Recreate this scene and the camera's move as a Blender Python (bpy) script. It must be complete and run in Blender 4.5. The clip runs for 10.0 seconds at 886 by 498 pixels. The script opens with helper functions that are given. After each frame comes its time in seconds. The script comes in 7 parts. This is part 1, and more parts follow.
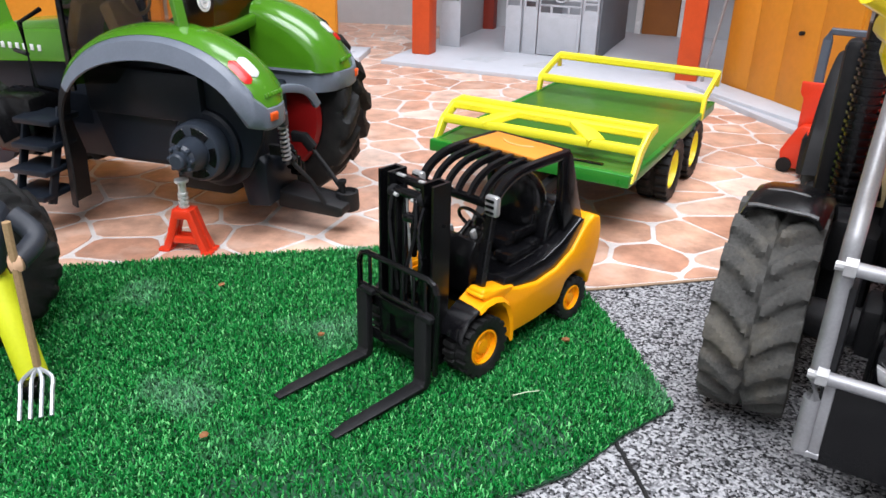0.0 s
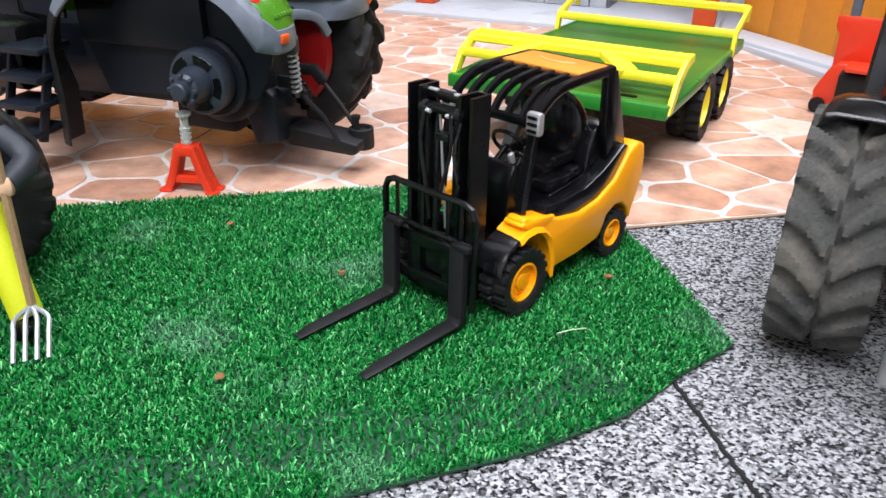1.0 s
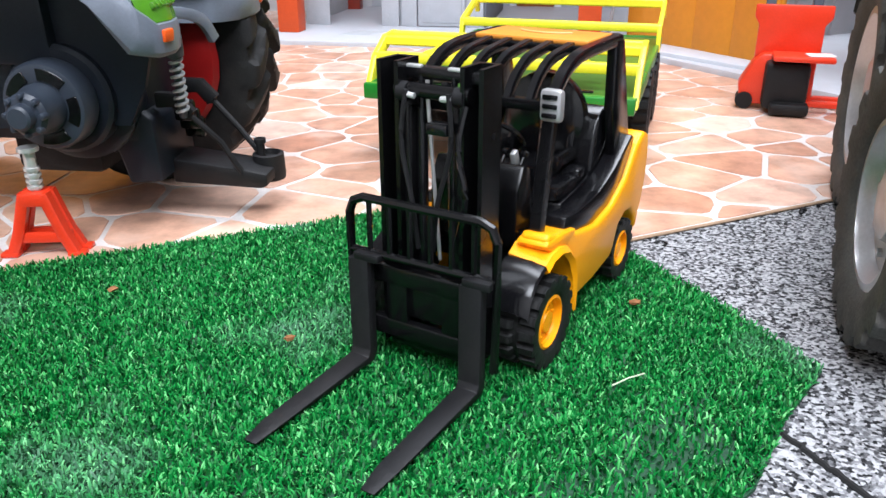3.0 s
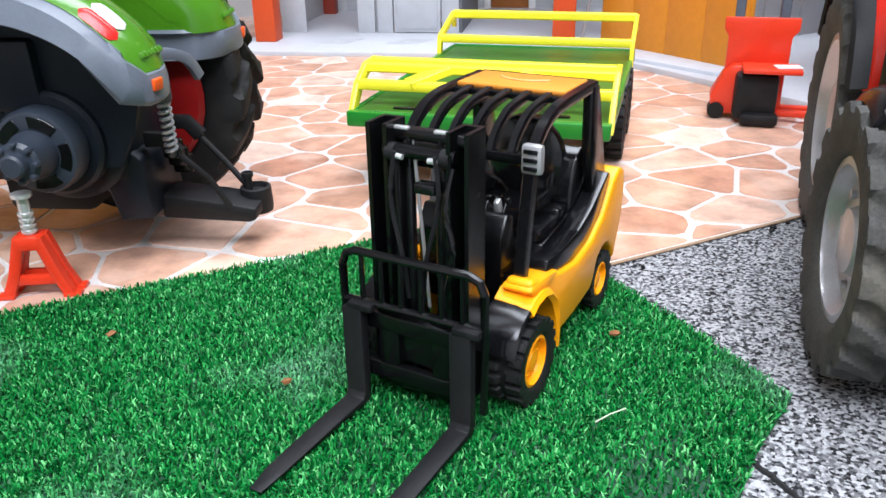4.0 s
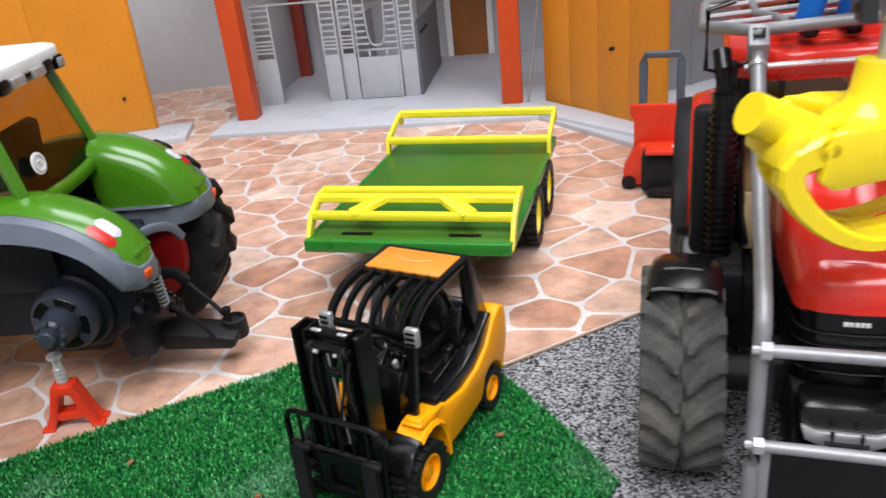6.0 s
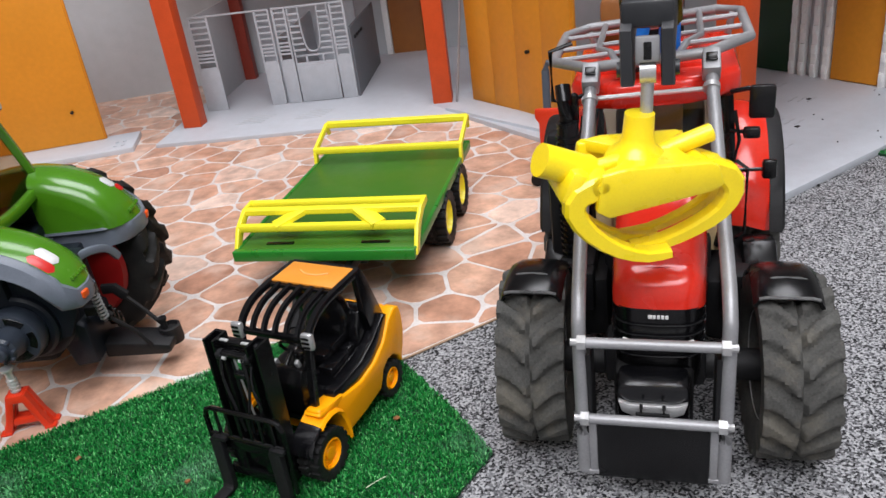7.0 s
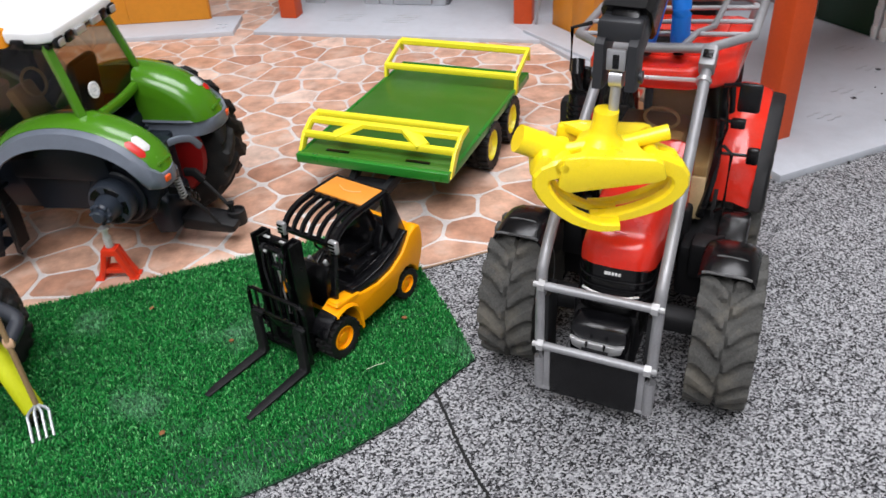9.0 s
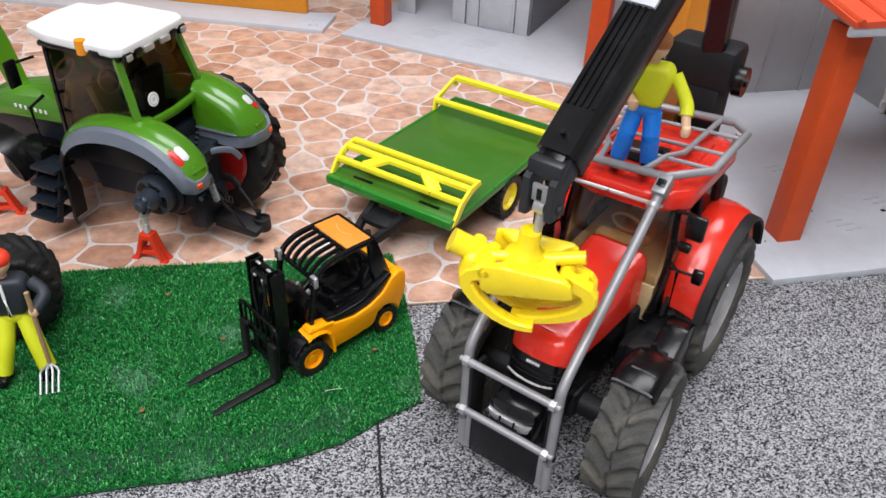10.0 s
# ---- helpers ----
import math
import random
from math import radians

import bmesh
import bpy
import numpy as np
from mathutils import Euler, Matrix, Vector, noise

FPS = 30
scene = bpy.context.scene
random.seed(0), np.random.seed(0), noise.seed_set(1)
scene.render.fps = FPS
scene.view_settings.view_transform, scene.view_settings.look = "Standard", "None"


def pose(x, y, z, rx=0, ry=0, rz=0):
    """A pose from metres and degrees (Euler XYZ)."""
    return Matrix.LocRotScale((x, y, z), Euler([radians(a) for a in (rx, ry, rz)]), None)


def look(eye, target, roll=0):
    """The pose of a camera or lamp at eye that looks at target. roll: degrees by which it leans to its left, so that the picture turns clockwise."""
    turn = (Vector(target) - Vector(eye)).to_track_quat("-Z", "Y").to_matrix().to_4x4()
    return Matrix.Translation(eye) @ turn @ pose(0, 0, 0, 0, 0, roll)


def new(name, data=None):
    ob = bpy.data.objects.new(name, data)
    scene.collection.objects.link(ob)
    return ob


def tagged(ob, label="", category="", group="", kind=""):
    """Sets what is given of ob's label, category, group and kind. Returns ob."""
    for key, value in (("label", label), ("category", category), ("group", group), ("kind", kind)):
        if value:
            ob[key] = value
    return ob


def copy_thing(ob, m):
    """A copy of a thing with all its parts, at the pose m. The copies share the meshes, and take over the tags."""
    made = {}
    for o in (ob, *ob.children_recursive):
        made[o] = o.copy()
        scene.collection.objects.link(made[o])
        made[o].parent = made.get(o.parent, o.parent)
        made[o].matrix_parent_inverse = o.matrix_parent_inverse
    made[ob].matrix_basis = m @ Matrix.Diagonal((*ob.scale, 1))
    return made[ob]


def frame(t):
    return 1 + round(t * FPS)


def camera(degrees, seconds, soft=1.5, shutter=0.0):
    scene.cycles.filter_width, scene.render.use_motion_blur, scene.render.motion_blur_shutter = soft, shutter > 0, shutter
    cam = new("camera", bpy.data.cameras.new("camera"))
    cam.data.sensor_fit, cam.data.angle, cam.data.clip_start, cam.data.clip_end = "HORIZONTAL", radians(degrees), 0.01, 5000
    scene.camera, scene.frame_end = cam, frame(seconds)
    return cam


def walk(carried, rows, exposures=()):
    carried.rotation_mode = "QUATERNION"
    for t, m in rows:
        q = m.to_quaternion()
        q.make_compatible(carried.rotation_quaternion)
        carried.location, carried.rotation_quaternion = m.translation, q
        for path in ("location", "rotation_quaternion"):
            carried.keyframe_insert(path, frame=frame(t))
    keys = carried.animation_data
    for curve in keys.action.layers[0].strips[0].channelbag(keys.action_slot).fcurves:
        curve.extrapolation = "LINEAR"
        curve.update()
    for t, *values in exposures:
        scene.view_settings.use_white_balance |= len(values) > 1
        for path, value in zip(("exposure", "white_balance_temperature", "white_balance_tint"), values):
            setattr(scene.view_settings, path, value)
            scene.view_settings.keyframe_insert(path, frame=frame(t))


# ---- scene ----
cam = camera(58.9, 10.0, shutter=0.25)
PATH = [
    (0, (0.1195, 0.1955, 0.2430), (-0.0263, 2.0106, -0.5840), 1.42),
    (0.5, (0.1158, 0.1995, 0.2308), (-0.0277, 1.9974, -0.6335), 1.37),
    (1, (0.0974, 0.2198, 0.2058), (-0.0273, 2.0060, -0.6851), 1.28),
    (1.5, (0.0774, 0.2644, 0.1733), (0.0499, 2.0633, -0.7003), 1.51),
    (2, (0.0615, 0.3005, 0.1520), (0.1878, 2.1087, -0.6933), 1.82),
    (2.5, (0.0522, 0.3196, 0.1571), (0.2585, 2.1395, -0.6463), 0.92),
    (2.7, (0.0469, 0.3168, 0.1549), (0.2649, 2.1473, -0.6208), 0.37),
    (3.8, (0.0403, 0.3128, 0.1740), (0.3137, 2.1214, -0.6347), -0.65),
    (4, (0.0394, 0.3108, 0.1815), (0.3234, 2.1184, -0.6258), -0.88),
    (4.5, (0.0366, 0.3018, 0.1989), (0.3221, 2.1058, -0.6159), -1.87),
    (5, (0.0330, 0.2916, 0.2257), (0.2728, 2.1075, -0.5775), -3.61),
    (5.5, (0.0508, 0.2679, 0.2675), (0.2786, 2.0843, -0.5379), -4.84),
    (6, (0.0863, 0.2255, 0.3038), (0.3372, 2.0279, -0.5260), -5.92),
    (6.2, (0.1053, 0.2084, 0.3222), (0.3899, 1.9866, -0.5479), -6.12),
    (7.3, (0.1336, 0.1452, 0.3529), (0.4233, 1.9106, -0.5411), -8.27),
    (7.5, (0.1338, 0.1416, 0.3576), (0.4112, 1.9021, -0.5500), -8.71),
    (8, (0.1405, 0.1292, 0.3658), (0.4050, 1.8744, -0.5747), -8.98),
    (8.5, (0.1531, 0.1061, 0.3826), (0.3729, 1.8091, -0.6429), -7.27),
    (9, (0.1839, 0.0791, 0.4163), (0.2244, 1.7448, -0.6900), -3.62),
    (9.5, (0.2337, 0.0658, 0.4606), (0.1261, 1.7121, -0.6699), 0.62),
    (10, (0.2860, 0.0623, 0.5092), (0.0887, 1.6860, -0.6416), 2.62),
]
EXPOSURE = [(0.0, 0.48, 6300, 10), (2.5, 0.75, 6150, 9), (4.0, 0.70, 6050, 8), (5.0, 0.46, 6100, 8), (6.1, 0.14, 6450, 10), (7.3, 0.0, 6500, 10), (10.0, 0.06, 6500, 10)]
walk(cam, [(t, look(eye, target, roll)) for t, eye, target, roll in PATH], EXPOSURE)

# ---- light ----
world = bpy.data.worlds.new("room_air")
scene.world = world
world.use_nodes = True
world.node_tree.nodes["Background"].inputs[0].default_value = (0.95, 0.97, 1.0, 1)
world.node_tree.nodes["Background"].inputs[1].default_value = 0.45


# unseen area lamp, added overhead to brighten the display
def added_lamp(x, y, z, sx, sy, watts, rz):
    d = bpy.data.lights.new("added_lamp", "AREA")
    d.shape, d.size, d.size_y, d.energy, d.color = "RECTANGLE", sx, sy, watts, (0.980, 0.985, 1.040)
    ob = new("added_light", d)
    ob.matrix_world = pose(x, y, z, 0, 0, rz)
    return ob


# added fill: one from the viewer's side, one over the barns
added_lamp(-0.15, -0.85, 2.25, 2.3, 1.6, 96, 10)
added_lamp(0.70, 1.20, 2.25, 1.6, 0.9, 37, 10)


# ---- materials ----
def nodes_of(m):
    m.use_nodes = True
    return m.node_tree.nodes, m.node_tree.links, m.node_tree.nodes["Principled BSDF"]


def mat(name, col, rough=0.5, metal=0.0, var=0.12, scale=60.0, bump=0.1, dirt=None, dirt_amt=0.0, dirt_scale=25.0, per_object=0.0, coat=0.0, spec=0.5):
    """Painted or moulded surface: colour mottled at two scales, with fine relief and optional dirt patches."""
    m = bpy.data.materials.new(name)
    n, l, b = nodes_of(m)
    tc = n.new("ShaderNodeTexCoord")
    fine = n.new("ShaderNodeTexNoise")
    fine.inputs["Scale"].default_value, fine.inputs["Detail"].default_value = scale * 12, 6
    big = n.new("ShaderNodeTexNoise")
    big.inputs["Scale"].default_value, big.inputs["Detail"].default_value = scale, 3
    l.new(tc.outputs["Object"], fine.inputs["Vector"])
    l.new(tc.outputs["Object"], big.inputs["Vector"])
    add = n.new("ShaderNodeMath")
    add.operation = "ADD"
    l.new(fine.outputs["Fac"], add.inputs[0])
    l.new(big.outputs["Fac"], add.inputs[1])
    ramp = n.new("ShaderNodeMapRange")
    ramp.inputs["From Min"].default_value, ramp.inputs["From Max"].default_value = 0.7, 1.3
    ramp.inputs["To Min"].default_value, ramp.inputs["To Max"].default_value = 1 - var, 1 + var
    l.new(add.outputs[0], ramp.inputs["Value"])
    mul = n.new("ShaderNodeVectorMath")
    mul.operation = "SCALE"
    mul.inputs[0].default_value = col
    l.new(ramp.outputs[0], mul.inputs["Scale"])
    last = mul.outputs[0]
    if per_object:
        oi = n.new("ShaderNodeObjectInfo")
        mr = n.new("ShaderNodeMapRange")
        mr.inputs["To Min"].default_value, mr.inputs["To Max"].default_value = 1 - per_object, 1 + per_object
        l.new(oi.outputs["Random"], mr.inputs["Value"])
        sc = n.new("ShaderNodeVectorMath")
        sc.operation = "SCALE"
        l.new(last, sc.inputs[0])
        l.new(mr.outputs[0], sc.inputs["Scale"])
        last = sc.outputs[0]
    if dirt:
        dn = n.new("ShaderNodeTexNoise")
        dn.inputs["Scale"].default_value, dn.inputs["Detail"].default_value, dn.inputs["Roughness"].default_value = dirt_scale, 9, 0.7
        l.new(tc.outputs["Object"], dn.inputs["Vector"])
        dr = n.new("ShaderNodeMapRange")
        dr.inputs["From Min"].default_value, dr.inputs["From Max"].default_value = 0.5, 0.68
        dr.inputs["To Max"].default_value = dirt_amt
        l.new(dn.outputs["Fac"], dr.inputs["Value"])
        mix = n.new("ShaderNodeMix")
        mix.data_type = "RGBA"
        l.new(dr.outputs[0], mix.inputs["Factor"])
        l.new(last, mix.inputs["A"])
        mix.inputs["B"].default_value = (*dirt, 1)
        last = mix.outputs["Result"]
    l.new(last, b.inputs["Base Color"])
    rr = n.new("ShaderNodeMapRange")
    rr.inputs["To Min"].default_value, rr.inputs["To Max"].default_value = max(rough - 0.1, 0.03), min(rough + 0.1, 1)
    l.new(big.outputs["Fac"], rr.inputs["Value"])
    l.new(rr.outputs[0], b.inputs["Roughness"])
    b.inputs["Metallic"].default_value = metal
    b.inputs["Coat Weight"].default_value = coat
    b.inputs["Coat Roughness"].default_value = 0.12
    b.inputs["Specular IOR Level"].default_value = spec
    if bump:
        bp = n.new("ShaderNodeBump")
        bp.inputs["Strength"].default_value, bp.inputs["Distance"].default_value = bump, 0.0006
        l.new(fine.outputs["Fac"], bp.inputs["Height"])
        l.new(bp.outputs[0], b.inputs["Normal"])
    return m


M = {}
M["black"] = mat("black_plastic", (0.0035, 0.0035, 0.004), 0.24, var=0.2, bump=0.05, dirt=(0.04, 0.036, 0.032), dirt_amt=0.06, spec=0.4)
M["black_gloss"] = mat("glossy_black_plastic", (0.005, 0.005, 0.006), 0.2, var=0.2, bump=0.03)
M["black_dull"] = mat("dull_black_plastic", (0.008, 0.008, 0.009), 0.55, var=0.25, bump=0.2, dirt=(0.05, 0.045, 0.04), dirt_amt=0.15, spec=0.3)
M["amber"] = mat("amber_yellow_plastic", (1.0, 0.385, 0.002), 0.34, var=0.04, bump=0.03, spec=0.3)
M["orange_plate"] = mat("orange_plate", (0.72, 0.27, 0.03), 0.4, var=0.06)
M["silver"] = mat("silver_plastic", (0.5, 0.5, 0.5), 0.35, 0.6, var=0.1)
M["chrome"] = mat("bright_metal", (0.72, 0.72, 0.71), 0.30, 0.6, var=0.08)
M["pipe"] = mat("silver_painted_pipe", (0.33, 0.33, 0.34), 0.46, 0.45, var=0.1, dirt=(0.2, 0.19, 0.18), dirt_amt=0.3)
M["rim_silver"] = mat("silver_wheel_paint", (0.50, 0.50, 0.51), 0.34, 0.55, var=0.08, dirt=(0.22, 0.19, 0.15), dirt_amt=0.35)
M["rubber"] = mat("black_rubber", (0.010, 0.010, 0.010), 0.6, var=0.25, bump=0.3, dirt=(0.06, 0.055, 0.045), dirt_amt=0.15, dirt_scale=40, spec=0.3)
M["rubber_dusty"] = mat("dusty_rubber", (0.068, 0.067, 0.062), 0.85, var=0.3, bump=0.5, dirt=(0.20, 0.175, 0.130), dirt_amt=0.45, dirt_scale=26, spec=0.3)
M["fgreen"] = mat("leaf_green_paint", (0.062, 0.205, 0.008), 0.22, var=0.05, bump=0.02, coat=0.3)
M["fgrey"] = mat("slate_grey_plastic", (0.135, 0.155, 0.190), 0.38, var=0.08, bump=0.06)
M["fgrey2"] = mat("dull_grey_hub", (0.030, 0.039, 0.055), 0.42, var=0.12)
M["fdark"] = mat("dark_slate_plastic", (0.009, 0.0125, 0.019), 0.42, var=0.2, bump=0.08, dirt=(0.04, 0.04, 0.042), dirt_amt=0.06, spec=0.28)
M["white"] = mat("white_paint", (0.82, 0.82, 0.81), 0.4, var=0.03)
M["red"] = mat("tractor_red_plastic", (0.76, 0.026, 0.011), 0.24, var=0.06, bump=0.02, coat=0.3, dirt=(0.45, 0.2, 0.15), dirt_amt=0.12)
M["jackred"] = mat("orange_red_plastic", (0.72, 0.042, 0.012), 0.35, var=0.06)
M["rimred"] = mat("dark_red_rim", (0.30, 0.008, 0.008), 0.4, var=0.1)
M["jdgreen"] = mat("deep_green_deck", (0.040, 0.150, 0.014), 0.34, var=0.08, bump=0.04, dirt=(0.10, 0.20, 0.06), dirt_amt=0.25)
M["jdgreen2"] = mat("bright_green_edge", (0.02, 0.20, 0.022), 0.3, var=0.08)
M["yellow"] = mat("bright_yellow_plastic", (0.92, 0.80, 0.03), 0.35, var=0.04, bump=0.03)
M["lemon"] = mat("lemon_yellow_plastic", (1.0, 0.76, 0.012), 0.30, var=0.04, bump=0.03, coat=0.25)
M["concrete"] = mat("pale_grey_plastic_slab", (0.50, 0.525, 0.565), 0.5, var=0.05, bump=0.08, dirt=(0.3, 0.3, 0.3), dirt_amt=0.12)
M["wallgrey"] = mat("pale_grey_wall", (0.46, 0.475, 0.49), 0.7, var=0.05, bump=0.1)
M["stall"] = mat("grey_stall_plastic", (0.43, 0.445, 0.475), 0.45, var=0.08)
M["post"] = mat("orange_red_post", (0.58, 0.075, 0.016), 0.45, var=0.08, spec=0.25)
M["brown"] = mat("brown_rear_door", (0.30, 0.105, 0.02), 0.45, var=0.1)
M["door"] = mat("orange_brown_door", (0.68, 0.26, 0.020), 0.42, var=0.06, scale=12, spec=0.25)
M["darkgreen"] = mat("dark_green_door", (0.004, 0.030, 0.008), 0.5, var=0.1)
M["roof"] = mat("red_roof", (0.62, 0.08, 0.03), 0.5, var=0.08, spec=0.25)
M["amberlamp"] = mat("amber_beacon", (0.85, 0.30, 0.01), 0.25, var=0.05)
# paler patchy black: the highlight on the mudguard ribs, put into the colour
M["patchy"] = mat("highlit_black_plastic", (0.10, 0.10, 0.10), 0.3, var=0.5, scale=90)
M["lens"] = mat("milky_lens", (0.62, 0.63, 0.62), 0.22, var=0.15, scale=200)
M["taillight"] = mat("red_lens", (0.55, 0.02, 0.015), 0.2, var=0.05)
M["reflector"] = mat("orange_reflector", (0.8, 0.1, 0.01), 0.3, var=0.05)
M["tan"] = mat("tan_cab_plastic", (0.50, 0.38, 0.20), 0.5, var=0.15)
M["lime"] = mat("lime_trousers", (0.62, 0.66, 0.012), 0.55, var=0.05)
M["blue"] = mat("blue_trousers", (0.006, 0.20, 0.78), 0.45, var=0.06)
M["skin"] = mat("flesh_plastic", (0.72, 0.45, 0.28), 0.5, var=0.04)
M["jacket"] = mat("dark_jacket", (0.018, 0.022, 0.03), 0.55, var=0.15)
M["capred"] = mat("red_cap", (0.75, 0.05, 0.02), 0.45, var=0.05)
M["hair"] = mat("ginger_hair", (0.36, 0.13, 0.03), 0.6, var=0.15)
M["woodstick"] = mat("wooden_handle", (0.34, 0.22, 0.11), 0.6, var=0.2)
M["tine"] = mat("grey_tines", (0.34, 0.36, 0.37), 0.35, 0.4, var=0.06)
M["room"] = mat("room_paint", (0.62, 0.61, 0.59), 0.85, var=0.03, scale=3)
M["grout"] = mat("printed_joint", (0.66, 0.62, 0.595), 0.40, var=0.14, scale=30, bump=0.1, dirt=(0.60, 0.47, 0.39), dirt_amt=0.35, dirt_scale=18)
M["card"] = mat("card_edge", (0.40, 0.27, 0.17), 0.75, var=0.2)
M["straw"] = mat("dry_straw", (0.50, 0.58, 0.40), 0.7, var=0.2)
M["leaf"] = mat("brown_crumb", (0.22, 0.09, 0.03), 0.8, var=0.3)
M["seam"] = mat("dark_seam", (0.01, 0.01, 0.01), 0.9, var=0.3)


def mat_stone():
    m = bpy.data.materials.new("printed_terracotta_stone")
    n, l, b = nodes_of(m)
    oi = n.new("ShaderNodeObjectInfo")
    geo = n.new("ShaderNodeNewGeometry")
    addr = n.new("ShaderNodeMath")
    addr.operation = "ADD"
    l.new(oi.outputs["Random"], addr.inputs[0])
    l.new(geo.outputs["Random Per Island"], addr.inputs[1])
    fr = n.new("ShaderNodeMath")
    fr.operation = "FRACT"
    l.new(addr.outputs[0], fr.inputs[0])
    ramp = n.new("ShaderNodeValToRGB")
    e = ramp.color_ramp.elements
    e[0].position, e[0].color = 0.0, (0.450, 0.225, 0.145, 1)
    e[1].position, e[1].color = 1.0, (0.78, 0.60, 0.50, 1)
    for pos, c in ((0.35, (0.630, 0.390, 0.280, 1)), (0.7, (0.510, 0.280, 0.185, 1))):
        k = ramp.color_ramp.elements.new(pos)
        k.color = c
    l.new(fr.outputs[0], ramp.inputs[0])
    tc = n.new("ShaderNodeTexCoord")
    ns = n.new("ShaderNodeTexNoise")
    ns.inputs["Scale"].default_value, ns.inputs["Detail"].default_value, ns.inputs["Roughness"].default_value = 38, 8, 0.65
    l.new(geo.outputs["Position"], ns.inputs["Vector"])
    mr = n.new("ShaderNodeMapRange")
    mr.inputs["From Min"].default_value, mr.inputs["From Max"].default_value = 0.3, 0.7
    mr.inputs["To Min"].default_value, mr.inputs["To Max"].default_value = 0.62, 1.36
    l.new(ns.outputs["Fac"], mr.inputs["Value"])
    sc = n.new("ShaderNodeVectorMath")
    sc.operation = "SCALE"
    l.new(ramp.outputs[0], sc.inputs[0])
    l.new(mr.outputs[0], sc.inputs["Scale"])
    ns2 = n.new("ShaderNodeTexNoise")
    ns2.inputs["Scale"].default_value, ns2.inputs["Detail"].default_value = 22, 7
    l.new(geo.outputs["Position"], ns2.inputs["Vector"])
    mr2 = n.new("ShaderNodeMapRange")
    mr2.inputs["From Min"].default_value, mr2.inputs["From Max"].default_value, mr2.inputs["To Max"].default_value = 0.52, 0.72, 0.6
    l.new(ns2.outputs["Fac"], mr2.inputs["Value"])
    mix = n.new("ShaderNodeMix")
    mix.data_type = "RGBA"
    l.new(mr2.outputs[0], mix.inputs["Factor"])
    l.new(sc.outputs[0], mix.inputs["A"])
    mix.inputs["B"].default_value = (0.76, 0.60, 0.50, 1)
    l.new(mix.outputs["Result"], b.inputs["Base Color"])
    b.inputs["Roughness"].default_value = 0.36
    return m


def mat_carpet():
    m = bpy.data.materials.new("speckled_grey_carpet")
    n, l, b = nodes_of(m)
    geo = n.new("ShaderNodeNewGeometry")
    v = n.new("ShaderNodeTexVoronoi")
    v.inputs["Scale"].default_value = 740
    ns = n.new("ShaderNodeTexNoise")
    ns.inputs["Scale"].default_value, ns.inputs["Detail"].default_value, ns.inputs["Roughness"].default_value = 520, 4, 0.7
    big = n.new("ShaderNodeTexNoise")
    big.inputs["Scale"].default_value, big.inputs["Detail"].default_value = 14, 5
    for k in (v, ns, big):
        l.new(geo.outputs["Position"], k.inputs["Vector"])
    sep = n.new("ShaderNodeSeparateColor")
    l.new(v.outputs["Color"], sep.inputs[0])
    add = n.new("ShaderNodeMath")
    add.operation = "ADD"
    l.new(sep.outputs[0], add.inputs[0])
    l.new(ns.outputs["Fac"], add.inputs[1])
    add2 = n.new("ShaderNodeMath")
    add2.operation = "MULTIPLY_ADD"
    add2.inputs[1].default_value = 0.35
    l.new(big.outputs["Fac"], add2.inputs[0])
    l.new(add.outputs[0], add2.inputs[2])
    ramp = n.new("ShaderNodeValToRGB")
    e = ramp.color_ramp.elements
    e[0].position, e[0].color = 0.44, (0.016, 0.016, 0.017, 1)
    e[1].position, e[1].color = 0.82, (0.47, 0.47, 0.48, 1)
    k = ramp.color_ramp.elements.new(0.62)
    k.color = (0.19, 0.19, 0.20, 1)
    half = n.new("ShaderNodeMath")
    half.operation = "MULTIPLY"
    half.inputs[1].default_value = 0.54
    l.new(add2.outputs[0], half.inputs[0])
    l.new(half.outputs[0], ramp.inputs[0])
    l.new(ramp.outputs[0], b.inputs["Base Color"])
    b.inputs["Roughness"].default_value = 0.95
    b.inputs["Specular IOR Level"].default_value = 0.15
    bp = n.new("ShaderNodeBump")
    bp.inputs["Strength"].default_value, bp.inputs["Distance"].default_value = 0.8, 0.0015
    l.new(add.outputs[0], bp.inputs["Height"])
    l.new(bp.outputs[0], b.inputs["Normal"])
    return m


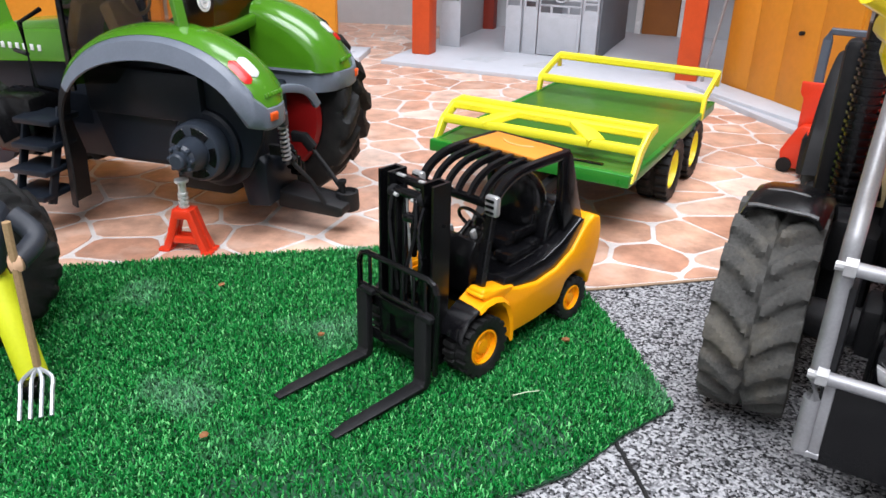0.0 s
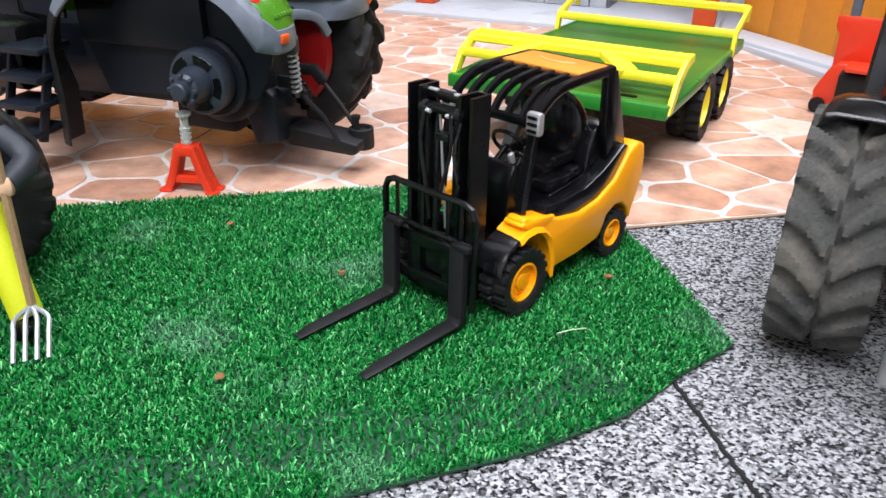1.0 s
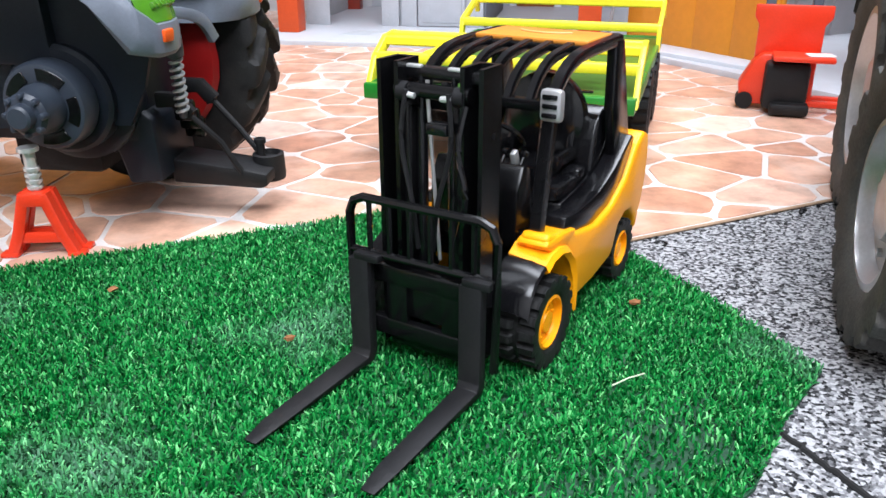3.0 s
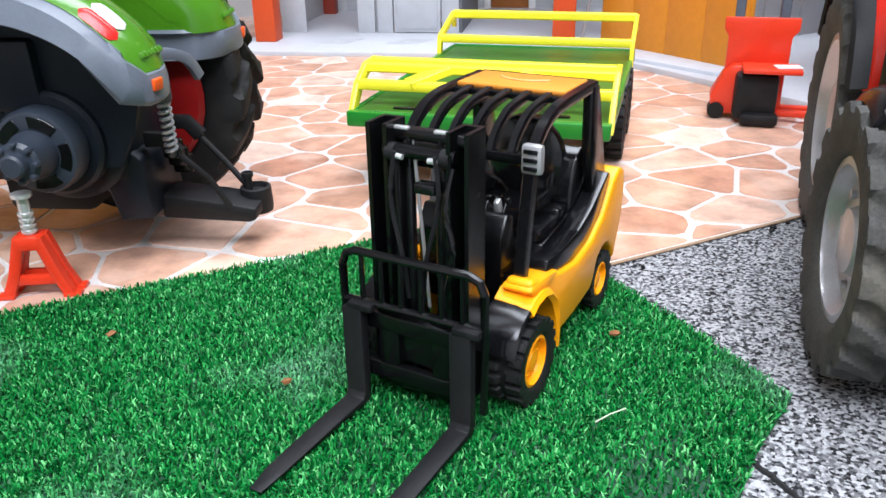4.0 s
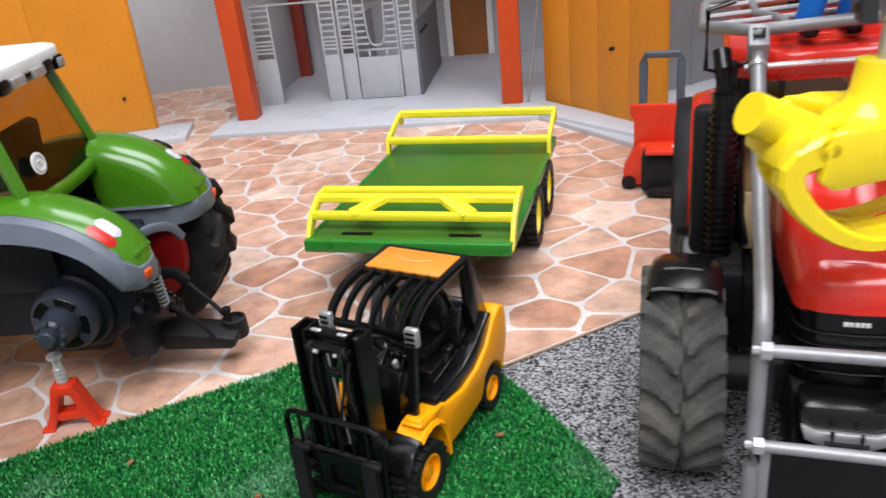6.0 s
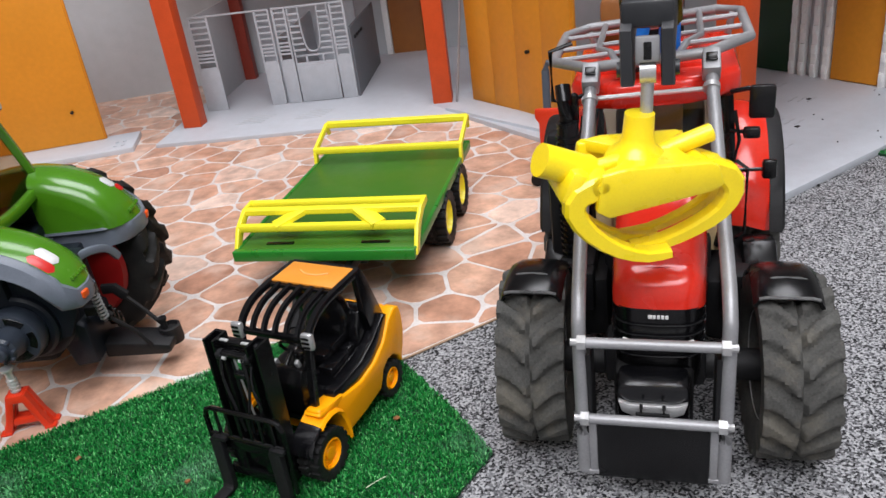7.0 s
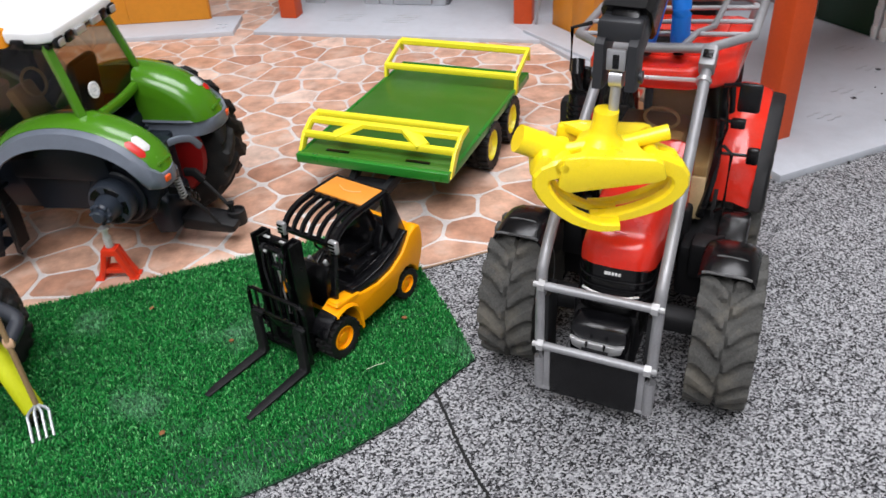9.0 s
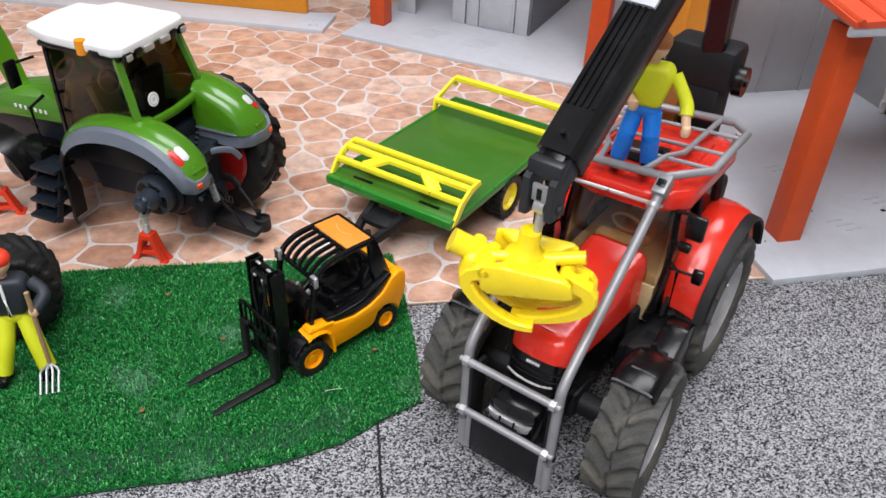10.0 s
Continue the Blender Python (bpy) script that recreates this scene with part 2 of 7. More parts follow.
def mat_grass():
    m = bpy.data.materials.new("artificial_turf_fibre")
    n, l, b = nodes_of(m)
    geo = n.new("ShaderNodeNewGeometry")
    ramp = n.new("ShaderNodeValToRGB")
    e = ramp.color_ramp.elements
    e[0].position, e[0].color = 0.0, (0.001, 0.060, 0.011, 1)
    e[1].position, e[1].color = 1.0, (0.19, 0.58, 0.20, 1)
    k = ramp.color_ramp.elements.new(0.62)
    k.color = (0.009, 0.200, 0.034, 1)
    k = ramp.color_ramp.elements.new(0.88)
    k.color = (0.042, 0.335, 0.072, 1)
    l.new(geo.outputs["Random Per Island"], ramp.inputs[0])
    big = n.new("ShaderNodeTexNoise")
    big.inputs["Scale"].default_value, big.inputs["Detail"].default_value = 13, 6
    l.new(geo.outputs["Position"], big.inputs["Vector"])
    mr = n.new("ShaderNodeMapRange")
    mr.inputs["From Min"].default_value, mr.inputs["From Max"].default_value, mr.inputs["To Max"].default_value = 0.57, 0.80, 0.42
    l.new(big.outputs["Fac"], mr.inputs["Value"])
    mix = n.new("ShaderNodeMix")
    mix.data_type = "RGBA"
    l.new(mr.outputs[0], mix.inputs["Factor"])
    l.new(ramp.outputs[0], mix.inputs["A"])
    mix.inputs["B"].default_value = (0.33, 0.56, 0.42, 1)
    l.new(mix.outputs["Result"], b.inputs["Base Color"])
    b.inputs["Roughness"].default_value = 0.42
    b.inputs["Specular IOR Level"].default_value = 0.22
    return m


def mat_glass():
    m = bpy.data.materials.new("smoky_cab_glass")
    n, l, b = nodes_of(m)
    out = n["Material Output"]
    tr = n.new("ShaderNodeBsdfTransparent")
    tr.inputs[0].default_value = (0.76, 0.68, 0.57, 1)
    gl = n.new("ShaderNodeBsdfGlossy")
    gl.inputs["Roughness"].default_value = 0.05
    fr = n.new("ShaderNodeFresnel")
    fr.inputs[0].default_value = 1.5
    mix = n.new("ShaderNodeMixShader")
    l.new(fr.outputs[0], mix.inputs[0])
    l.new(tr.outputs[0], mix.inputs[1])
    l.new(gl.outputs[0], mix.inputs[2])
    l.new(mix.outputs[0], out.inputs[0])
    return m


M["stone"], M["carpet"], M["grass"], M["glass"] = mat_stone(), mat_carpet(), mat_grass(), mat_glass()
M["turf_back"] = mat("turf_backing", (0.008, 0.055, 0.022), 0.7, var=0.25, scale=60, bump=0.3)


# ---- mesh helpers ----
def bm_new():
    return bmesh.new()


def box(bm, c, s, bev=0.0, rot=(0, 0, 0), seg=2):
    """A box of centre c and size s, with rounded edges."""
    t = bmesh.new()
    bmesh.ops.create_cube(t, size=1.0)
    bmesh.ops.scale(t, vec=s, verts=t.verts)
    if bev:
        bmesh.ops.bevel(t, geom=t.edges[:], offset=min(bev, min(s) * 0.45), segments=seg, profile=0.5, affect="EDGES")
    merge_in(bm, t, pose(*c, *rot))
    return bm


def merge_in(bm, t, m=None):
    if m is not None:
        t.transform(m)
    me = bpy.data.meshes.new("tmp")
    t.to_mesh(me)
    t.free()
    bm.from_mesh(me)
    bpy.data.meshes.remove(me)


def rod(bm, a, b, r, seg=12, r2=None, cap=True):
    """A round bar from a to b."""
    a, b = Vector(a), Vector(b)
    t = bmesh.new()
    bmesh.ops.create_cone(t, cap_ends=cap, segments=seg, radius1=r, radius2=r if r2 is None else r2, depth=(b - a).length)
    q = (b - a).to_track_quat("Z", "Y").to_matrix().to_4x4()
    merge_in(bm, t, Matrix.Translation((a + b) / 2) @ q)
    return bm


def smooth_path(pts, n=5):
    """Catmull-Rom through the points."""
    p = [Vector(q) for q in pts]
    out = []
    for i in range(len(p) - 1):
        a, b, c, d = p[max(i - 1, 0)], p[i], p[i + 1], p[min(i + 2, len(p) - 1)]
        for k in range(n):
            t = k / n
            out.append(0.5 * (2 * b + (c - a) * t + (2 * a - 5 * b + 4 * c - d) * t * t + (3 * b - a - 3 * c + d) * t**3))
    return out + [p[-1]]


def tube(bm, pts, r, seg=8, round_it=False, n=5, flat=None):
    """A bar of round (or flat: width, height) section along a path."""
    p = smooth_path(pts, n) if round_it else [Vector(q) for q in pts]
    rings = []
    for i, q in enumerate(p):
        d = (p[min(i + 1, len(p) - 1)] - p[max(i - 1, 0)]).normalized()
        side = d.cross(Vector((0, 0, 1)))
        if side.length < 1e-4:
            side = d.cross(Vector((1, 0, 0)))
        side.normalize()
        up = side.cross(d).normalized()
        if flat:
            w, h = flat[0] / 2, flat[1] / 2
            ring = [q + side * x * w + up * y * h for x, y in ((-1, -0.7), (-0.8, -1), (0.8, -1), (1, -0.7), (1, 0.7), (0.8, 1), (-0.8, 1), (-1, 0.7))]
        else:
            ring = [q + side * math.cos(2 * math.pi * k / seg) * r + up * math.sin(2 * math.pi * k / seg) * r for k in range(seg)]
        rings.append([bm.verts.new(v) for v in ring])
    m = len(rings[0])
    for i in range(len(rings) - 1):
        for k in range(m):
            bm.faces.new((rings[i][k], rings[i][(k + 1) % m], rings[i + 1][(k + 1) % m], rings[i + 1][k]))
    bm.faces.new(rings[0][::-1])
    bm.faces.new(rings[-1])
    return bm


def prism(bm, poly, lo, hi, axis="y", bev=0.0, seg=2):
    """A 2D outline extruded along an axis. y: outline in x, z; z: in x, y; x: in y, z."""
    t = bmesh.new()

    def place(u, v, w):
        return {"y": (u, w, v), "z": (u, v, w), "x": (w, u, v)}[axis]

    a = [t.verts.new(place(u, v, lo)) for u, v in poly]
    b = [t.verts.new(place(u, v, hi)) for u, v in poly]
    n = len(poly)
    for i in range(n):
        t.faces.new((a[i], a[(i + 1) % n], b[(i + 1) % n], b[i]))
    t.faces.new(a[::-1])
    t.faces.new(b)
    bmesh.ops.recalc_face_normals(t, faces=t.faces)
    if bev:
        bmesh.ops.bevel(t, geom=t.edges[:], offset=bev, segments=seg, profile=0.5, affect="EDGES", clamp_overlap=True)
    merge_in(bm, t)
    return bm


def lathe(bm, prof, seg=32, m=None):
    """A profile of (radius, height along y) turned about the y axis."""
    t = bmesh.new()
    rings = []
    for r, h in prof:
        rings.append([t.verts.new((r * math.cos(2 * math.pi * k / seg), h, r * math.sin(2 * math.pi * k / seg))) for k in range(seg)])
    for i in range(len(rings) - 1):
        for k in range(seg):
            t.faces.new((rings[i][k], rings[i][(k + 1) % seg], rings[i + 1][(k + 1) % seg], rings[i + 1][k]))
    bmesh.ops.remove_doubles(t, verts=t.verts, dist=1e-6)
    bmesh.ops.recalc_face_normals(t, faces=t.faces)
    merge_in(bm, t, m)
    return bm


def sheet(bm, rows):
    """A skin over a grid of points, rows of equal length."""
    g = [[bm.verts.new(p) for p in row] for row in rows]
    for i in range(len(g) - 1):
        for j in range(len(g[0]) - 1):
            bm.faces.new((g[i][j], g[i][j + 1], g[i + 1][j + 1], g[i + 1][j]))
    return bm


def thick(bm, d):
    """Gives an open skin a thickness."""
    bmesh.ops.recalc_face_normals(bm, faces=bm.faces)
    bmesh.ops.solidify(bm, geom=bm.faces[:], thickness=d)
    return bm


def link(name, bm, material, smooth=True, angle=38):
    me = bpy.data.meshes.new(name)
    bmesh.ops.recalc_face_normals(bm, faces=bm.faces)
    bm.to_mesh(me)
    bm.free()
    for mm in material if isinstance(material, (list, tuple)) else [material]:
        me.materials.append(mm)
    if smooth:
        me.shade_smooth()
        me.set_sharp_from_angle(angle=radians(angle))
    return new(name, me)


def part(name, bm, material, parent, label="", smooth=True, m=None):
    ob = link(name, bm, material, smooth)
    ob.parent = parent
    if m is not None:
        ob.matrix_basis = m
    return tagged(ob, label)


def thing(name, label, category, m, group="", kind=""):
    ob = new(name)
    ob.empty_display_size = 0.02
    ob.matrix_world = m
    return tagged(ob, label, category, group, kind)


def structure(name, bm, material, label="", category="", smooth=True):
    return tagged(link(name, bm, material, smooth), label, category, "", "structure")


def tyre_skin(R, W, rim_r, lugs, lug_h, chevron):
    """One moulded tyre: the tread bars rise smoothly out of the carcass."""
    h = W / 2
    side_p = [(rim_r, 0.72, 0.0), (rim_r + (R - rim_r) * 0.10, 0.90, 0.0), (rim_r + (R - rim_r) * 0.30, 0.98, 0.0), (rim_r + (R - rim_r) * 0.55, 1.01, 0.0), (R * 0.875, 1.01, 0.25), (R * 0.915, 0.995, 0.75), (R * 0.945 - lug_h * 0.5, 0.965, 1.0)]
    crown = [(R - lug_h) * (1 - 0.016 * (0.93 - 1.86 * k / 18) ** 2) for k in range(19)]
    prof = [(r, -f * h, w) for r, f, w in side_p] + [(crown[k], h * (-0.93 + 1.86 * k / 18), 1.0) for k in range(19)] + [(r, f * h, w) for r, f, w in side_p[::-1]]
    r0, y0, w0 = (np.array([q[k] for q in prof]) for k in range(3))
    na = lugs * 12
    ang = np.arange(na) * 2 * np.pi / na
    f = np.clip(1 - np.abs(y0) / h, 0, 1)
    sweep = 0.31 * (18 / lugs) if chevron else 0.0
    ph = (ang[:, None] + sweep * f[None, :] ** 1.5) / (2 * np.pi) * lugs + np.where(y0 > 0, 0.5, 0.0)[None, :]
    d = np.abs(ph % 1.0 - 0.5)
    half = (0.29 - 0.05 * f) if chevron else np.full_like(f, 0.30)
    m = np.clip((half[None, :] - d) / 0.10 + 0.5, 0, 1)
    m = m * m * (3 - 2 * m)
    m = m * (np.clip((1.0 - f) / 0.06, 0, 1) if chevron else np.clip((0.86 - f) / 0.08, 0, 1))[None, :]
    rad = r0[None, :] + lug_h * m * w0[None, :]
    yy = np.broadcast_to(y0, rad.shape) * (1 + 0.02 * m * (w0 < 1.0)[None, :] * (w0 > 0)[None, :])
    co = np.stack([rad * np.cos(ang)[:, None], yy, rad * np.sin(ang)[:, None]], 2).reshape(-1, 3)
    npf = len(prof)
    i, k = np.meshgrid(np.arange(na), np.arange(npf), indexing="ij")
    a, b = i * npf + k, i * npf + (k + 1) % npf
    c, e = ((i + 1) % na) * npf + (k + 1) % npf, ((i + 1) % na) * npf + k
    quads = np.stack([a, b, c, e], 2).reshape(-1, 4)
    me = bpy.data.meshes.new("tyre")
    me.from_pydata(co.tolist(), [], quads.tolist())
    me.shade_smooth()
    me.set_sharp_from_angle(angle=radians(50))
    return me


TYRES = {}


def wheel_parts(parent, x, y, z, R, W, rim_r, tyre_mat, rim_mat, lugs=18, lug_h=0.004, side=1, chevron=True, tyre_label="", rim_label="", deep=0.25, steer=0.0):
    """A tyre with raised tread bars, and its rim. side: +1 where the outer face looks to +y."""
    h = W / 2
    key = (R, W, rim_r, lugs, lug_h, chevron, tyre_mat.name)
    if key not in TYRES:
        TYRES[key] = tyre_skin(R, W, rim_r, lugs, lug_h, chevron)
        TYRES[key].materials.append(tyre_mat)
    tyre = new("tyre", TYRES[key])
    tyre.parent = parent
    tyre.matrix_basis = pose(x, y, z, 0, 0, steer) @ pose(0, 0, 0, 0, (x * 900 + y * 700) % 23, 0)
    tagged(tyre, tyre_label)
    bm = bm_new()
    s = side
    o = h * 0.8 * s
    i_ = o - s * W * deep
    lathe(bm, [(rim_r * 1.02, -o), (rim_r * 1.02, o), (rim_r * 1.06, o + s * 0.0006), (rim_r * 0.95, o + s * 0.0010), (rim_r * 0.93, o - s * 0.0012), (rim_r * 0.87, i_ + s * W * 0.06), (rim_r * 0.84, i_), (rim_r * 0.45, i_ + s * W * 0.02), (rim_r * 0.40, i_ + s * W * 0.10), (rim_r * 0.16, i_ + s * W * 0.12), (0.0001, i_ + s * W * 0.12)], 40)
    for k in range(8):
        a = 2 * math.pi * k / 8
        c = (rim_r * 0.62 * math.cos(a), i_ + s * W * 0.01, rim_r * 0.62 * math.sin(a))
        rod(bm, c, (c[0], c[1] + s * W * 0.05, c[2]), rim_r * 0.06, 6)
    part("rim", bm, rim_mat, tyre, rim_label)
    return tyre


# ---- the setting ----
# carpet that covers the whole room floor
bm = bm_new()
sheet(bm, [[(-3, -2.5, -0.002), (3.5, -2.5, -0.002)], [(-3, 4, -0.002), (3.5, 4, -0.002)]])
carpet = structure("ground", bm, M["carpet"], "black and white speckled grey carpet under the display", "carpet", smooth=False)
bm = bm_new()
wander = random.Random(4)
joint = smooth_path([(0.172, 0.528, -0.0016), (0.181, 0.515, -0.0016), (0.187, 0.495, -0.0016), (0.196, 0.46, -0.0016), (0.205, 0.43, -0.0016), (0.216, 0.395, -0.0016), (0.225, 0.3, -0.0016)], 12)
tube(bm, [q + Vector((wander.uniform(-0.0006, 0.0006), wander.uniform(-0.0006, 0.0006), wander.uniform(-0.0004, 0.0003))) for q in joint], 0.0012, 6)
part("seam", bm, M["seam"], carpet, "dark open joint in the carpet")

# room round the display
bm = bm_new()
for c, s in (((0.25, 4.05, 1.2), (6.6, 0.1, 2.6)), ((0.25, -2.55, 1.2), (6.6, 0.1, 2.6)), ((-3.05, 0.75, 1.2), (0.1, 6.5, 2.6)), ((3.55, 0.75, 1.2), (0.1, 6.5, 2.6))):
    box(bm, c, s)
structure("wall_room", bm, M["room"], "plain pale room wall", "wall", smooth=False)
bm = bm_new()
box(bm, (0.25, 0.75, 2.45), (6.8, 6.8, 0.1))
structure("ceiling", bm, M["room"], "plain white ceiling", "ceiling", smooth=False)

# printed stone floor sheet: joint-coloured sheet with a card edge
E17 = Vector((0.953, 0.304, 0)).normalized()


def floor_edge(x):
    return 0.681 + (x - 0.188) * 0.319


bm = bm_new()
prism(bm, [(-0.9, floor_edge(-0.9)), (0.62, floor_edge(0.62)), (0.62, 2.1), (-0.9, 2.1)], -0.0018, -0.0002, "z")
stone_floor = structure("floor", bm, M["grout"], "printed stone-pattern floor sheet with pale joints", "floor sheet", smooth=False)
bm = bm_new()
tube(bm, [(0.10, floor_edge(0.10) - 0.0008, -0.0008), (0.3, floor_edge(0.3) - 0.0008, -0.0008), (0.62, floor_edge(0.62) - 0.0008, -0.0008)], 0.001, 6)
part("card_edge", bm, M["card"], stone_floor, "brown cut edge of the sheet")

# artificial grass mat
GRASS = [(-0.60, 0.525), (-0.18, 0.660), (-0.08, 0.6915), (0.013, 0.718), (0.10, 0.746), (0.145, 0.757), (0.174, 0.683), (0.199, 0.607), (0.2145, 0.545), (0.185, 0.518), (0.158, 0.487), (0.116, 0.459), (0.05, 0.429), (0.015, 0.418), (-0.076, 0.383), (-0.6, 0.20)]


def inside(poly, x, y):
    hit, j = False, len(poly) - 1
    for i in range(len(poly)):
        (xi, yi), (xj, yj) = poly[i], poly[j]
        if (yi > y) != (yj > y) and x < (xj - xi) * (y - yi) / (yj - yi) + xi:
            hit = not hit
        j = i
    return hit


def turf(poly, name, label, count, bounds, seed):
    bm = bm_new()
    prism(bm, poly, -0.0005 if name == "grass_mat" else -0.0015, 0.0007, "z")
    mat_ob = structure(name, bm, M["turf_back"], label, "grass mat", smooth=False)
    rng = np.random.RandomState(seed)
    x0, x1, y0, y1 = bounds
    xs, ys = rng.uniform(x0, x1, count), rng.uniform(y0, y1, count)
    keep = np.array([inside(poly, a, b) for a, b in zip(xs, ys)])
    xs, ys = xs[keep], ys[keep]
    if name == "grass_mat":
        # worn band along the near edge: thin rows that let the backing show
        edge = np.interp(xs, [-0.6, -0.076, 0.015, 0.05, 0.116, 0.158, 0.185, 0.2145], [0.20, 0.383, 0.418, 0.429, 0.459, 0.487, 0.518, 0.545])
        d = ys - edge
        wob = 0.006 * np.sin(xs * 60) + 0.004 * np.sin(xs * 141 + 1)
        patchy = (d > 0.014 + wob * 0.5) & (d < 0.046 + wob) & (xs > -0.09) & (xs < 0.16)
        u = (xs * 0.91 + ys * 0.41) / 0.0042
        drop = patchy & (np.abs(u - np.round(u)) > 0.15) & (rng.uniform(0, 1, len(xs)) < 0.80)
        xs, ys = xs[~drop], ys[~drop]
    n = len(xs)
    ang, lean = rng.uniform(0, 2 * np.pi, n), rng.uniform(0.1, 1.0, n)
    w, h = rng.uniform(0.00050, 0.00100, n), rng.uniform(0.0022, 0.0042, n)
    tilt = ang + rng.uniform(-0.6, 0.6, n) + np.pi / 2
    sx, sy = np.cos(ang) * w / 2, np.sin(ang) * w / 2
    bx, by = np.cos(tilt) * h * np.sin(lean), np.sin(tilt) * h * np.sin(lean)
    z0 = np.full(n, 0.0004)
    zt = z0 + h * np.cos(lean) * 0.9 + 0.0004
    v = np.empty((n, 6, 3))
    for k, (f, zz, ww) in enumerate(((0, z0, 1), (0.45, z0 + (zt - z0) * 0.7, 1), (1.0, zt, 0.55))):
        v[:, 2 * k] = np.stack([xs + f * bx - sx * ww, ys + f * by - sy * ww, zz], 1)
        v[:, 2 * k + 1] = np.stack([xs + f * bx + sx * ww, ys + f * by + sy * ww, zz], 1)
    base = np.arange(n)[:, None] * 6
    quads = np.concatenate([base + [0, 1, 3, 2], base + [2, 3, 5, 4]])
    me = bpy.data.meshes.new("turf_fibres")
    me.vertices.add(n * 6)
    me.vertices.foreach_set("co", v.ravel())
    me.loops.add(len(quads) * 4)
    me.loops.foreach_set("vertex_index", quads.ravel().astype(np.int32))
    me.polygons.add(len(quads))
    me.polygons.foreach_set("loop_start", np.arange(0, len(quads) * 4, 4, dtype=np.int32))
    me.update()
    me.validate()
    me.materials.append(M["grass"])
    ob = new("turf_fibres", me)
    ob.parent = mat_ob
    tagged(ob, "short shiny green turf fibres", "", "", "stuff")
    return mat_ob


turf(GRASS, "grass_mat", "green artificial grass mat with cut edges", 330000, (-0.30, 0.22, 0.30, 0.76), 3)
turf([(0.745, 0.878), (0.775, 0.80), (1.1, 0.92), (1.08, 1.0)], "grass_strip", "strip of green artificial grass beside the barn", 40000, (0.7, 1.1, 0.8, 1.0), 4)

# ---- left barn: slab, posts, stalls, walls ----
B1 = pose(-0.100, 1.409, 0, 0, 0, -17.3)


def bits_of(name, parent, material, items, label=""):
    """Small boxes as parts: items of (centre, size, bevel, turn about z)."""
    for c, s, bev, rz in items:
        part(name, box(bm_new(), c, s, bev, (0, 0, rz)), material, parent, label)


def boards(parent, x0, x1, y, z0, z1, n, axis="x"):
    """A leaf of upright boards with narrow dark joints."""
    w = (x1 - x0) / n
    for k in range(n):
        c = x0 + w * (k + 0.5)
        if axis == "x":
            part("board", box(bm_new(), (c, y, (z0 + z1) / 2), (w - 0.0003, 0.004, z1 - z0), 0.0003), M["door"], parent)
        else:
            part("board", box(bm_new(), (y, c, (z0 + z1) / 2), (0.004, w - 0.0003, z1 - z0), 0.0003), M["door"], parent)


def slotted_column(x0, x1, y, z1, t=0.004):
    """A stall column: solid foot, slats between two stiles above."""
    bm = bm_new()
    xm = (x0 + x1) / 2
    box(bm, (xm, y, z1 * 0.235), (x1 - x0, t, z1 * 0.47), 0.0008)
    for x in (x0 + 0.0016, x1 - 0.0016):
        box(bm, (x, y, z1 * 0.72), (0.0036, t * 1.1, z1 * 0.56), 0.0004)
    box(bm, (xm, y, z1), (x1 - x0, t * 1.2, 0.003), 0.0006)
    col = part("column", bm, M["stall"], stall)
    z, slats = z1 * 0.47 + 0.0095, []
    while z < z1 - 0.004:
        slats.append(((xm, y, z), (x1 - x0 - 0.004, t * 0.9, 0.0030), 0.0005, 0))
        z += 0.0098 if z > z1 * 0.62 else 0.0060
    bits_of("slat", col, M["stall"], slats)


barn = thing("barn", "toy barn with grey slab, orange-red posts and grey stalls", "toy barn", B1, kind="structure")
slab = part("slab", box(bm_new(), (0.33, 0.27, 0.002), (0.62, 0.54, 0.008), 0.0008), M["concrete"], barn, "pale grey plastic floor slab with drain slots")
bits_of("drain_slot", slab, M["wallgrey"], [((0.15 + 0.05 * (i // 5) * 2 + 0.004 * (i % 5), 0.066 + 0.009 * (i % 5), 0.0063), (0.044, 0.0014, 0.0008), 0, 0) for i in range(10)])
for x in (0.054, 0.467):
    part("post", box(bm_new(), (x, 0.088, 0.186), (0.030, 0.030, 0.36), 0.0015), M["post"], barn, "square orange-red post")
back = part("back_wall", box(bm_new(), (0.33, 0.484, 0.18), (0.62, 0.012, 0.35), 0.001), M["wallgrey"], barn, "pale grey ribbed rear wall")
bits_of("rib", back, M["wallgrey"], [((x, 0.4765, 0.17), (0.004, 0.004, 0.33), 0.0008, 0) for x in (0.08, 0.15, 0.20, 0.25, 0.30, 0.45, 0.51)])
for x, w in ((0.371, 0.066), (0.115, 0.06)):
    part("rear_door", box(bm_new(), (x, 0.4755, 0.088), (w, 0.006, 0.165), 0.002), M["brown"], barn, "brown rear door")
for x in (0.331, 0.411):
    jamb = part("door_frame", box(bm_new(), (x, 0.474, 0.09), (0.012, 0.012, 0.175), 0.001), M["white"], barn)
    bits_of("rib", jamb, M["white"], [((x, 0.467, 0.02 + 0.028 * k), (0.006, 0.003, 0.016), 0.0005, 0) for k in range(6)])
part("post", box(bm_new(), (0.062, 0.384, 0.18), (0.022, 0.020, 0.35), 0.001), mat("dark_red_inner_post", (0.25, 0.03, 0.015), 0.5), barn, "dark red inner post")
# unseen roof, added above the barn to shade its inside
bm = bm_new()
prism(bm, [(0.11, 0.372), (0.30, 0.430), (0.53, 0.372), (0.53, 0.378), (0.30, 0.437), (0.11, 0.378)], -0.005, 0.665, "x")
part("roof", bm, M["roof"], barn, "unseen pitched barn roof added to shade the inside")
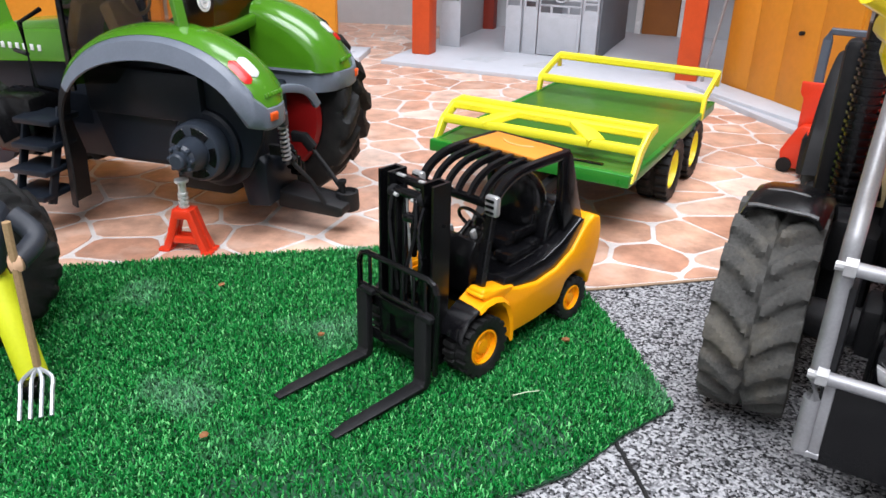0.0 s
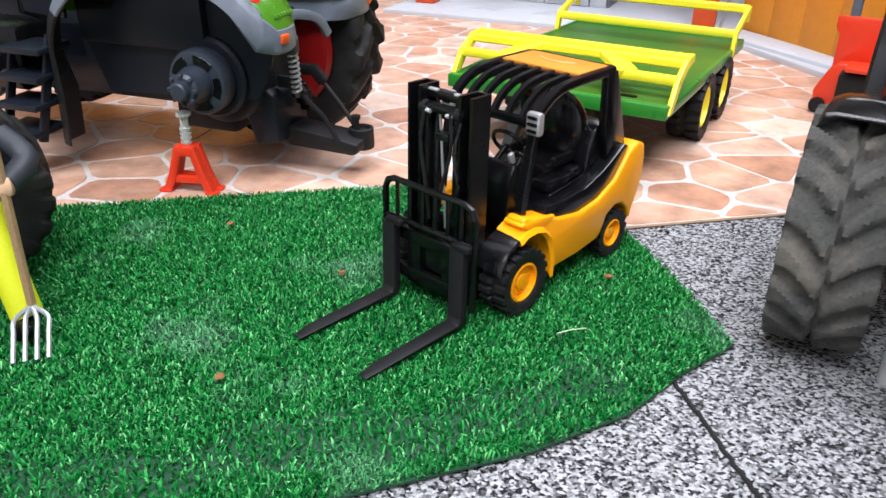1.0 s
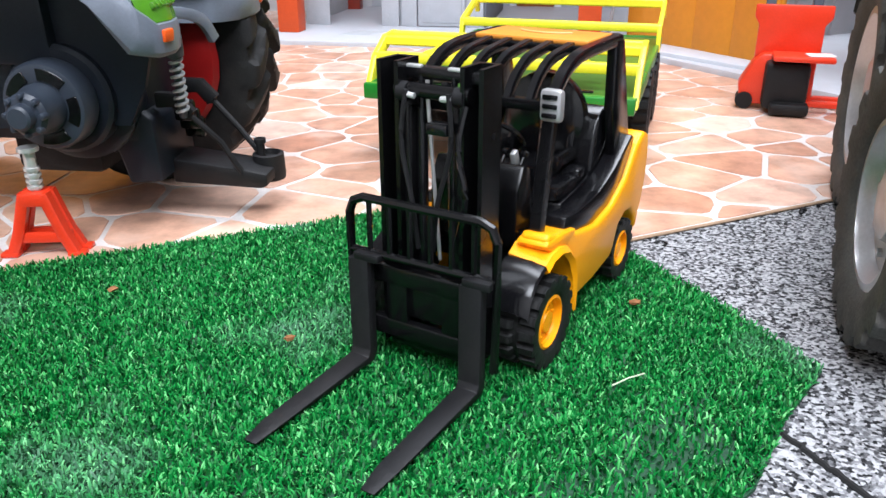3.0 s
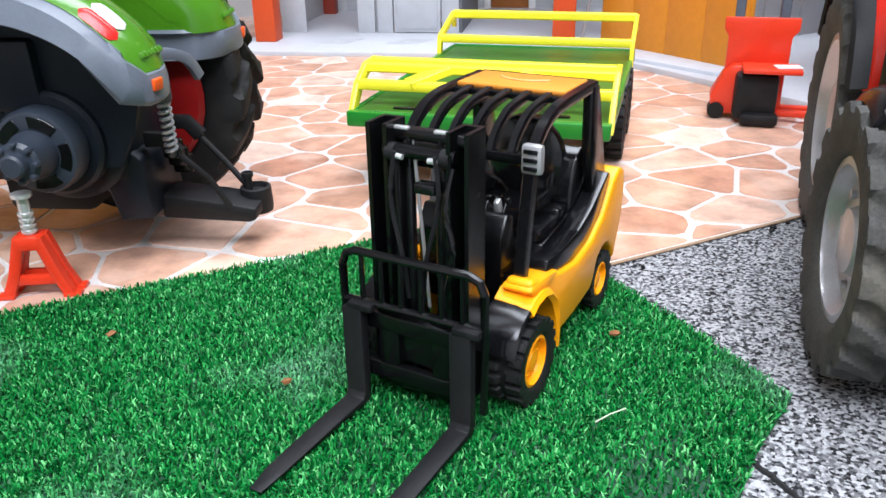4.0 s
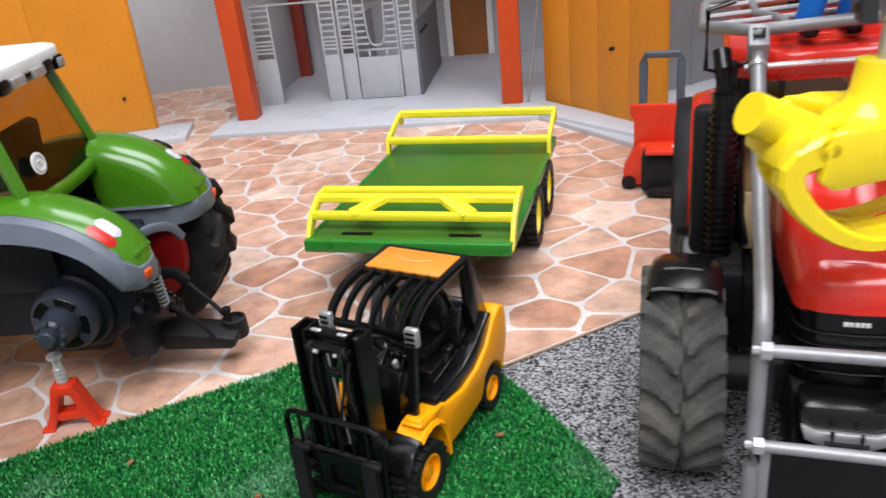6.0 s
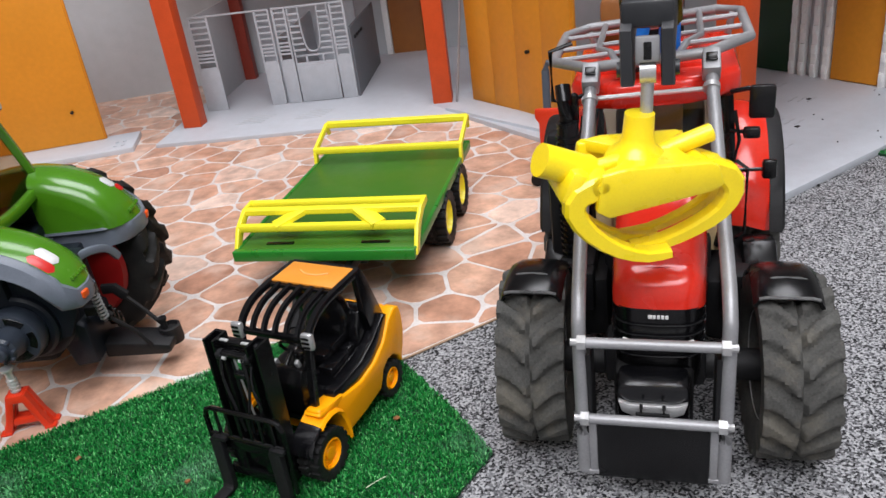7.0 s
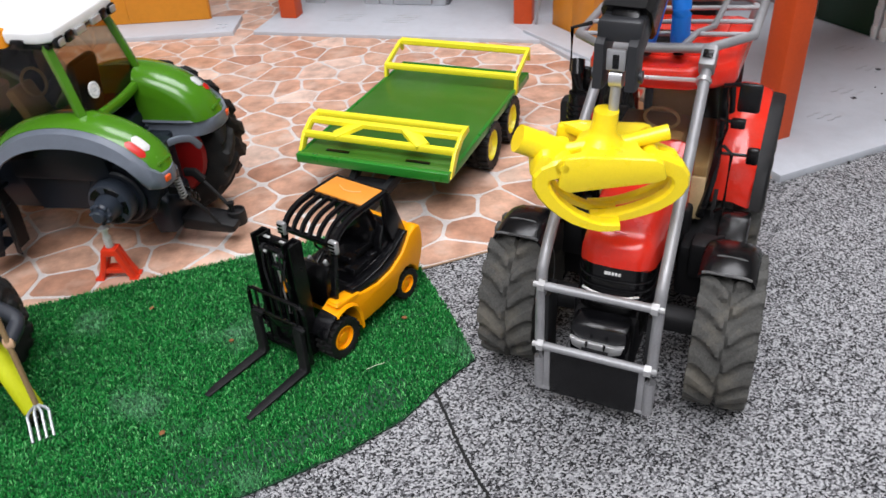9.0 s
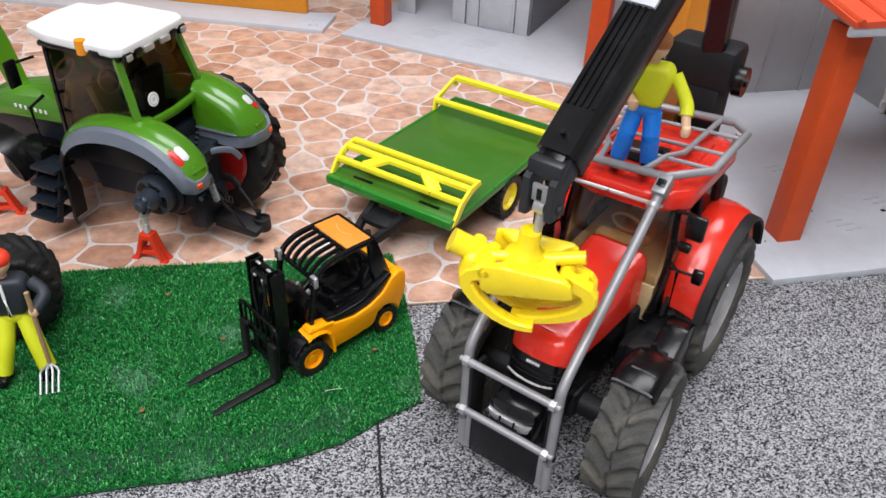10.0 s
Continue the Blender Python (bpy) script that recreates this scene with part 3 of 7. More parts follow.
# stalls
STALL_Z = 0.158
stall = thing("stall_front", "grey plastic stall front with slotted columns and a gate", "stall", B1 @ pose(0, 0.166, 0.006))
for x0, x1 in ((0.052, 0.086), (0.165, 0.191), (0.195, 0.218), (0.291, 0.316)):
    slotted_column(x0, x1, 0, STALL_Z)
part("top_bar", box(bm_new(), (0.128, 0, STALL_Z), (0.124, 0.004, 0.003), 0.0008), M["stall"], stall)
bm = bm_new()
box(bm, (0.2545, -0.001, 0.034), (0.069, 0.004, 0.066), 0.001)
box(bm, (0.2545, -0.002, 0.034), (0.060, 0.005, 0.056), 0.001)
for s in (-1, 1):
    for k in range(8):
        w = 0.024 - 0.002 * k if k < 3 else 0.018
        box(bm, (0.2545 + s * (0.0345 - w / 2), -0.001, 0.078 + 0.0098 * k), (w, 0.004, 0.0032), 0.0005)
    tube(bm, [(0.2545 + s * 0.033, -0.001, 0.066), (0.2545 + s * 0.033, -0.001, STALL_Z)], 0.0016, 6)
    tube(bm, [(0.2545, -0.001, 0.084), (0.2545 + s * 0.009, -0.001, 0.088), (0.2545 + s * 0.014, -0.001, 0.108), (0.2545 + s * 0.016, -0.001, STALL_Z)], 0.0016, 6, True)
    box(bm, (0.2545 + s * 0.014, -0.001, 0.072), (0.004, 0.004, 0.012), 0.0005)
box(bm, (0.2545, -0.001, 0.078), (0.069, 0.004, 0.003), 0.0006)
box(bm, (0.2545, -0.001, STALL_Z), (0.072, 0.004, 0.003), 0.0006)
part("gate", bm, M["stall"], stall, "solid gate with a notch above")
side_div = part("divider", box(bm_new(), (0.318, 0.120, 0.058), (0.004, 0.236, 0.116), 0.001), mat("dark_grey_divider", (0.13, 0.135, 0.15), 0.5), stall, "dark grey side divider")
bits_of("slot_cap", side_div, M["black_dull"], [((0.3205, 0.03 + 0.02 * k, 0.095), (0.003, 0.012, 0.005), 0.0005, 0) for k in range(4)])
left_div = part("divider", box(bm_new(), (0.050, 0.150, 0.078), (0.004, 0.300, 0.156), 0.001), M["wallgrey"], stall, "pale grey ribbed side divider")
bits_of("rib", left_div, M["wallgrey"], [((0.0472, 0.04 + 0.07 * k, 0.078), (0.004, 0.004, 0.156), 0.0005, 0) for k in range(4)])
part("divider", box(bm_new(), (0.192, 0.130, 0.055), (0.004, 0.250, 0.110), 0.001), M["stall"], stall)
part("divider", box(bm_new(), (0.165, 0.260, 0.060), (0.230, 0.004, 0.120), 0.001), M["stall"], stall, "low grey cross divider")

# ---- left outbuilding: orange wall on a grey plinth ----
B0 = pose(-0.105, 1.405, 0, 0, 0, -1.5)
shed = thing("shed", "orange-brown corrugated shed wall on a grey plinth", "toy shed", B0, kind="structure")
plinth = part("plinth", box(bm_new(), (-0.335, 0.045, 0.003), (0.65, 0.09, 0.011), 0.0012), M["concrete"], shed, "pale grey plinth strip")
for k in range(4):
    q = (-0.028 - 0.012 * (k % 2), 0.02 + 0.02 * (k // 2))
    part("stud", rod(bm_new(), (*q, 0.008), (*q, 0.0098), 0.003, 10), M["concrete"], plinth)
for x0, x1 in ((-0.348, -0.062), (-0.642, -0.356)):
    leaf = part("door_leaf", box(bm_new(), ((x0 + x1) / 2, 0.081, 0.17), (x1 - x0, 0.006, 0.325), 0.0010), M["door"], shed, "orange-brown board door")
    boards(leaf, x0 + 0.002, x1 - 0.002, 0.0770, 0.009, 0.331, 2)
part("knob", rod(bm_new(), (-0.10, 0.076, 0.06), (-0.10, 0.070, 0.06), 0.0025, 8), M["black_dull"], shed)
bm = bm_new()
box(bm, (0.05, 0.40, 0.25), (1.9, 0.02, 0.5))
w = structure("wall_back", bm, M["wallgrey"], "plain pale grey wall behind the barns", "wall", smooth=False)
w.matrix_world = B0

# ---- right barn ----
B2 = pose(0.556, 0.795, 0, 0, 0, 20.5)
barn2 = thing("open_barn", "toy barn with grey slab, red posts and red roof edge", "toy barn", B2, kind="structure")
slab2 = part("slab", box(bm_new(), (0.25, 0.29, 0.002), (0.50, 0.60, 0.009), 0.0008), M["concrete"], barn2, "pale grey plastic floor slab")
slots = []
for cx, cy in ((0.135, 0.085), (0.215, 0.125), (0.30, 0.165), (0.13, 0.22), (0.335, 0.235)):
    for k in range(3):
        for j in range(2):
            slots.append(((cx + 0.013 * j + 0.006 * k, cy - 0.010 * k + 0.002 * j, 0.0068), (0.010, 0.0016, 0.0008), 0, 0))
bits_of("drain_slot", slab2, M["stall"], slots)
bits_of("peg_hole", slab2, M["black_dull"], [((0.218, 0.098, 0.0069), (0.006, 0.005, 0.0012), 0.001, 0), ((0.318, 0.150, 0.0069), (0.006, 0.005, 0.0012), 0.001, 0)])
rng = random.Random(5)
bits_of("crumb", slab2, M["black_dull"], [((rng.uniform(0.02, 0.4), rng.uniform(0.005, 0.12), 0.0069), (0.0022, 0.0016, 0.0012), 0.0004, rng.uniform(0, 90)) for i in range(12)])
for x, y in ((0.060, 0.070),):
    part("post", box(bm_new(), (x, y, 0.132), (0.030, 0.030, 0.254), 0.0015), M["post"], barn2, "square orange-red post")
bw = part("board_wall", box(bm_new(), (0.058, 0.43, 0.14), (0.006, 0.236, 0.268), 0.0010), M["door"], barn2, "orange-brown board wall with vertical grooves")
boards(bw, 0.314, 0.546, 0.0540, 0.007, 0.272, 4, "y")
part("knob", rod(bm_new(), (0.052, 0.40, 0.10), (0.0465, 0.40, 0.10), 0.0025, 8), M["black_dull"], bw)
back2 = part("back_wall", box(bm_new(), (0.235, 0.458, 0.145), (0.345, 0.010, 0.28), 0.001), M["wallgrey"], barn2, "pale grey ribbed wall")
bits_of("rib", back2, M["wallgrey"], [((0.10 + 0.075 * k, 0.4520, 0.145), (0.004, 0.004, 0.278), 0.0006, 0) for k in range(4)])
part("side_wall", box(bm_new(), (0.420, 0.26, 0.145), (0.010, 0.42, 0.28), 0.001), M["wallgrey"], barn2, "pale grey side wall")
for y0, y1, mm, lb in ((0.246, 0.350, "darkgreen", "dark green door leaf"), (0.112, 0.180, "door", "orange-brown door leaf")):
    part("door_leaf", box(bm_new(), (0.4125, (y0 + y1) / 2, 0.125), (0.006, y1 - y0, 0.235), 0.001), M[mm], barn2, lb)
for y in (0.240, 0.225, 0.206, 0.188, 0.106, 0.090, 0.357):
    jamb = part("door_frame", box(bm_new(), (0.4115, y, 0.125), (0.010, 0.009, 0.240), 0.001), M["white"], barn2, "white ribbed door frame")
    bits_of("hinge", jamb, M["white"], [((0.4055, y, 0.020 + 0.027 * k), (0.004, 0.006, 0.012), 0.0005, 0) for k in range(7)])
bm = bm_new()
prism(bm, [(0.022, 0.272), (0.345, 0.3135), (0.345, 0.3195), (0.022, 0.278)], 0.020, 0.50, "x")
roof_b = part("roof", bm, M["roof"], barn2, "red corrugated barn roof")
for k in range(16):
    part("roof_rib", tube(bm_new(), [(0.026 + 0.0305 * k, 0.020, 0.2785), (0.026 + 0.0305 * k, 0.343, 0.3198)], 0.0032, 6), M["roof"], roof_b)
part("bracket", box(bm_new(), (0.056, 0.066, 0.264), (0.014, 0.034, 0.014), 0.001), M["stall"], barn2, "grey roof bracket")
part("gutter", tube(bm_new(), [(0.020, 0.026, 0.268), (0.5, 0.026, 0.268)], 0, flat=(0.006, 0.010)), M["stall"], barn2, "grey gutter")
bm = bm_new()
tube(bm, [(0.385, 1.32, 0.004), (0.398, 1.315, 0.10), (0.41, 1.31, 0.2)], 0.002, 8)
link_rod = part("rod", bm, M["pipe"], barn, "thin silver rod")
link_rod.matrix_parent_inverse = B1.inverted()
bm = bm_new()
prism(bm, [(0.462, 1.10), (0.50, 1.115), (0.40, 1.345), (0.362, 1.30)], -0.0005, 0.011, "z", 0.0015)
structure("plinth_strip", bm, M["concrete"], "pale grey plinth strip lying along the board wall", "plinth")

# ---- stones of the printed floor ----
rs = random.Random(11)
seeds = []
PITCH = 0.0515
row = 0
y = 0.40
while y < 2.08:
    x = -0.86 + (row % 2) * PITCH * 0.55
    while x < 0.62:
        seeds.append((x + rs.uniform(-0.024, 0.024), y + rs.uniform(-0.017, 0.017)))
        x += PITCH * 1.12
    y += PITCH * 0.82
    row += 1


def clip(poly, px, py, nx, ny):
    """Keeps the part of poly where (p - (px, py)) . n <= 0."""
    out = []
    for i in range(len(poly)):
        a, b = poly[i], poly[(i + 1) % len(poly)]
        da = (a[0] - px) * nx + (a[1] - py) * ny
        db = (b[0] - px) * nx + (b[1] - py) * ny
        if da <= 0:
            out.append(a)
        if (da < 0 < db) or (db < 0 < da):
            k = da / (da - db)
            out.append((a[0] + (b[0] - a[0]) * k, a[1] + (b[1] - a[1]) * k))
    return out


def cell(i):
    sx, sy = seeds[i]
    poly = [(sx - 0.09, sy - 0.09), (sx + 0.09, sy - 0.09), (sx + 0.09, sy + 0.09), (sx - 0.09, sy + 0.09)]
    gap = rs.uniform(0.0011, 0.0025)
    for j, (qx, qy) in enumerate(seeds):
        if j == i or abs(qx - sx) > 0.16 or abs(qy - sy) > 0.16:
            continue
        dx, dy = qx - sx, qy - sy
        d = math.hypot(dx, dy)
        poly = clip(poly, (sx + qx) / 2 - dx / d * gap, (sy + qy) / 2 - dy / d * gap, dx / d, dy / d)
        if len(poly) < 3:
            return None
    poly = clip(poly, 0.188, floor_edge(0.188) + 0.0012, 0.304, -0.953)
    poly = clip(poly, 0.617, 0, 1, 0)
    poly = clip(poly, 0, 2.09, 0, 1)
    if len(poly) < 3:
        return None
    area = abs(sum(poly[k][0] * poly[(k + 1) % len(poly)][1] - poly[(k + 1) % len(poly)][0] * poly[k][1] for k in range(len(poly)))) / 2
    if area < 1.2e-4:
        return None
    # soften the corners
    soft = []
    for k in range(len(poly)):
        a, b, c = poly[k - 1], poly[k], poly[(k + 1) % len(poly)]
        for o in (a, c):
            d = math.hypot(o[0] - b[0], o[1] - b[1])
            f = min(0.0045, d * 0.3) / max(d, 1e-6)
            soft.append((b[0] + (o[0] - b[0]) * f, b[1] + (o[1] - b[1]) * f))
    return soft


rest_v, rest_f = [], []
for i, (sx, sy) in enumerate(seeds):
    poly = cell(i)
    if not poly:
        continue
    near = -0.42 < sx < 0.56 and 0.6 < sy < 1.42
    cx, cy = (sum(p[k] for p in poly) / len(poly) for k in (0, 1))
    n = len(poly)
    vs = [(p[0] - cx, p[1] - cy, -0.0006) for p in poly] + [((p[0] - cx) * 0.985, (p[1] - cy) * 0.985, 0.0) for p in poly]
    fs = [tuple(range(n, 2 * n))] + [(k, (k + 1) % n, n + (k + 1) % n, n + k) for k in range(n)]
    if near:
        me = bpy.data.meshes.new("paving_stone")
        me.from_pydata(vs, [], fs)
        me.materials.append(M["stone"])
        ob = new("paving_stone", me)
        ob.location = (cx, cy, 0.0003)
        ob.parent = stone_floor
    else:
        o = len(rest_v)
        rest_v += [(a + cx, b + cy, c + 0.0003) for a, b, c in vs]
        rest_f += [tuple(k + o for k in f) for f in fs]
me = bpy.data.meshes.new("far_paving")
me.from_pydata(rest_v, [], rest_f)
me.materials.append(M["stone"])
far = new("far_paving", me)
far.parent = stone_floor
tagged(far, "printed stones farther off", "", "", "stuff")

# ---- flatbed bale trailer ----
TRAILER = pose(0.1340, 0.782, 0, 0, 0, 65.2)
trailer = thing("bale_trailer", "green flatbed bale trailer with yellow end gates and yellow-rimmed wheels", "toy trailer", TRAILER)
DZ, TW, TL = 0.058, 0.166, 0.270
bm = bm_new()
box(bm, (TL / 2, 0, DZ - 0.003), (TL, TW, 0.005), 0.001)
part("deck", bm, M["jdgreen"], trailer, "deep green smooth deck plate")
part("edge_bar", box(bm_new(), (0.001, 0, DZ - 0.004), (0.007, TW + 0.003, 0.010), 0.0012), M["jdgreen2"], trailer, "bright green edge bar")
part("edge_bar", box(bm_new(), (TL, 0, DZ - 0.004), (0.006, TW + 0.003, 0.009), 0.001), M["jdgreen2"], trailer, "bright green edge bar")
for s in (-1, 1):
    part("edge_bar", box(bm_new(), (TL / 2, s * (TW / 2), DZ - 0.004), (TL - 0.008, 0.004, 0.009), 0.001), M["jdgreen2"], trailer, "bright green edge bar")
for y in (-0.045, 0.045):
    bm = bm_new()
    box(bm, (0.016, y, DZ + 0.0003), (0.004, 0.026, 0.0012), 0.0004)
    part("slot", bm, M["black"], trailer, "narrow dark slot")
h = TW / 2 + 0.001
for nm, xs in (("front_gate", 0.0), ("rear_gate", 0.211)):
    if nm == "front_gate":
        bars = [(0.020, 0.0140, 0.0066, 0.0064), (0.038, 0.0222, 0.0078, 0.0060), (0.0525, 0.0232, 0.0066, 0.0062)]
        cheek = [(0.001, -0.006), (0.0165, 0.0155), (0.036, 0.0258), (0.055, 0.0268), (0.057, 0.0205), (0.040, 0.0180), (0.026, 0.0110), (0.010, -0.006)]
    else:
        bars = [(0.012, 0.0130, 0.0070, 0.0066), (0.060, 0.0280, 0.0085, 0.0070)]
        cheek = [(0.004, -0.006), (0.0090, 0.0160), (0.056, 0.0305), (0.0640, 0.0305), (0.0640, 0.0160), (0.0590, 0.0160), (0.0570, 0.0245), (0.0160, 0.0110), (0.0120, -0.006)]
    gate = part(nm, tube(bm_new(), [(xs + bars[0][0], -h, DZ + bars[0][1]), (xs + bars[0][0], h, DZ + bars[0][1])], 0, flat=bars[0][2:]), M["yellow"], trailer, "yellow slanted end gate")
    for x, z, w, t in bars[1:]:
        part("rail", tube(bm_new(), [(xs + x, -h, DZ + z), (xs + x, h, DZ + z)], 0, flat=(w, t)), M["yellow"], gate)
    for s in (-1, 1):
        part("side_plate", prism(bm_new(), [(xs + x, DZ + z) for x, z in cheek], s * h - 0.0018, s * h + 0.0018, "y", 0.0006), M["yellow"], gate)
        if nm == "front_gate":
            part("strut", tube(bm_new(), [(xs + 0.0210, s * 0.0490, DZ + 0.0148), (xs + 0.0380, s * 0.0270, DZ + 0.0224)], 0, flat=(0.0150, 0.0058)), M["yellow"], gate)
bm = bm_new()
for s in (-1, 1):
    box(bm, (TL / 2 + 0.01, s * 0.028, DZ - 0.015), (TL - 0.02, 0.010, 0.018), 0.001)
for x in (0.05, 0.12, 0.2):
    box(bm, (x, 0, DZ - 0.013), (0.012, 0.12, 0.010), 0.001)
box(bm, (0.165, 0, 0.024), (0.10, 0.010, 0.010), 0.002)
part("chassis", bm, M["black_dull"], trailer, "black chassis beams")
bm = bm_new()
for s in (-1, 1):
    tube(bm, [(0.03, s * 0.026, DZ - 0.013), (-0.02, s * 0.018, 0.034), (-0.072, s * 0.004, 0.022)], 0, flat=(0.008, 0.010))
box(bm, (-0.078, 0, 0.021), (0.014, 0.014, 0.010), 0.003)
box(bm, (-0.01, 0, 0.037), (0.03, 0.035, 0.006), 0.001)
rod(bm, (-0.035, 0, 0.004), (-0.035, 0, 0.034), 0.004)
part("drawbar", bm, M["black_dull"], trailer, "black A-frame drawbar")
for x in (0.130, 0.202):
    for s in (-1, 1):
        wheel_parts(trailer, x, s * 0.0735, 0.0275, 0.0275, 0.026, 0.0165, M["rubber"], M["yellow"], 20, 0.0022, s, False, rim_label="yellow rim", deep=0.18)
    bm = bm_new()
    rod(bm, (x, -0.07, 0.0275), (x, 0.07, 0.0275), 0.004)
    part("axle", bm, M["black_dull"], trailer)

# ---- jack stands ----
def jack_stand(m):
    t = thing("jack_stand", "orange-red toy jack stand with a silver screw", "jack stand", m, "jack stands")
    bm = bm_new()
    legs = ((-1, -1), (1, -1), (1, 1), (-1, 1))
    for sx, sy in legs:
        tube(bm, [(0.0045 * sx, 0.0034 * sy, 0.032), (0.0105 * sx, 0.0038 * sy, 0.012), (0.0150 * sx, 0.0042 * sy, 0.0015)], 0, flat=(0.0060, 0.0052))
        box(bm, (0.0162 * sx, 0.0044 * sy, 0.0012), (0.0085, 0.0066, 0.0024), 0.0006)
    for (ax, ay), (bx, by) in zip(legs, legs[1:] + legs[:1]):
        tube(bm, [(0.0120 * ax, 0.0040 * ay, 0.0095), (0.0120 * bx, 0.0040 * by, 0.0095)], 0, flat=(0.003, 0.0050))
    prism(bm, [(-0.0075, 0.026), (0.0075, 0.026), (0.0055, 0.033), (-0.0055, 0.033)], -0.0065, 0.0065, "y", 0.001)
    part("frame", bm, M["jackred"], t)
    bm = bm_new()
    rod(bm, (0, 0, 0.032), (0, 0, 0.0535), 0.0028, 12)
    for k in range(4):
        rod(bm, (0, 0, 0.034 + 0.003 * k), (0, 0, 0.0355 + 0.003 * k), 0.0038, 12)
    rod(bm, (0, 0, 0.0525), (0, 0, 0.0545), 0.005, 12)
    part("screw", bm, M["chrome"], t, "silver threaded screw")
    return t


js = jack_stand(pose(-0.1080, 0.7020, 0, 0, 0, -4))
copy_thing(js, pose(-0.309, 0.752, 0, 0, 0, 20))

# ---- forklift ----
FORK = pose(0.0665, 0.5583, 0.0028, 0, 0, 231.5)
lift = thing("forklift", "amber yellow toy forklift with black mast and black overhead guard", "toy forklift", FORK)
FX, RX = -0.033, -0.1175
for s in (-1, 1):
    wheel_parts(lift, FX + 0.002, s * 0.0292, 0.0172, 0.0178, 0.0155, 0.0098, M["rubber"], M["amber"], 18, 0.0020, s, False, rim_label="amber rim", deep=0.12)
    wheel_parts(lift, RX, s * 0.0265, 0.0142, 0.0142, 0.0125, 0.0078, M["rubber"], M["amber"], 16, 0.0016, s, False, rim_label="amber rim", deep=0.12)
# yellow body: lower shell with sweeping side line
side = [(-0.055, 0.0135), (-0.0535, 0.030), (-0.046, 0.040), (-0.034, 0.0455), (-0.030, 0.0475), (-0.032, 0.0505), (-0.045, 0.0465), (-0.062, 0.0415), (-0.080, 0.0385), (-0.098, 0.0410), (-0.113, 0.0480), (-0.1245, 0.0610), (-0.133, 0.0655), (-0.1395, 0.0630), (-0.1415, 0.0540), (-0.1410, 0.0420), (-0.1370, 0.0300), (-0.1345, 0.0260), (-0.1330, 0.0185), (-0.1290, 0.0265), (-0.1225, 0.0318), (-0.1150, 0.0325), (-0.1075, 0.0290), (-0.1030, 0.0200), (-0.1000, 0.0170), (-0.0800, 0.0145), (-0.060, 0.0140)]
bm = bm_new()
for s in (-1, 1):
    lo, hi = (0.0225, 0.0335) if s > 0 else (-0.0335, -0.0225)
    prism(bm, side, lo, hi, "y", 0.0016, 3)
box(bm, (-0.0800, 0, 0.019), (0.052, 0.050, 0.020), 0.002)
prism(bm, [(-0.112, 0.034), (-0.112, 0.0535), (-0.120, 0.0600), (-0.129, 0.0655), (-0.136, 0.0650), (-0.1415, 0.0580), (-0.1435, 0.0450), (-0.1420, 0.0340), (-0.1380, 0.0200), (-0.132, 0.0150), (-0.128, 0.030)], -0.0235, 0.0235, "y", 0.002, 3)
body = part("body", bm, M["amber"], lift, "amber yellow swept body shell")
for s in (-1, 1):
    bm = bm_new()
    pts = [(FX + 0.006, 0.0415), (FX + 0.001, 0.0440), (FX - 0.006, 0.0445), (FX - 0.013, 0.0425), (FX - 0.0185, 0.0375), (FX - 0.0215, 0.0300), (FX - 0.0225, 0.0220), (FX - 0.0222, 0.0150)]
    rows = [[(x, s * yy, z - dz) for yy, dz in ((0.0200, -0.001), (0.0290, 0), (0.0348, 0.0008), (0.0362, 0.003))] for x, z in pts]
    sheet(bm, rows)
    thick(bm, 0.0026)
    part("fender", bm, M["amber"], lift, "amber wheel arch")
    bm = bm_new()
    pts = [(FX + 0.0200, 0.0270), (FX + 0.0185, 0.0330), (FX + 0.0140, 0.0385), (FX + 0.0070, 0.0415), (FX - 0.004, 0.0425)]
    sheet(bm, [[(x, s * yy, z - dz) for yy, dz in ((0.0195, 0.0), (0.0290, 0), (0.0345, 0.001), (0.0352, 0.0022))] for x, z in pts])
    thick(bm, 0.0012)
    part("mudguard", bm, M["black_gloss"], lift, "glossy black mudguard flap")
    bm = bm_new()
    prism(bm, [(-0.0445, 0.039), (-0.0320, 0.0440), (-0.0290, 0.0465), (-0.0310, 0.0485), (-0.042, 0.0475), (-0.058, 0.0445)], s * 0.0340 if s < 0 else 0.0215, s * 0.0215 if s < 0 else 0.0340, "y", 0.0014)
    part("step_cover", bm, M["amber"], lift)
# operator's tub, seat and dashboard
bm = bm_new()
prism(bm, [(-0.040, 0.0300), (-0.040, 0.0460), (-0.058, 0.0400), (-0.066, 0.0400), (-0.068, 0.0490), (-0.088, 0.0510), (-0.108, 0.0530), (-0.116, 0.0580), (-0.122, 0.0600), (-0.122, 0.0300)], -0.0222, 0.0222, "y", 0.0010)
for s in (-1, 1):
    prism(bm, [(-0.050, 0.0440), (-0.064, 0.0350), (-0.082, 0.0340), (-0.100, 0.0370), (-0.116, 0.0480), (-0.126, 0.0640), (-0.122, 0.0660), (-0.104, 0.0560), (-0.086, 0.0500), (-0.064, 0.0485), (-0.052, 0.0500)], s * 0.0270 - 0.0042, s * 0.0270 + 0.0042, "y", 0.0008)
box(bm, (-0.077, 0.0155, 0.0525), (0.022, 0.012, 0.006), 0.002)
box(bm, (-0.092, 0.0165, 0.0545), (0.010, 0.010, 0.006), 0.002)
part("tub", bm, M["black_gloss"], lift, "black operator floor and covers")
seat = part("seat", box(bm_new(), (-0.086, 0, 0.0560), (0.028, 0.027, 0.009), 0.003), M["black_gloss"], lift, "black moulded driver seat")
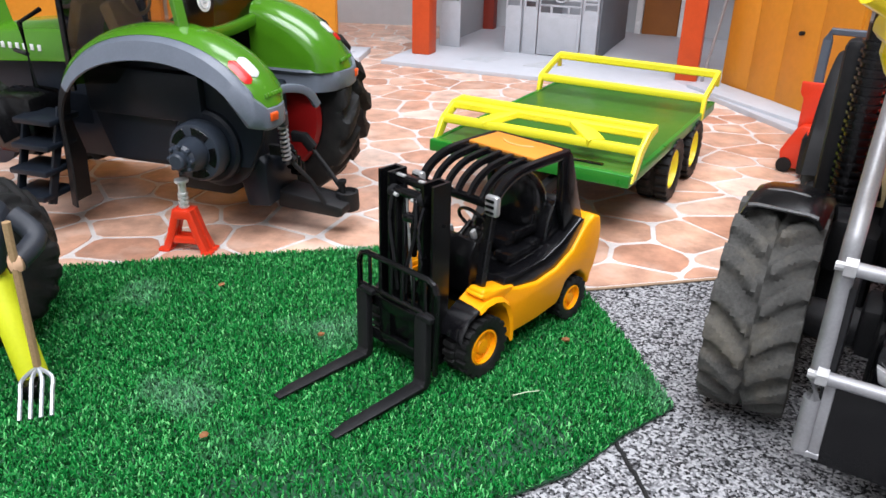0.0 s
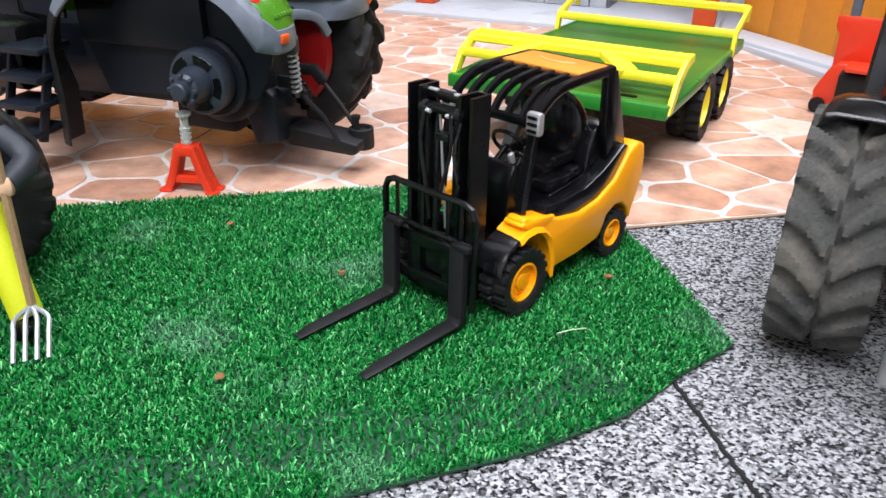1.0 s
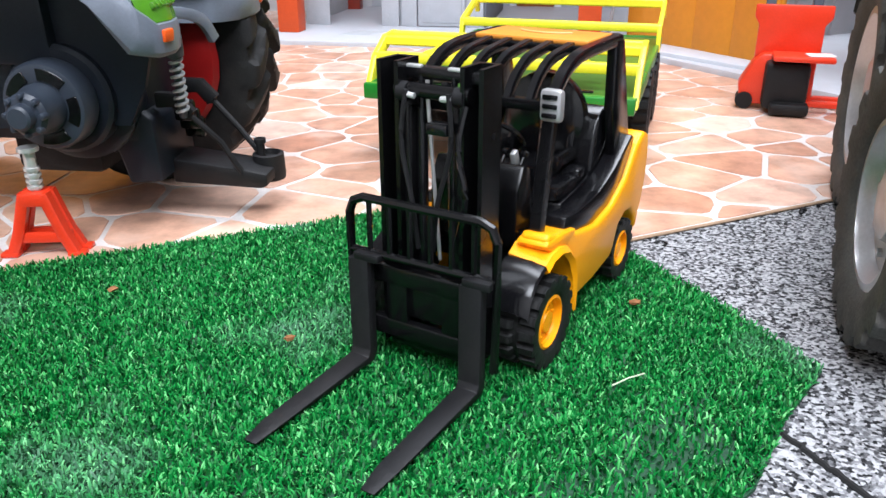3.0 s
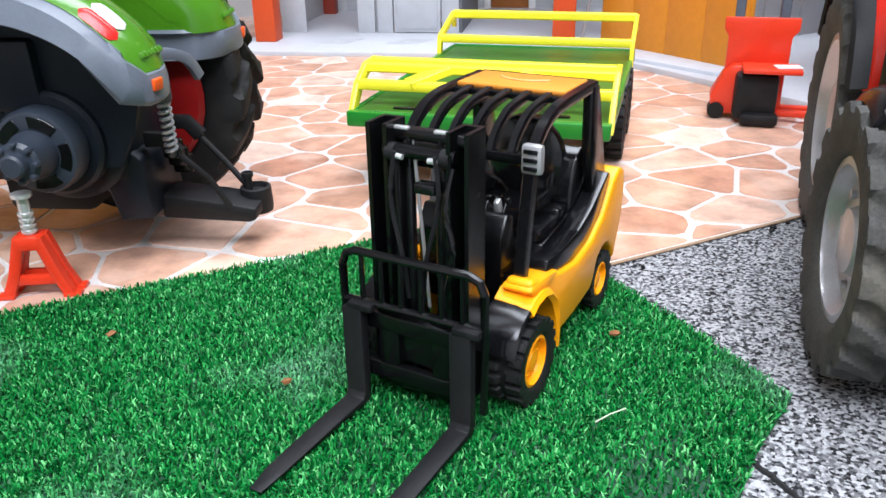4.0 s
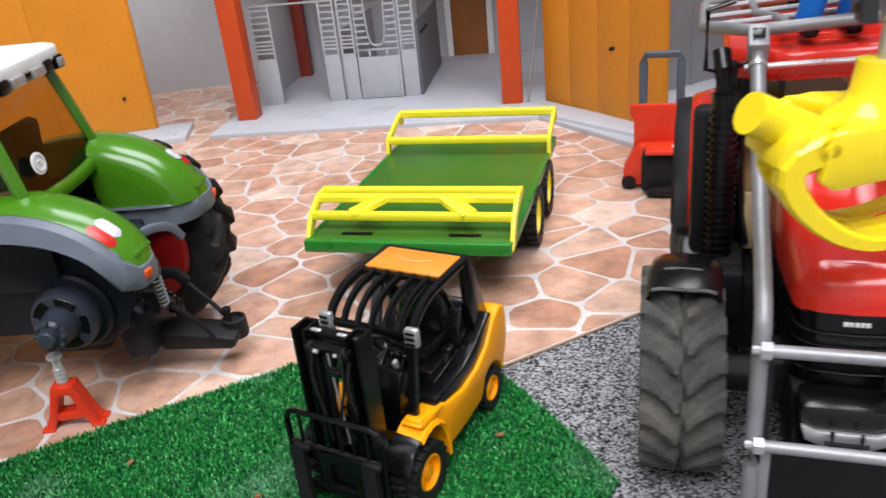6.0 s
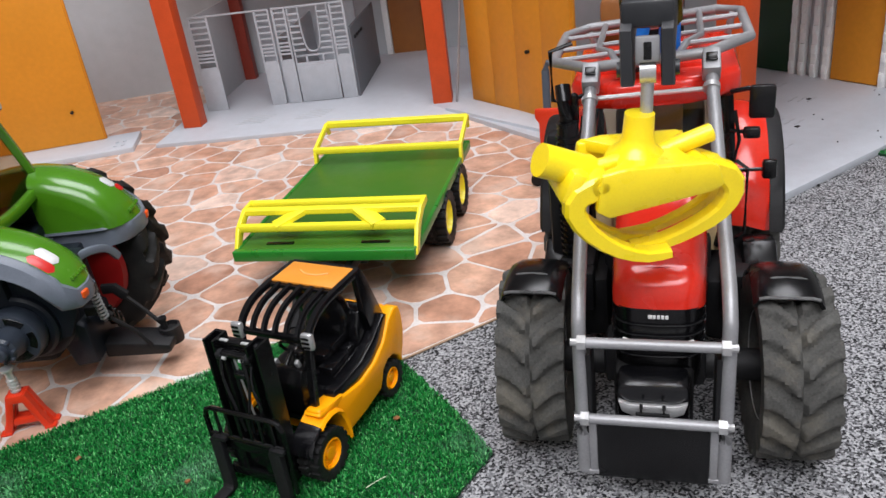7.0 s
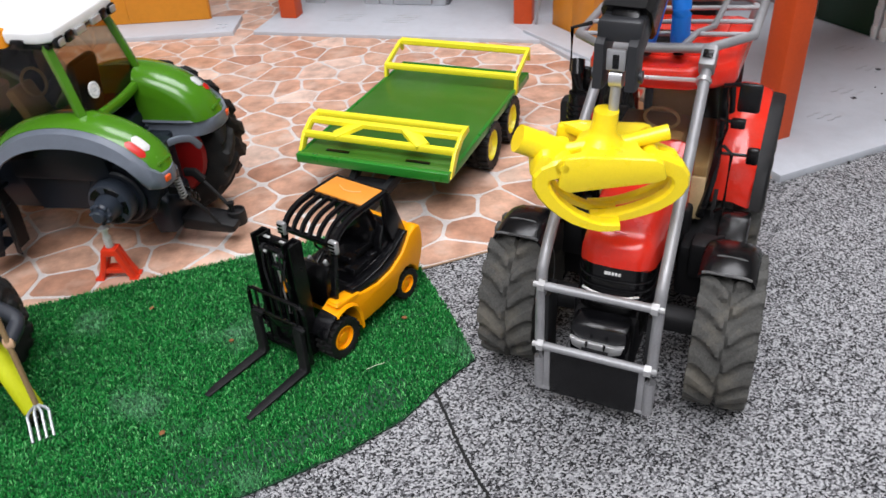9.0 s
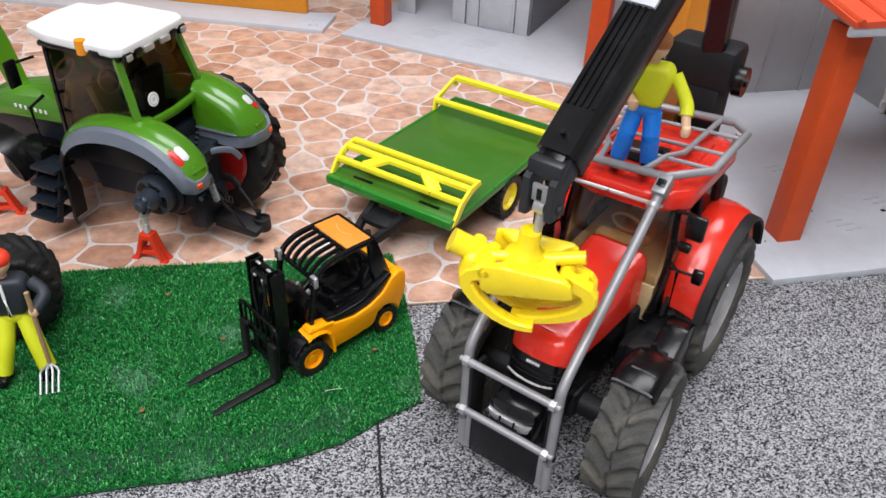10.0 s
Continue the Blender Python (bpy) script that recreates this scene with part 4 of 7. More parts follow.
part("backrest", lathe(bm_new(), [(0.0001, -0.0055), (0.0140, -0.0055), (0.0180, -0.0030), (0.0185, 0.0010), (0.0165, 0.0050), (0.0001, 0.0060)], 28, pose(-0.1000, 0, 0.0760, 0, -12, 90)), M["black_gloss"], seat)
for s in (-1, 1):
    part("armrest", box(bm_new(), (-0.088, s * 0.0145, 0.0620), (0.020, 0.003, 0.006), 0.0012), M["black_gloss"], seat)
    part("side_bolster", box(bm_new(), (-0.099, s * 0.0135, 0.0700), (0.008, 0.004, 0.024), 0.0018, (0, -12, 0)), M["black_gloss"], seat)
bm = bm_new()
prism(bm, [(-0.098, 0.050), (-0.100, 0.0660), (-0.105, 0.0760), (-0.112, 0.0800), (-0.120, 0.0740), (-0.127, 0.0620), (-0.122, 0.050)], -0.0225, 0.0225, "y", 0.002, 3)
part("engine_cover", bm, M["black_gloss"], lift, "black cover behind the seat")
bm = bm_new()
prism(bm, [(-0.036, 0.040), (-0.036, 0.062), (-0.041, 0.071), (-0.047, 0.069), (-0.049, 0.055), (-0.050, 0.040)], -0.0185, 0.0185, "y", 0.0016)
for k in range(3):
    rod(bm, (-0.049, 0.011 - 0.004 * k, 0.062), (-0.055, 0.0115 - 0.004 * k, 0.070), 0.0008)
    box(bm, (-0.0555, 0.0115 - 0.004 * k, 0.0705), (0.003, 0.003, 0.003), 0.001)
rod(bm, (-0.047, 0, 0.066), (-0.057, 0, 0.0730), 0.0015)
ring = [(-0.058 + 0.0028 * math.cos(a) * 1.3, 0.0095 * math.sin(a), 0.0740 + 0.0070 * math.cos(a)) for a in (2 * math.pi * k / 20 for k in range(21))]
tube(bm, ring, 0.0011, 6)
part("dashboard", bm, M["black"], lift, "black dashboard with steering wheel and levers")
for x, y, z in ((-0.046, 0.012, 0.0715), (-0.047, -0.006, 0.0690)):
    bm = bm_new()
    box(bm, (x, y, z), (0.0035, 0.0022, 0.006), 0.0006, (0, 20, 0))
    part("lever_tip", bm, M["silver"], lift, "small bright lever tip")
# overhead guard
FZ, TZ = 0.0925, 0.1076
for s in (-1, 1):
    bm = bm_new()
    tube(bm, [(-0.0365, s * 0.0262, 0.0480), (-0.0400, s * 0.0262, 0.0700), (-0.0440, s * 0.0262, FZ)], 0, flat=(0.0050, 0.0042))
    part("front_pillar", bm, M["black"], lift)
    bm = bm_new()
    tube(bm, [(-0.0440, s * 0.0262, FZ), (-0.0490, s * 0.0262, 0.0995), (-0.0590, s * 0.0262, 0.1050), (-0.0740, s * 0.0262, TZ - 0.0004), (-0.1080, s * 0.0262, TZ)], 0, True and 8, True, 4, (0.0042, 0.0042))
    part("guard_rail", bm, M["black_gloss"], lift)
    bm = bm_new()
    prism(bm, [(-0.1010, TZ + 0.001), (-0.1105, TZ), (-0.1265, 0.0640), (-0.1100, 0.0580), (-0.1030, 0.0800), (-0.1020, 0.0980)], s * 0.0262 - 0.0022, s * 0.0262 + 0.0022, "y", 0.0008)
    part("rear_pillar", bm, M["black_gloss"], lift)
for k in range(5):
    y = -0.0175 + 0.00875 * k
    bm = bm_new()
    tube(bm, [(-0.0450, y, FZ + 0.0005), (-0.0500, y, 0.0995), (-0.0600, y, 0.1050), (-0.0740, y, TZ - 0.0006), (-0.0800, y, TZ)], 0, 8, True, 4, (0.0030, 0.0036))
    part("roof_bar", bm, M["black_gloss"], lift)
for x, z, w in ((-0.0445, FZ, 0.004), (-0.1085, TZ, 0.004), (-0.0790, TZ - 0.0006, 0.003)):
    part("guard_crossbar", tube(bm_new(), [(x, -0.0262, z), (x, 0.0262, z)], 0, flat=(w, w)), M["black"], lift)
bm = bm_new()
box(bm, (-0.0935, 0, TZ + 0.0016), (0.0265, 0.0485, 0.0018), 0.0006)
part("roof_plate", bm, M["orange_plate"], lift, "faded orange roof plate")
bm = bm_new()
tube(bm, [(-0.0935 + 0.0035 * math.cos(a) * 0.8 - 0.001, 0.012 * math.sin(a * 0.55), TZ + 0.0028 + 0.0 * a) for a in (-2.2 + 0.44 * k for k in range(11))], 0.0005, 6)
part("plate_mark", bm, mat("pale_orange_print", (0.85, 0.42, 0.14), 0.5), lift, "pale curved print")
for s in (-1, 1):
    bm = bm_new()
    box(bm, (-0.0425, s * 0.0272, 0.0935), (0.0045, 0.0085, 0.0115), 0.0018)
    lamp = part("lamp", bm, M["silver"], lift, "silver work lamp with three dark slots")
    for k in range(3):
        bm = bm_new()
        box(bm, (-0.0400, s * 0.0272, 0.0903 + 0.0032 * k), (0.0008, 0.0056, 0.0017), 0.0004)
        part("slot", bm, M["black"], lamp)
# mast
for s in (-1, 1):
    bm = bm_new()
    y0 = s * 0.0158
    prism(bm, [(-0.0185, -0.0042), (-0.0060, -0.0042), (-0.0060, -0.0026), (-0.0165, -0.0026), (-0.0165, 0.0026), (-0.0060, 0.0026), (-0.0060, 0.0042), (-0.0185, 0.0042)], 0.0070, 0.1105, "z")
    for v in bm.verts:
        v.co.y = y0 + v.co.y * (1 if s < 0 else -1)
    part("mast_rail", bm, M["black"], lift, "black mast channel")
    bm = bm_new()
    box(bm, (-0.0120, s * 0.0098, 0.0550), (0.0080, 0.0036, 0.0960), 0.0008)
    part("inner_rail", bm, M["black"], lift)
    bm = bm_new()
    rod(bm, (-0.0120, s * 0.0062, 0.0100), (-0.0120, s * 0.0062, 0.0950), 0.0019)
    rod(bm, (-0.0120, s * 0.0062, 0.0950), (-0.0120, s * 0.0062, 0.1060), 0.0011)
    part("lift_cylinder", bm, M["black_gloss"], lift)
    bm = bm_new()
    tube(bm, [(-0.0050, s * 0.0080, 0.1020), (-0.0040, s * 0.0095, 0.0850), (-0.0030, s * 0.0050, 0.0650), (-0.0035, s * 0.0030, 0.0480)], 0.0009, 6, True)
    part("hose", bm, M["black_dull"], lift)
for c, d in (((-0.0140, 0, 0.1062), (0.0060, 0.0330, 0.0040)), ((-0.0185, 0, 0.0960), (0.0030, 0.0350, 0.0060)), ((-0.0185, 0, 0.0300), (0.0030, 0.0350, 0.0080)), ((-0.0120, 0, 0.0085), (0.0120, 0.0350, 0.0060))):
    part("mast_crossbar", box(bm_new(), c, d, 0.001), M["black"], lift)
part("pulley_shaft", rod(bm_new(), (-0.0090, -0.0140, 0.1012), (-0.0090, 0.0140, 0.1012), 0.0026), M["black"], lift)
for s in (-1, 1):
    bm = bm_new()
    rod(bm, (-0.0085, s * 0.0090, 0.1005), (-0.0085, s * 0.0125, 0.1005), 0.0034, 14)
    part("pulley", bm, M["black_dull"], lift)
    bm = bm_new()
    box(bm, (-0.0120, s * 0.0080 - 0.001, 0.1084), (0.0022, 0.0060, 0.0012), 0.0005)
    part("bolt_head", bm, M["chrome"], lift, "bright metal fitting")
part("chain_rod", rod(bm_new(), (-0.0105, 0.0015, 0.0420), (-0.0095, -0.0025, 0.1000), 0.0007, 8), M["silver"], lift, "thin bright chain rod")
part("hose", tube(bm_new(), [(-0.0045, 0.0150, 0.0990), (-0.0020, 0.0135, 0.0850), (-0.0015, 0.0165, 0.0700), (-0.0035, 0.0120, 0.0520)], 0.0010, 6, True), M["black_gloss"], lift)
for s in (-1, 1):
    part("spring", rod(bm_new(), (-0.0055, s * 0.0050, 0.1000), (-0.0055, s * 0.0090, 0.1004), 0.0010, 8), M["chrome"], lift, "small bright spring")
part("bracket", box(bm_new(), (-0.0055, 0.0045, 0.0905), (0.0050, 0.0080, 0.0040), 0.0008), M["black_gloss"], lift)
# carriage, forks and load guard
carriage = part("carriage", box(bm_new(), (-0.0050, 0, 0.0260), (0.0030, 0.0160, 0.0120), 0.0008), M["black"], lift)
for z in (0.0150, 0.0360):
    part("carriage_bar", box(bm_new(), (-0.0030, 0, z), (0.0040, 0.0440, 0.0070), 0.001), M["black"], carriage)
for s in (-1, 1):
    part("carriage_post", box(bm_new(), (-0.0040, s * 0.0115, 0.0255), (0.0050, 0.0090, 0.0260), 0.001), M["black"], carriage)
for s, y in ((-1, -0.0240), (1, 0.0215)):
    bm = bm_new()
    prism(bm, [(0.0005, 0.0020), (0.0030, 0.0008), (0.0625, 0.0008), (0.0630, 0.0016), (0.0530, 0.0026), (0.0052, 0.0036), (0.0040, 0.0060), (0.0040, 0.0420), (-0.0005, 0.0420), (-0.0005, 0.0040)], y - 0.0042, y + 0.0042, "y", 0.0007)
    for v in bm.verts:
        if v.co.x > 0.040:
            f = (v.co.x - 0.040) / 0.023
            v.co.y = y + (v.co.y - y) * (1 - 0.42 * f * f)
    part("fork", bm, M["black_dull"], lift, "flat black fork tine")
GW, GZ0, GZ1 = 0.0292, 0.0105, 0.0640
bm = bm_new()
c = 0.006
tube(bm, [(0, -GW, GZ0), (0, -GW, GZ1 - c), (0, -GW + 0.3 * c, GZ1 - 0.3 * c), (0, -GW + c, GZ1), (0, GW - c, GZ1), (0, GW - 0.3 * c, GZ1 - 0.3 * c), (0, GW, GZ1 - c), (0, GW, GZ0)], 0.0017, 8)
tube(bm, [(0, -GW, 0.0440), (0, GW, 0.0440)], 0.0014, 8)
part("guard_frame", bm, M["black"], lift, "rounded load guard frame")
for k in range(6):
    y = -GW + 2 * GW * (k + 1) / 7
    bm = bm_new()
    tube(bm, [(0, y, 0.0445), (0, y, GZ1)], 0.0011, 6)
    part("guard_bar", bm, M["black"], lift)
for y in (-0.0205, 0.0235):
    bm = bm_new()
    box(bm, (0.0015, y, 0.0430), (0.0050, 0.0105, 0.0030), 0.0006)
    part("fork_hook", bm, M["black_dull"], lift)

# ---- green tractor ----
GREEN = pose(-0.0985, 0.769, 0.0, 0, 0, 166.0) @ pose(0, 0, 0.008, -2.2, 0, 0)
gt = thing("green_tractor", "leaf green tractor missing one rear wheel, propped on a jack stand", "toy tractor", GREEN)

def arc_pts(cx, cz, r, a0, a1, n, squash=1.0):
    return [(cx + r * math.cos(radians(a0 + (a1 - a0) * k / n)), cz + r * squash * math.sin(radians(a0 + (a1 - a0) * k / n))) for k in range(n + 1)]


AX, AZ = -0.0125, 0.0655
wheel_parts(gt, -0.008, -0.0700, 0.0680, 0.0780, 0.046, 0.047, M["rubber"], M["rimred"], 18, 0.0052, -1, True, "dark rear tyre", "dark red rim")
bm = bm_new()
lathe(bm, [(0.0001, -0.043), (0.051, -0.043), (0.0535, -0.047), (0.044, -0.050), (0.0001, -0.050)], 32, pose(-0.008, 0, 0.068))
part("rim_disc", bm, M["rimred"], gt, "dark red wheel disc")
FCX, FCZ = 0.0, 0.070


def on_arch(phi, k, rise=0.0790):
    """A point of the wheel arch, a flattened half round."""
    c, d = math.cos(radians(phi)), math.sin(radians(phi))
    return FCX + (0.0920 if c > 0 else 0.0825) * k * c, FCZ + rise * k * max(d, 0.0) ** 0.8


def fender_rows(phis, section, rise):
    """Section points (scale, y) swept round the wheel arch."""
    rows = []
    for p in phis:
        row = []
        for k, y in section:
            x, z = on_arch(p, k, rise)
            row.append((x, y, z))
        rows.append(row)
    return rows


DOME = [(0.80, 0.0270), (0.930, 0.0272), (0.980, 0.0285), (1.028, 0.0330), (1.060, 0.0410), (1.060, 0.0520), (1.035, 0.0605), (0.995, 0.0645)]


def lamp_lens(w, rise, y0, y1, p0, p1):
    """A rounded lens that follows the fender's dome."""
    rows = []
    for i in range(11):
        u = i / 10
        e = (1 - abs(2 * u - 1) ** 5) ** 0.5 * 0.9 + 0.1
        mid, half = (y0 + y1) / 2, (y1 - y0) / 2 * e
        section = []
        for j in range(6):
            y = mid + half * (2 * j / 5 - 1)
            k = float(np.interp(y, [q[1] for q in DOME[1:]], [q[0] for q in DOME[1:]]))
            section.append((k + 0.003 + 0.009 * e * math.sin(math.pi * (0.2 + 0.6 * j / 5)), w * y))
        rows += fender_rows([p0 + (p1 - p0) * u], section, rise)
    return thick(sheet(bm_new(), rows), 0.0014)


# fenders
for s in (-1, 1):
    w, rise = (1, 0.0790) if s > 0 else (-1.15, 0.0830)
    bm = bm_new()
    rows = []
    for x, z in ((0.0960, 0.016), (0.0945, 0.034), (0.0930, 0.052)):
        rows.append([(x, w * 0.0470, z), (x, w * 0.0620, z), (x - 0.003, w * 0.0690, z), (x - 0.011, w * 0.0730, z), (x - 0.012, w * 0.0720, z)])
    lip_rows = []
    for k in range(27):
        p = 5 + k * 137 / 26
        kin = 0.805 + 0.09 * abs(math.cos(radians(p))) ** 2
        lip_rows += fender_rows([p], [(1.0, w * 0.0560), (0.995, w * 0.0635), (0.958, w * 0.0700), (kin, w * 0.0738), (kin - 0.01, w * 0.0725)], rise)
    sheet(bm, rows + lip_rows[:5])
    thick(bm, 0.0020)
    part("front_flap", bm, M["black_dull"], gt, "black front flap of the wheel arch")
    # the lip runs on as a band round the rear of the fender
    plan = smooth_path([(-0.0740, 0.0685, 0), (-0.0790, 0.0650, 0), (-0.0820, 0.0585, 0), (-0.0828, 0.0490, 0), (-0.0788, 0.0385, 0), (-0.0703, 0.0310, 0), (-0.0600, 0.0282, 0), (-0.0360, 0.0278, 0), (-0.0100, 0.0278, 0)], 4)
    band = []
    for i, q in enumerate(plan):
        x, y = q.x, w * q.y
        f = max(1 - i / 6, 0.0)
        band.append([(x * 0.945, y * 0.90, 0.1075 + 0.008 * f), (x, y, 0.1064 + 0.008 * f), (x * 1.012, y * 1.010, 0.1015 + 0.002 * f), (x * (1.004 - 0.05 * f), y * (1.004 + 0.03 * f), 0.0940 + 0.003 * f), (x * (0.975 - 0.05 * f), y * (0.985 + 0.03 * f), 0.0918 + 0.003 * f)])
    bm = bm_new()
    sheet(bm, lip_rows[4:] + band)
    thick(bm, 0.0020)
    part("fender_lip", bm, M["fgrey"], gt, "slate grey wheel arch and rear band")
    bm = bm_new()
    rows = fender_rows([18 + k * 126 / 20 for k in range(21)], [(k, w * y) for k, y in DOME], rise)
    ends = (-0.0620, -0.0633, -0.0690, -0.0755, -0.0800, -0.0820, -0.0795, -0.0740)
    for f, z in ((0.72, 0.1165), (1.0, 0.1070)):
        rows.append([(p[0] + (e - p[0]) * f, p[1], min(p[2], z)) for p, e in zip(rows[20], ends)])
    sheet(bm, rows)
    thick(bm, 0.0020)
    part("fender_top", bm, M["fgreen"], gt, "glossy green fender cover")
    bm = bm_new()
    prism(bm, [(-0.012, 0.107), (-0.012, 0.138)] + [on_arch(p, 0.93, rise) for p in (100, 110, 120, 130, 140)] + [(-0.0630, 0.1070)], w * 0.0285 - 0.0015, w * 0.0285 + 0.0015, "y")
    part("inner_cheek", bm, M["fgreen"], gt, "green inner fender cheek")
    bm = bm_new()
    low = [(-0.064, 0.097), (-0.056, 0.072), (-0.045, 0.052)] if s > 0 else [(-0.060, 0.098), (-0.012, 0.098), (0.020, 0.030)]
    prism(bm, [(0.074, 0.046)] + [on_arch(p, 0.93, rise) for p in range(5, 146, 10)] + low, w * 0.0340 - 0.0015, w * 0.0340 + 0.0015, "y")
    part("inner_arch", bm, M["fdark"], gt, "dark inner wheel arch")
    # lamp cluster on the fender's back slope
    lamp = part("tail_lamp", lamp_lens(w, rise, 0.0500, 0.0585, 131.0, 143.5 if s > 0 else 140.0), M["lens"], gt, "red and white tail lamp")
    part("red_lens", lamp_lens(w, rise, 0.0586 if s > 0 else 0.0545, 0.0645, 130.0 if s > 0 else 139.5, 145.0), M["taillight"], lamp, "red lens")
    bm = bm_new()
    for k in range(6):
        p = (-0.0792 + 0.0003 * k, w * (0.0430 + 0.0032 * k), 0.1140)
        box(bm, p, (0.0030, 0.0022, 0.0036), 0.0007, (0, -55, 0))
    part("vent", bm, M["fgreen"], gt, "small green vent ribs")
    bm = bm_new()
    box(bm, (-0.0832, w * 0.0590, 0.1015), (0.0024, 0.0066, 0.0058), 0.0010, (0, -6, s * -12))
    part("reflector", bm, M["reflector"], gt, "orange reflector")
# rear axle, hub without its wheel
bm = bm_new()
rod(bm, (AX, -0.06, AZ), (AX, 0.030, AZ), 0.017, 20)
part("rear_axle", bm, M["fdark"], gt, "dark axle tube")
bm = bm_new()
lathe(bm, [(0.0001, 0.020), (0.0330, 0.020), (0.0345, 0.024), (0.0345, 0.034), (0.0320, 0.036), (0.0275, 0.0365), (0.0275, 0.0450), (0.0255, 0.047), (0.0001, 0.047)], 36, pose(AX, -0.006, AZ))
part("brake_housing", bm, M["fdark"], gt, "dark stepped brake housing")
bm = bm_new()
lathe(bm, [(0.0001, 0.046), (0.0205, 0.046), (0.0218, 0.0490), (0.0218, 0.0575), (0.0205, 0.0600), (0.0185, 0.0606), (0.0110, 0.0598), (0.0108, 0.0640), (0.0001, 0.0640)], 36, pose(AX, -0.006, AZ))
hub = part("wheel_hub", bm, M["fgrey2"], gt, "grey bare wheel hub with slots")
for k in range(5):
    a0 = 2 * math.pi * k / 5 + 0.3
    arc = [(a0 + 0.86 * i / 8, 0.0188) for i in range(9)] + [(a0 + 0.86 * i / 8, 0.0130) for i in range(8, -1, -1)]
    bm = bm_new()
    prism(bm, [(AX + r * math.cos(a), AZ + r * math.sin(a)) for a, r in arc], 0.0520, 0.0549, "y", 0.0003, 1)
    part("slot", bm, M["black"], hub, "dark curved opening")
bm = bm_new()
lathe(bm, [(0.0001, 0.0580), (0.0118, 0.0580), (0.0122, 0.0640), (0.0108, 0.0680), (0.0104, 0.0740), (0.0085, 0.0760), (0.0062, 0.0763), (0.0060, 0.0805), (0.0048, 0.0815), (0.0001, 0.0815)], 28, pose(AX, -0.006, AZ))
part("hub_cap", bm, M["fgrey2"], hub, "dark stepped hub cap")
for k in range(8):
    a = 2 * math.pi * k / 8
    bm = bm_new()
    lathe(bm, [(0.0001, 0.0), (0.0017, 0.0), (0.0017, 0.0034), (0.0012, 0.0042), (0.0001, 0.0044)], 10, pose(AX + 0.0092 * math.cos(a), 0.0672, AZ + 0.0092 * math.sin(a)))
    part("bolt", bm, M["fgrey2"], hub)
# gearbox and rear frame
bm = bm_new()
box(bm, (0.045, 0, 0.066), (0.18, 0.052, 0.054), 0.004)
box(bm, (-0.028, 0, 0.062), (0.036, 0.046, 0.060), 0.004)
part("gearbox", bm, M["fdark"], gt, "dark gearbox housing")
bm = bm_new()
prism(bm, [(-0.012, 0.098), (-0.036, 0.098), (-0.0400, 0.060), (-0.0510, 0.052), (-0.0520, 0.018), (-0.0330, 0.016), (-0.0290, 0.034), (-0.012, 0.042)], -0.0200, 0.0250, "y", 0.002)
block = part("frame_block", bm, M["fdark"], gt, "dark rear frame casting")
for z in (0.050, 0.056):
    part("bolt", rod(bm_new(), (-0.036, 0.0245, z), (-0.036, 0.0262, z), 0.0009, 8), M["silver"], block)
part("belly", box(bm_new(), (0.010, 0, 0.030), (0.050, 0.036, 0.024), 0.005), M["black_dull"], gt)
bm = bm_new()
box(bm, (-0.026, 0, 0.098), (0.040, 0.050, 0.010), 0.003)
for k in range(4):
    rod(bm, (-0.024 - 0.006 * k, -0.014 + 0.009 * k, 0.102), (-0.028 - 0.006 * k, -0.014 + 0.009 * k, 0.112), 0.0018)
box(bm, (-0.046, 0.004, 0.098), (0.014, 0.030, 0.014), 0.003)
part("rear_deck", bm, M["fdark"], gt, "dark rear deck with couplings")
# three-point hitch
bm = bm_new()
prism(bm, [(-0.050, 0.012), (-0.100, 0.010), (-0.104, 0.012), (-0.104, 0.0185), (-0.090, 0.0210), (-0.050, 0.0260)], -0.0150, 0.0100, "y", 0.0015)
tow = part("drawbar", bm, M["black_dull"], gt, "dark drawbar")
bm = bm_new()
lathe(bm, [(0.0001, 0.0), (0.0088, 0.0), (0.0092, 0.003), (0.0088, 0.0145), (0.0070, 0.0150), (0.0062, 0.0120), (0.0001, 0.0120)], 20, pose(-0.0985, -0.0110, 0.0095, 90, 0, 0))
part("tow_cup", bm, M["black_dull"], tow, "round dark tow cup")
bm = bm_new()
rod(bm, (-0.0945, -0.0110, 0.022), (-0.0945, -0.0110, 0.0325), 0.0024)
rod(bm, (-0.0945, -0.0110, 0.0300), (-0.0945, -0.0110, 0.0325), 0.0034)
part("tow_pin", bm, M["black_dull"], tow)
for y0, y1, x1 in ((-0.0190, -0.0135, -0.0960), (0.0135, 0.0090, -0.0900)):
    bm = bm_new()
    tube(bm, [(-0.0655, y0, 0.0530), (-0.0810, (y0 + y1) / 2, 0.0370), (x1, y1, 0.0190)], 0.0017, 8)
    rod(bm, (-0.0655, y0 - 0.002, 0.0530), (-0.0655, y0 + 0.002, 0.0530), 0.0030, 10)
    part("lift_rod", bm, M["black_dull"], gt, "thin dark lift rod")
    bm = bm_new()
    tube(bm, [(-0.0500, y0, 0.0600), (-0.0600, y0, 0.0600), (-0.0670, y0, 0.0520)], 0, flat=(0.005, 0.008))
    part("rocker_arm", bm, M["black_dull"], gt)
bm = bm_new()
for k in range(3):
    box(bm, (-0.060, -0.006 + 0.005 * k, 0.040 + 0.006 * k), (0.012, 0.004, 0.012), 0.002)
part("coupling_block", bm, M["black"], gt, "black hydraulic couplings")
D0, D1 = Vector((-0.0645, 0.0160, 0.0520)), Vector((-0.0730, 0.0340, 0.0960))
coil = []
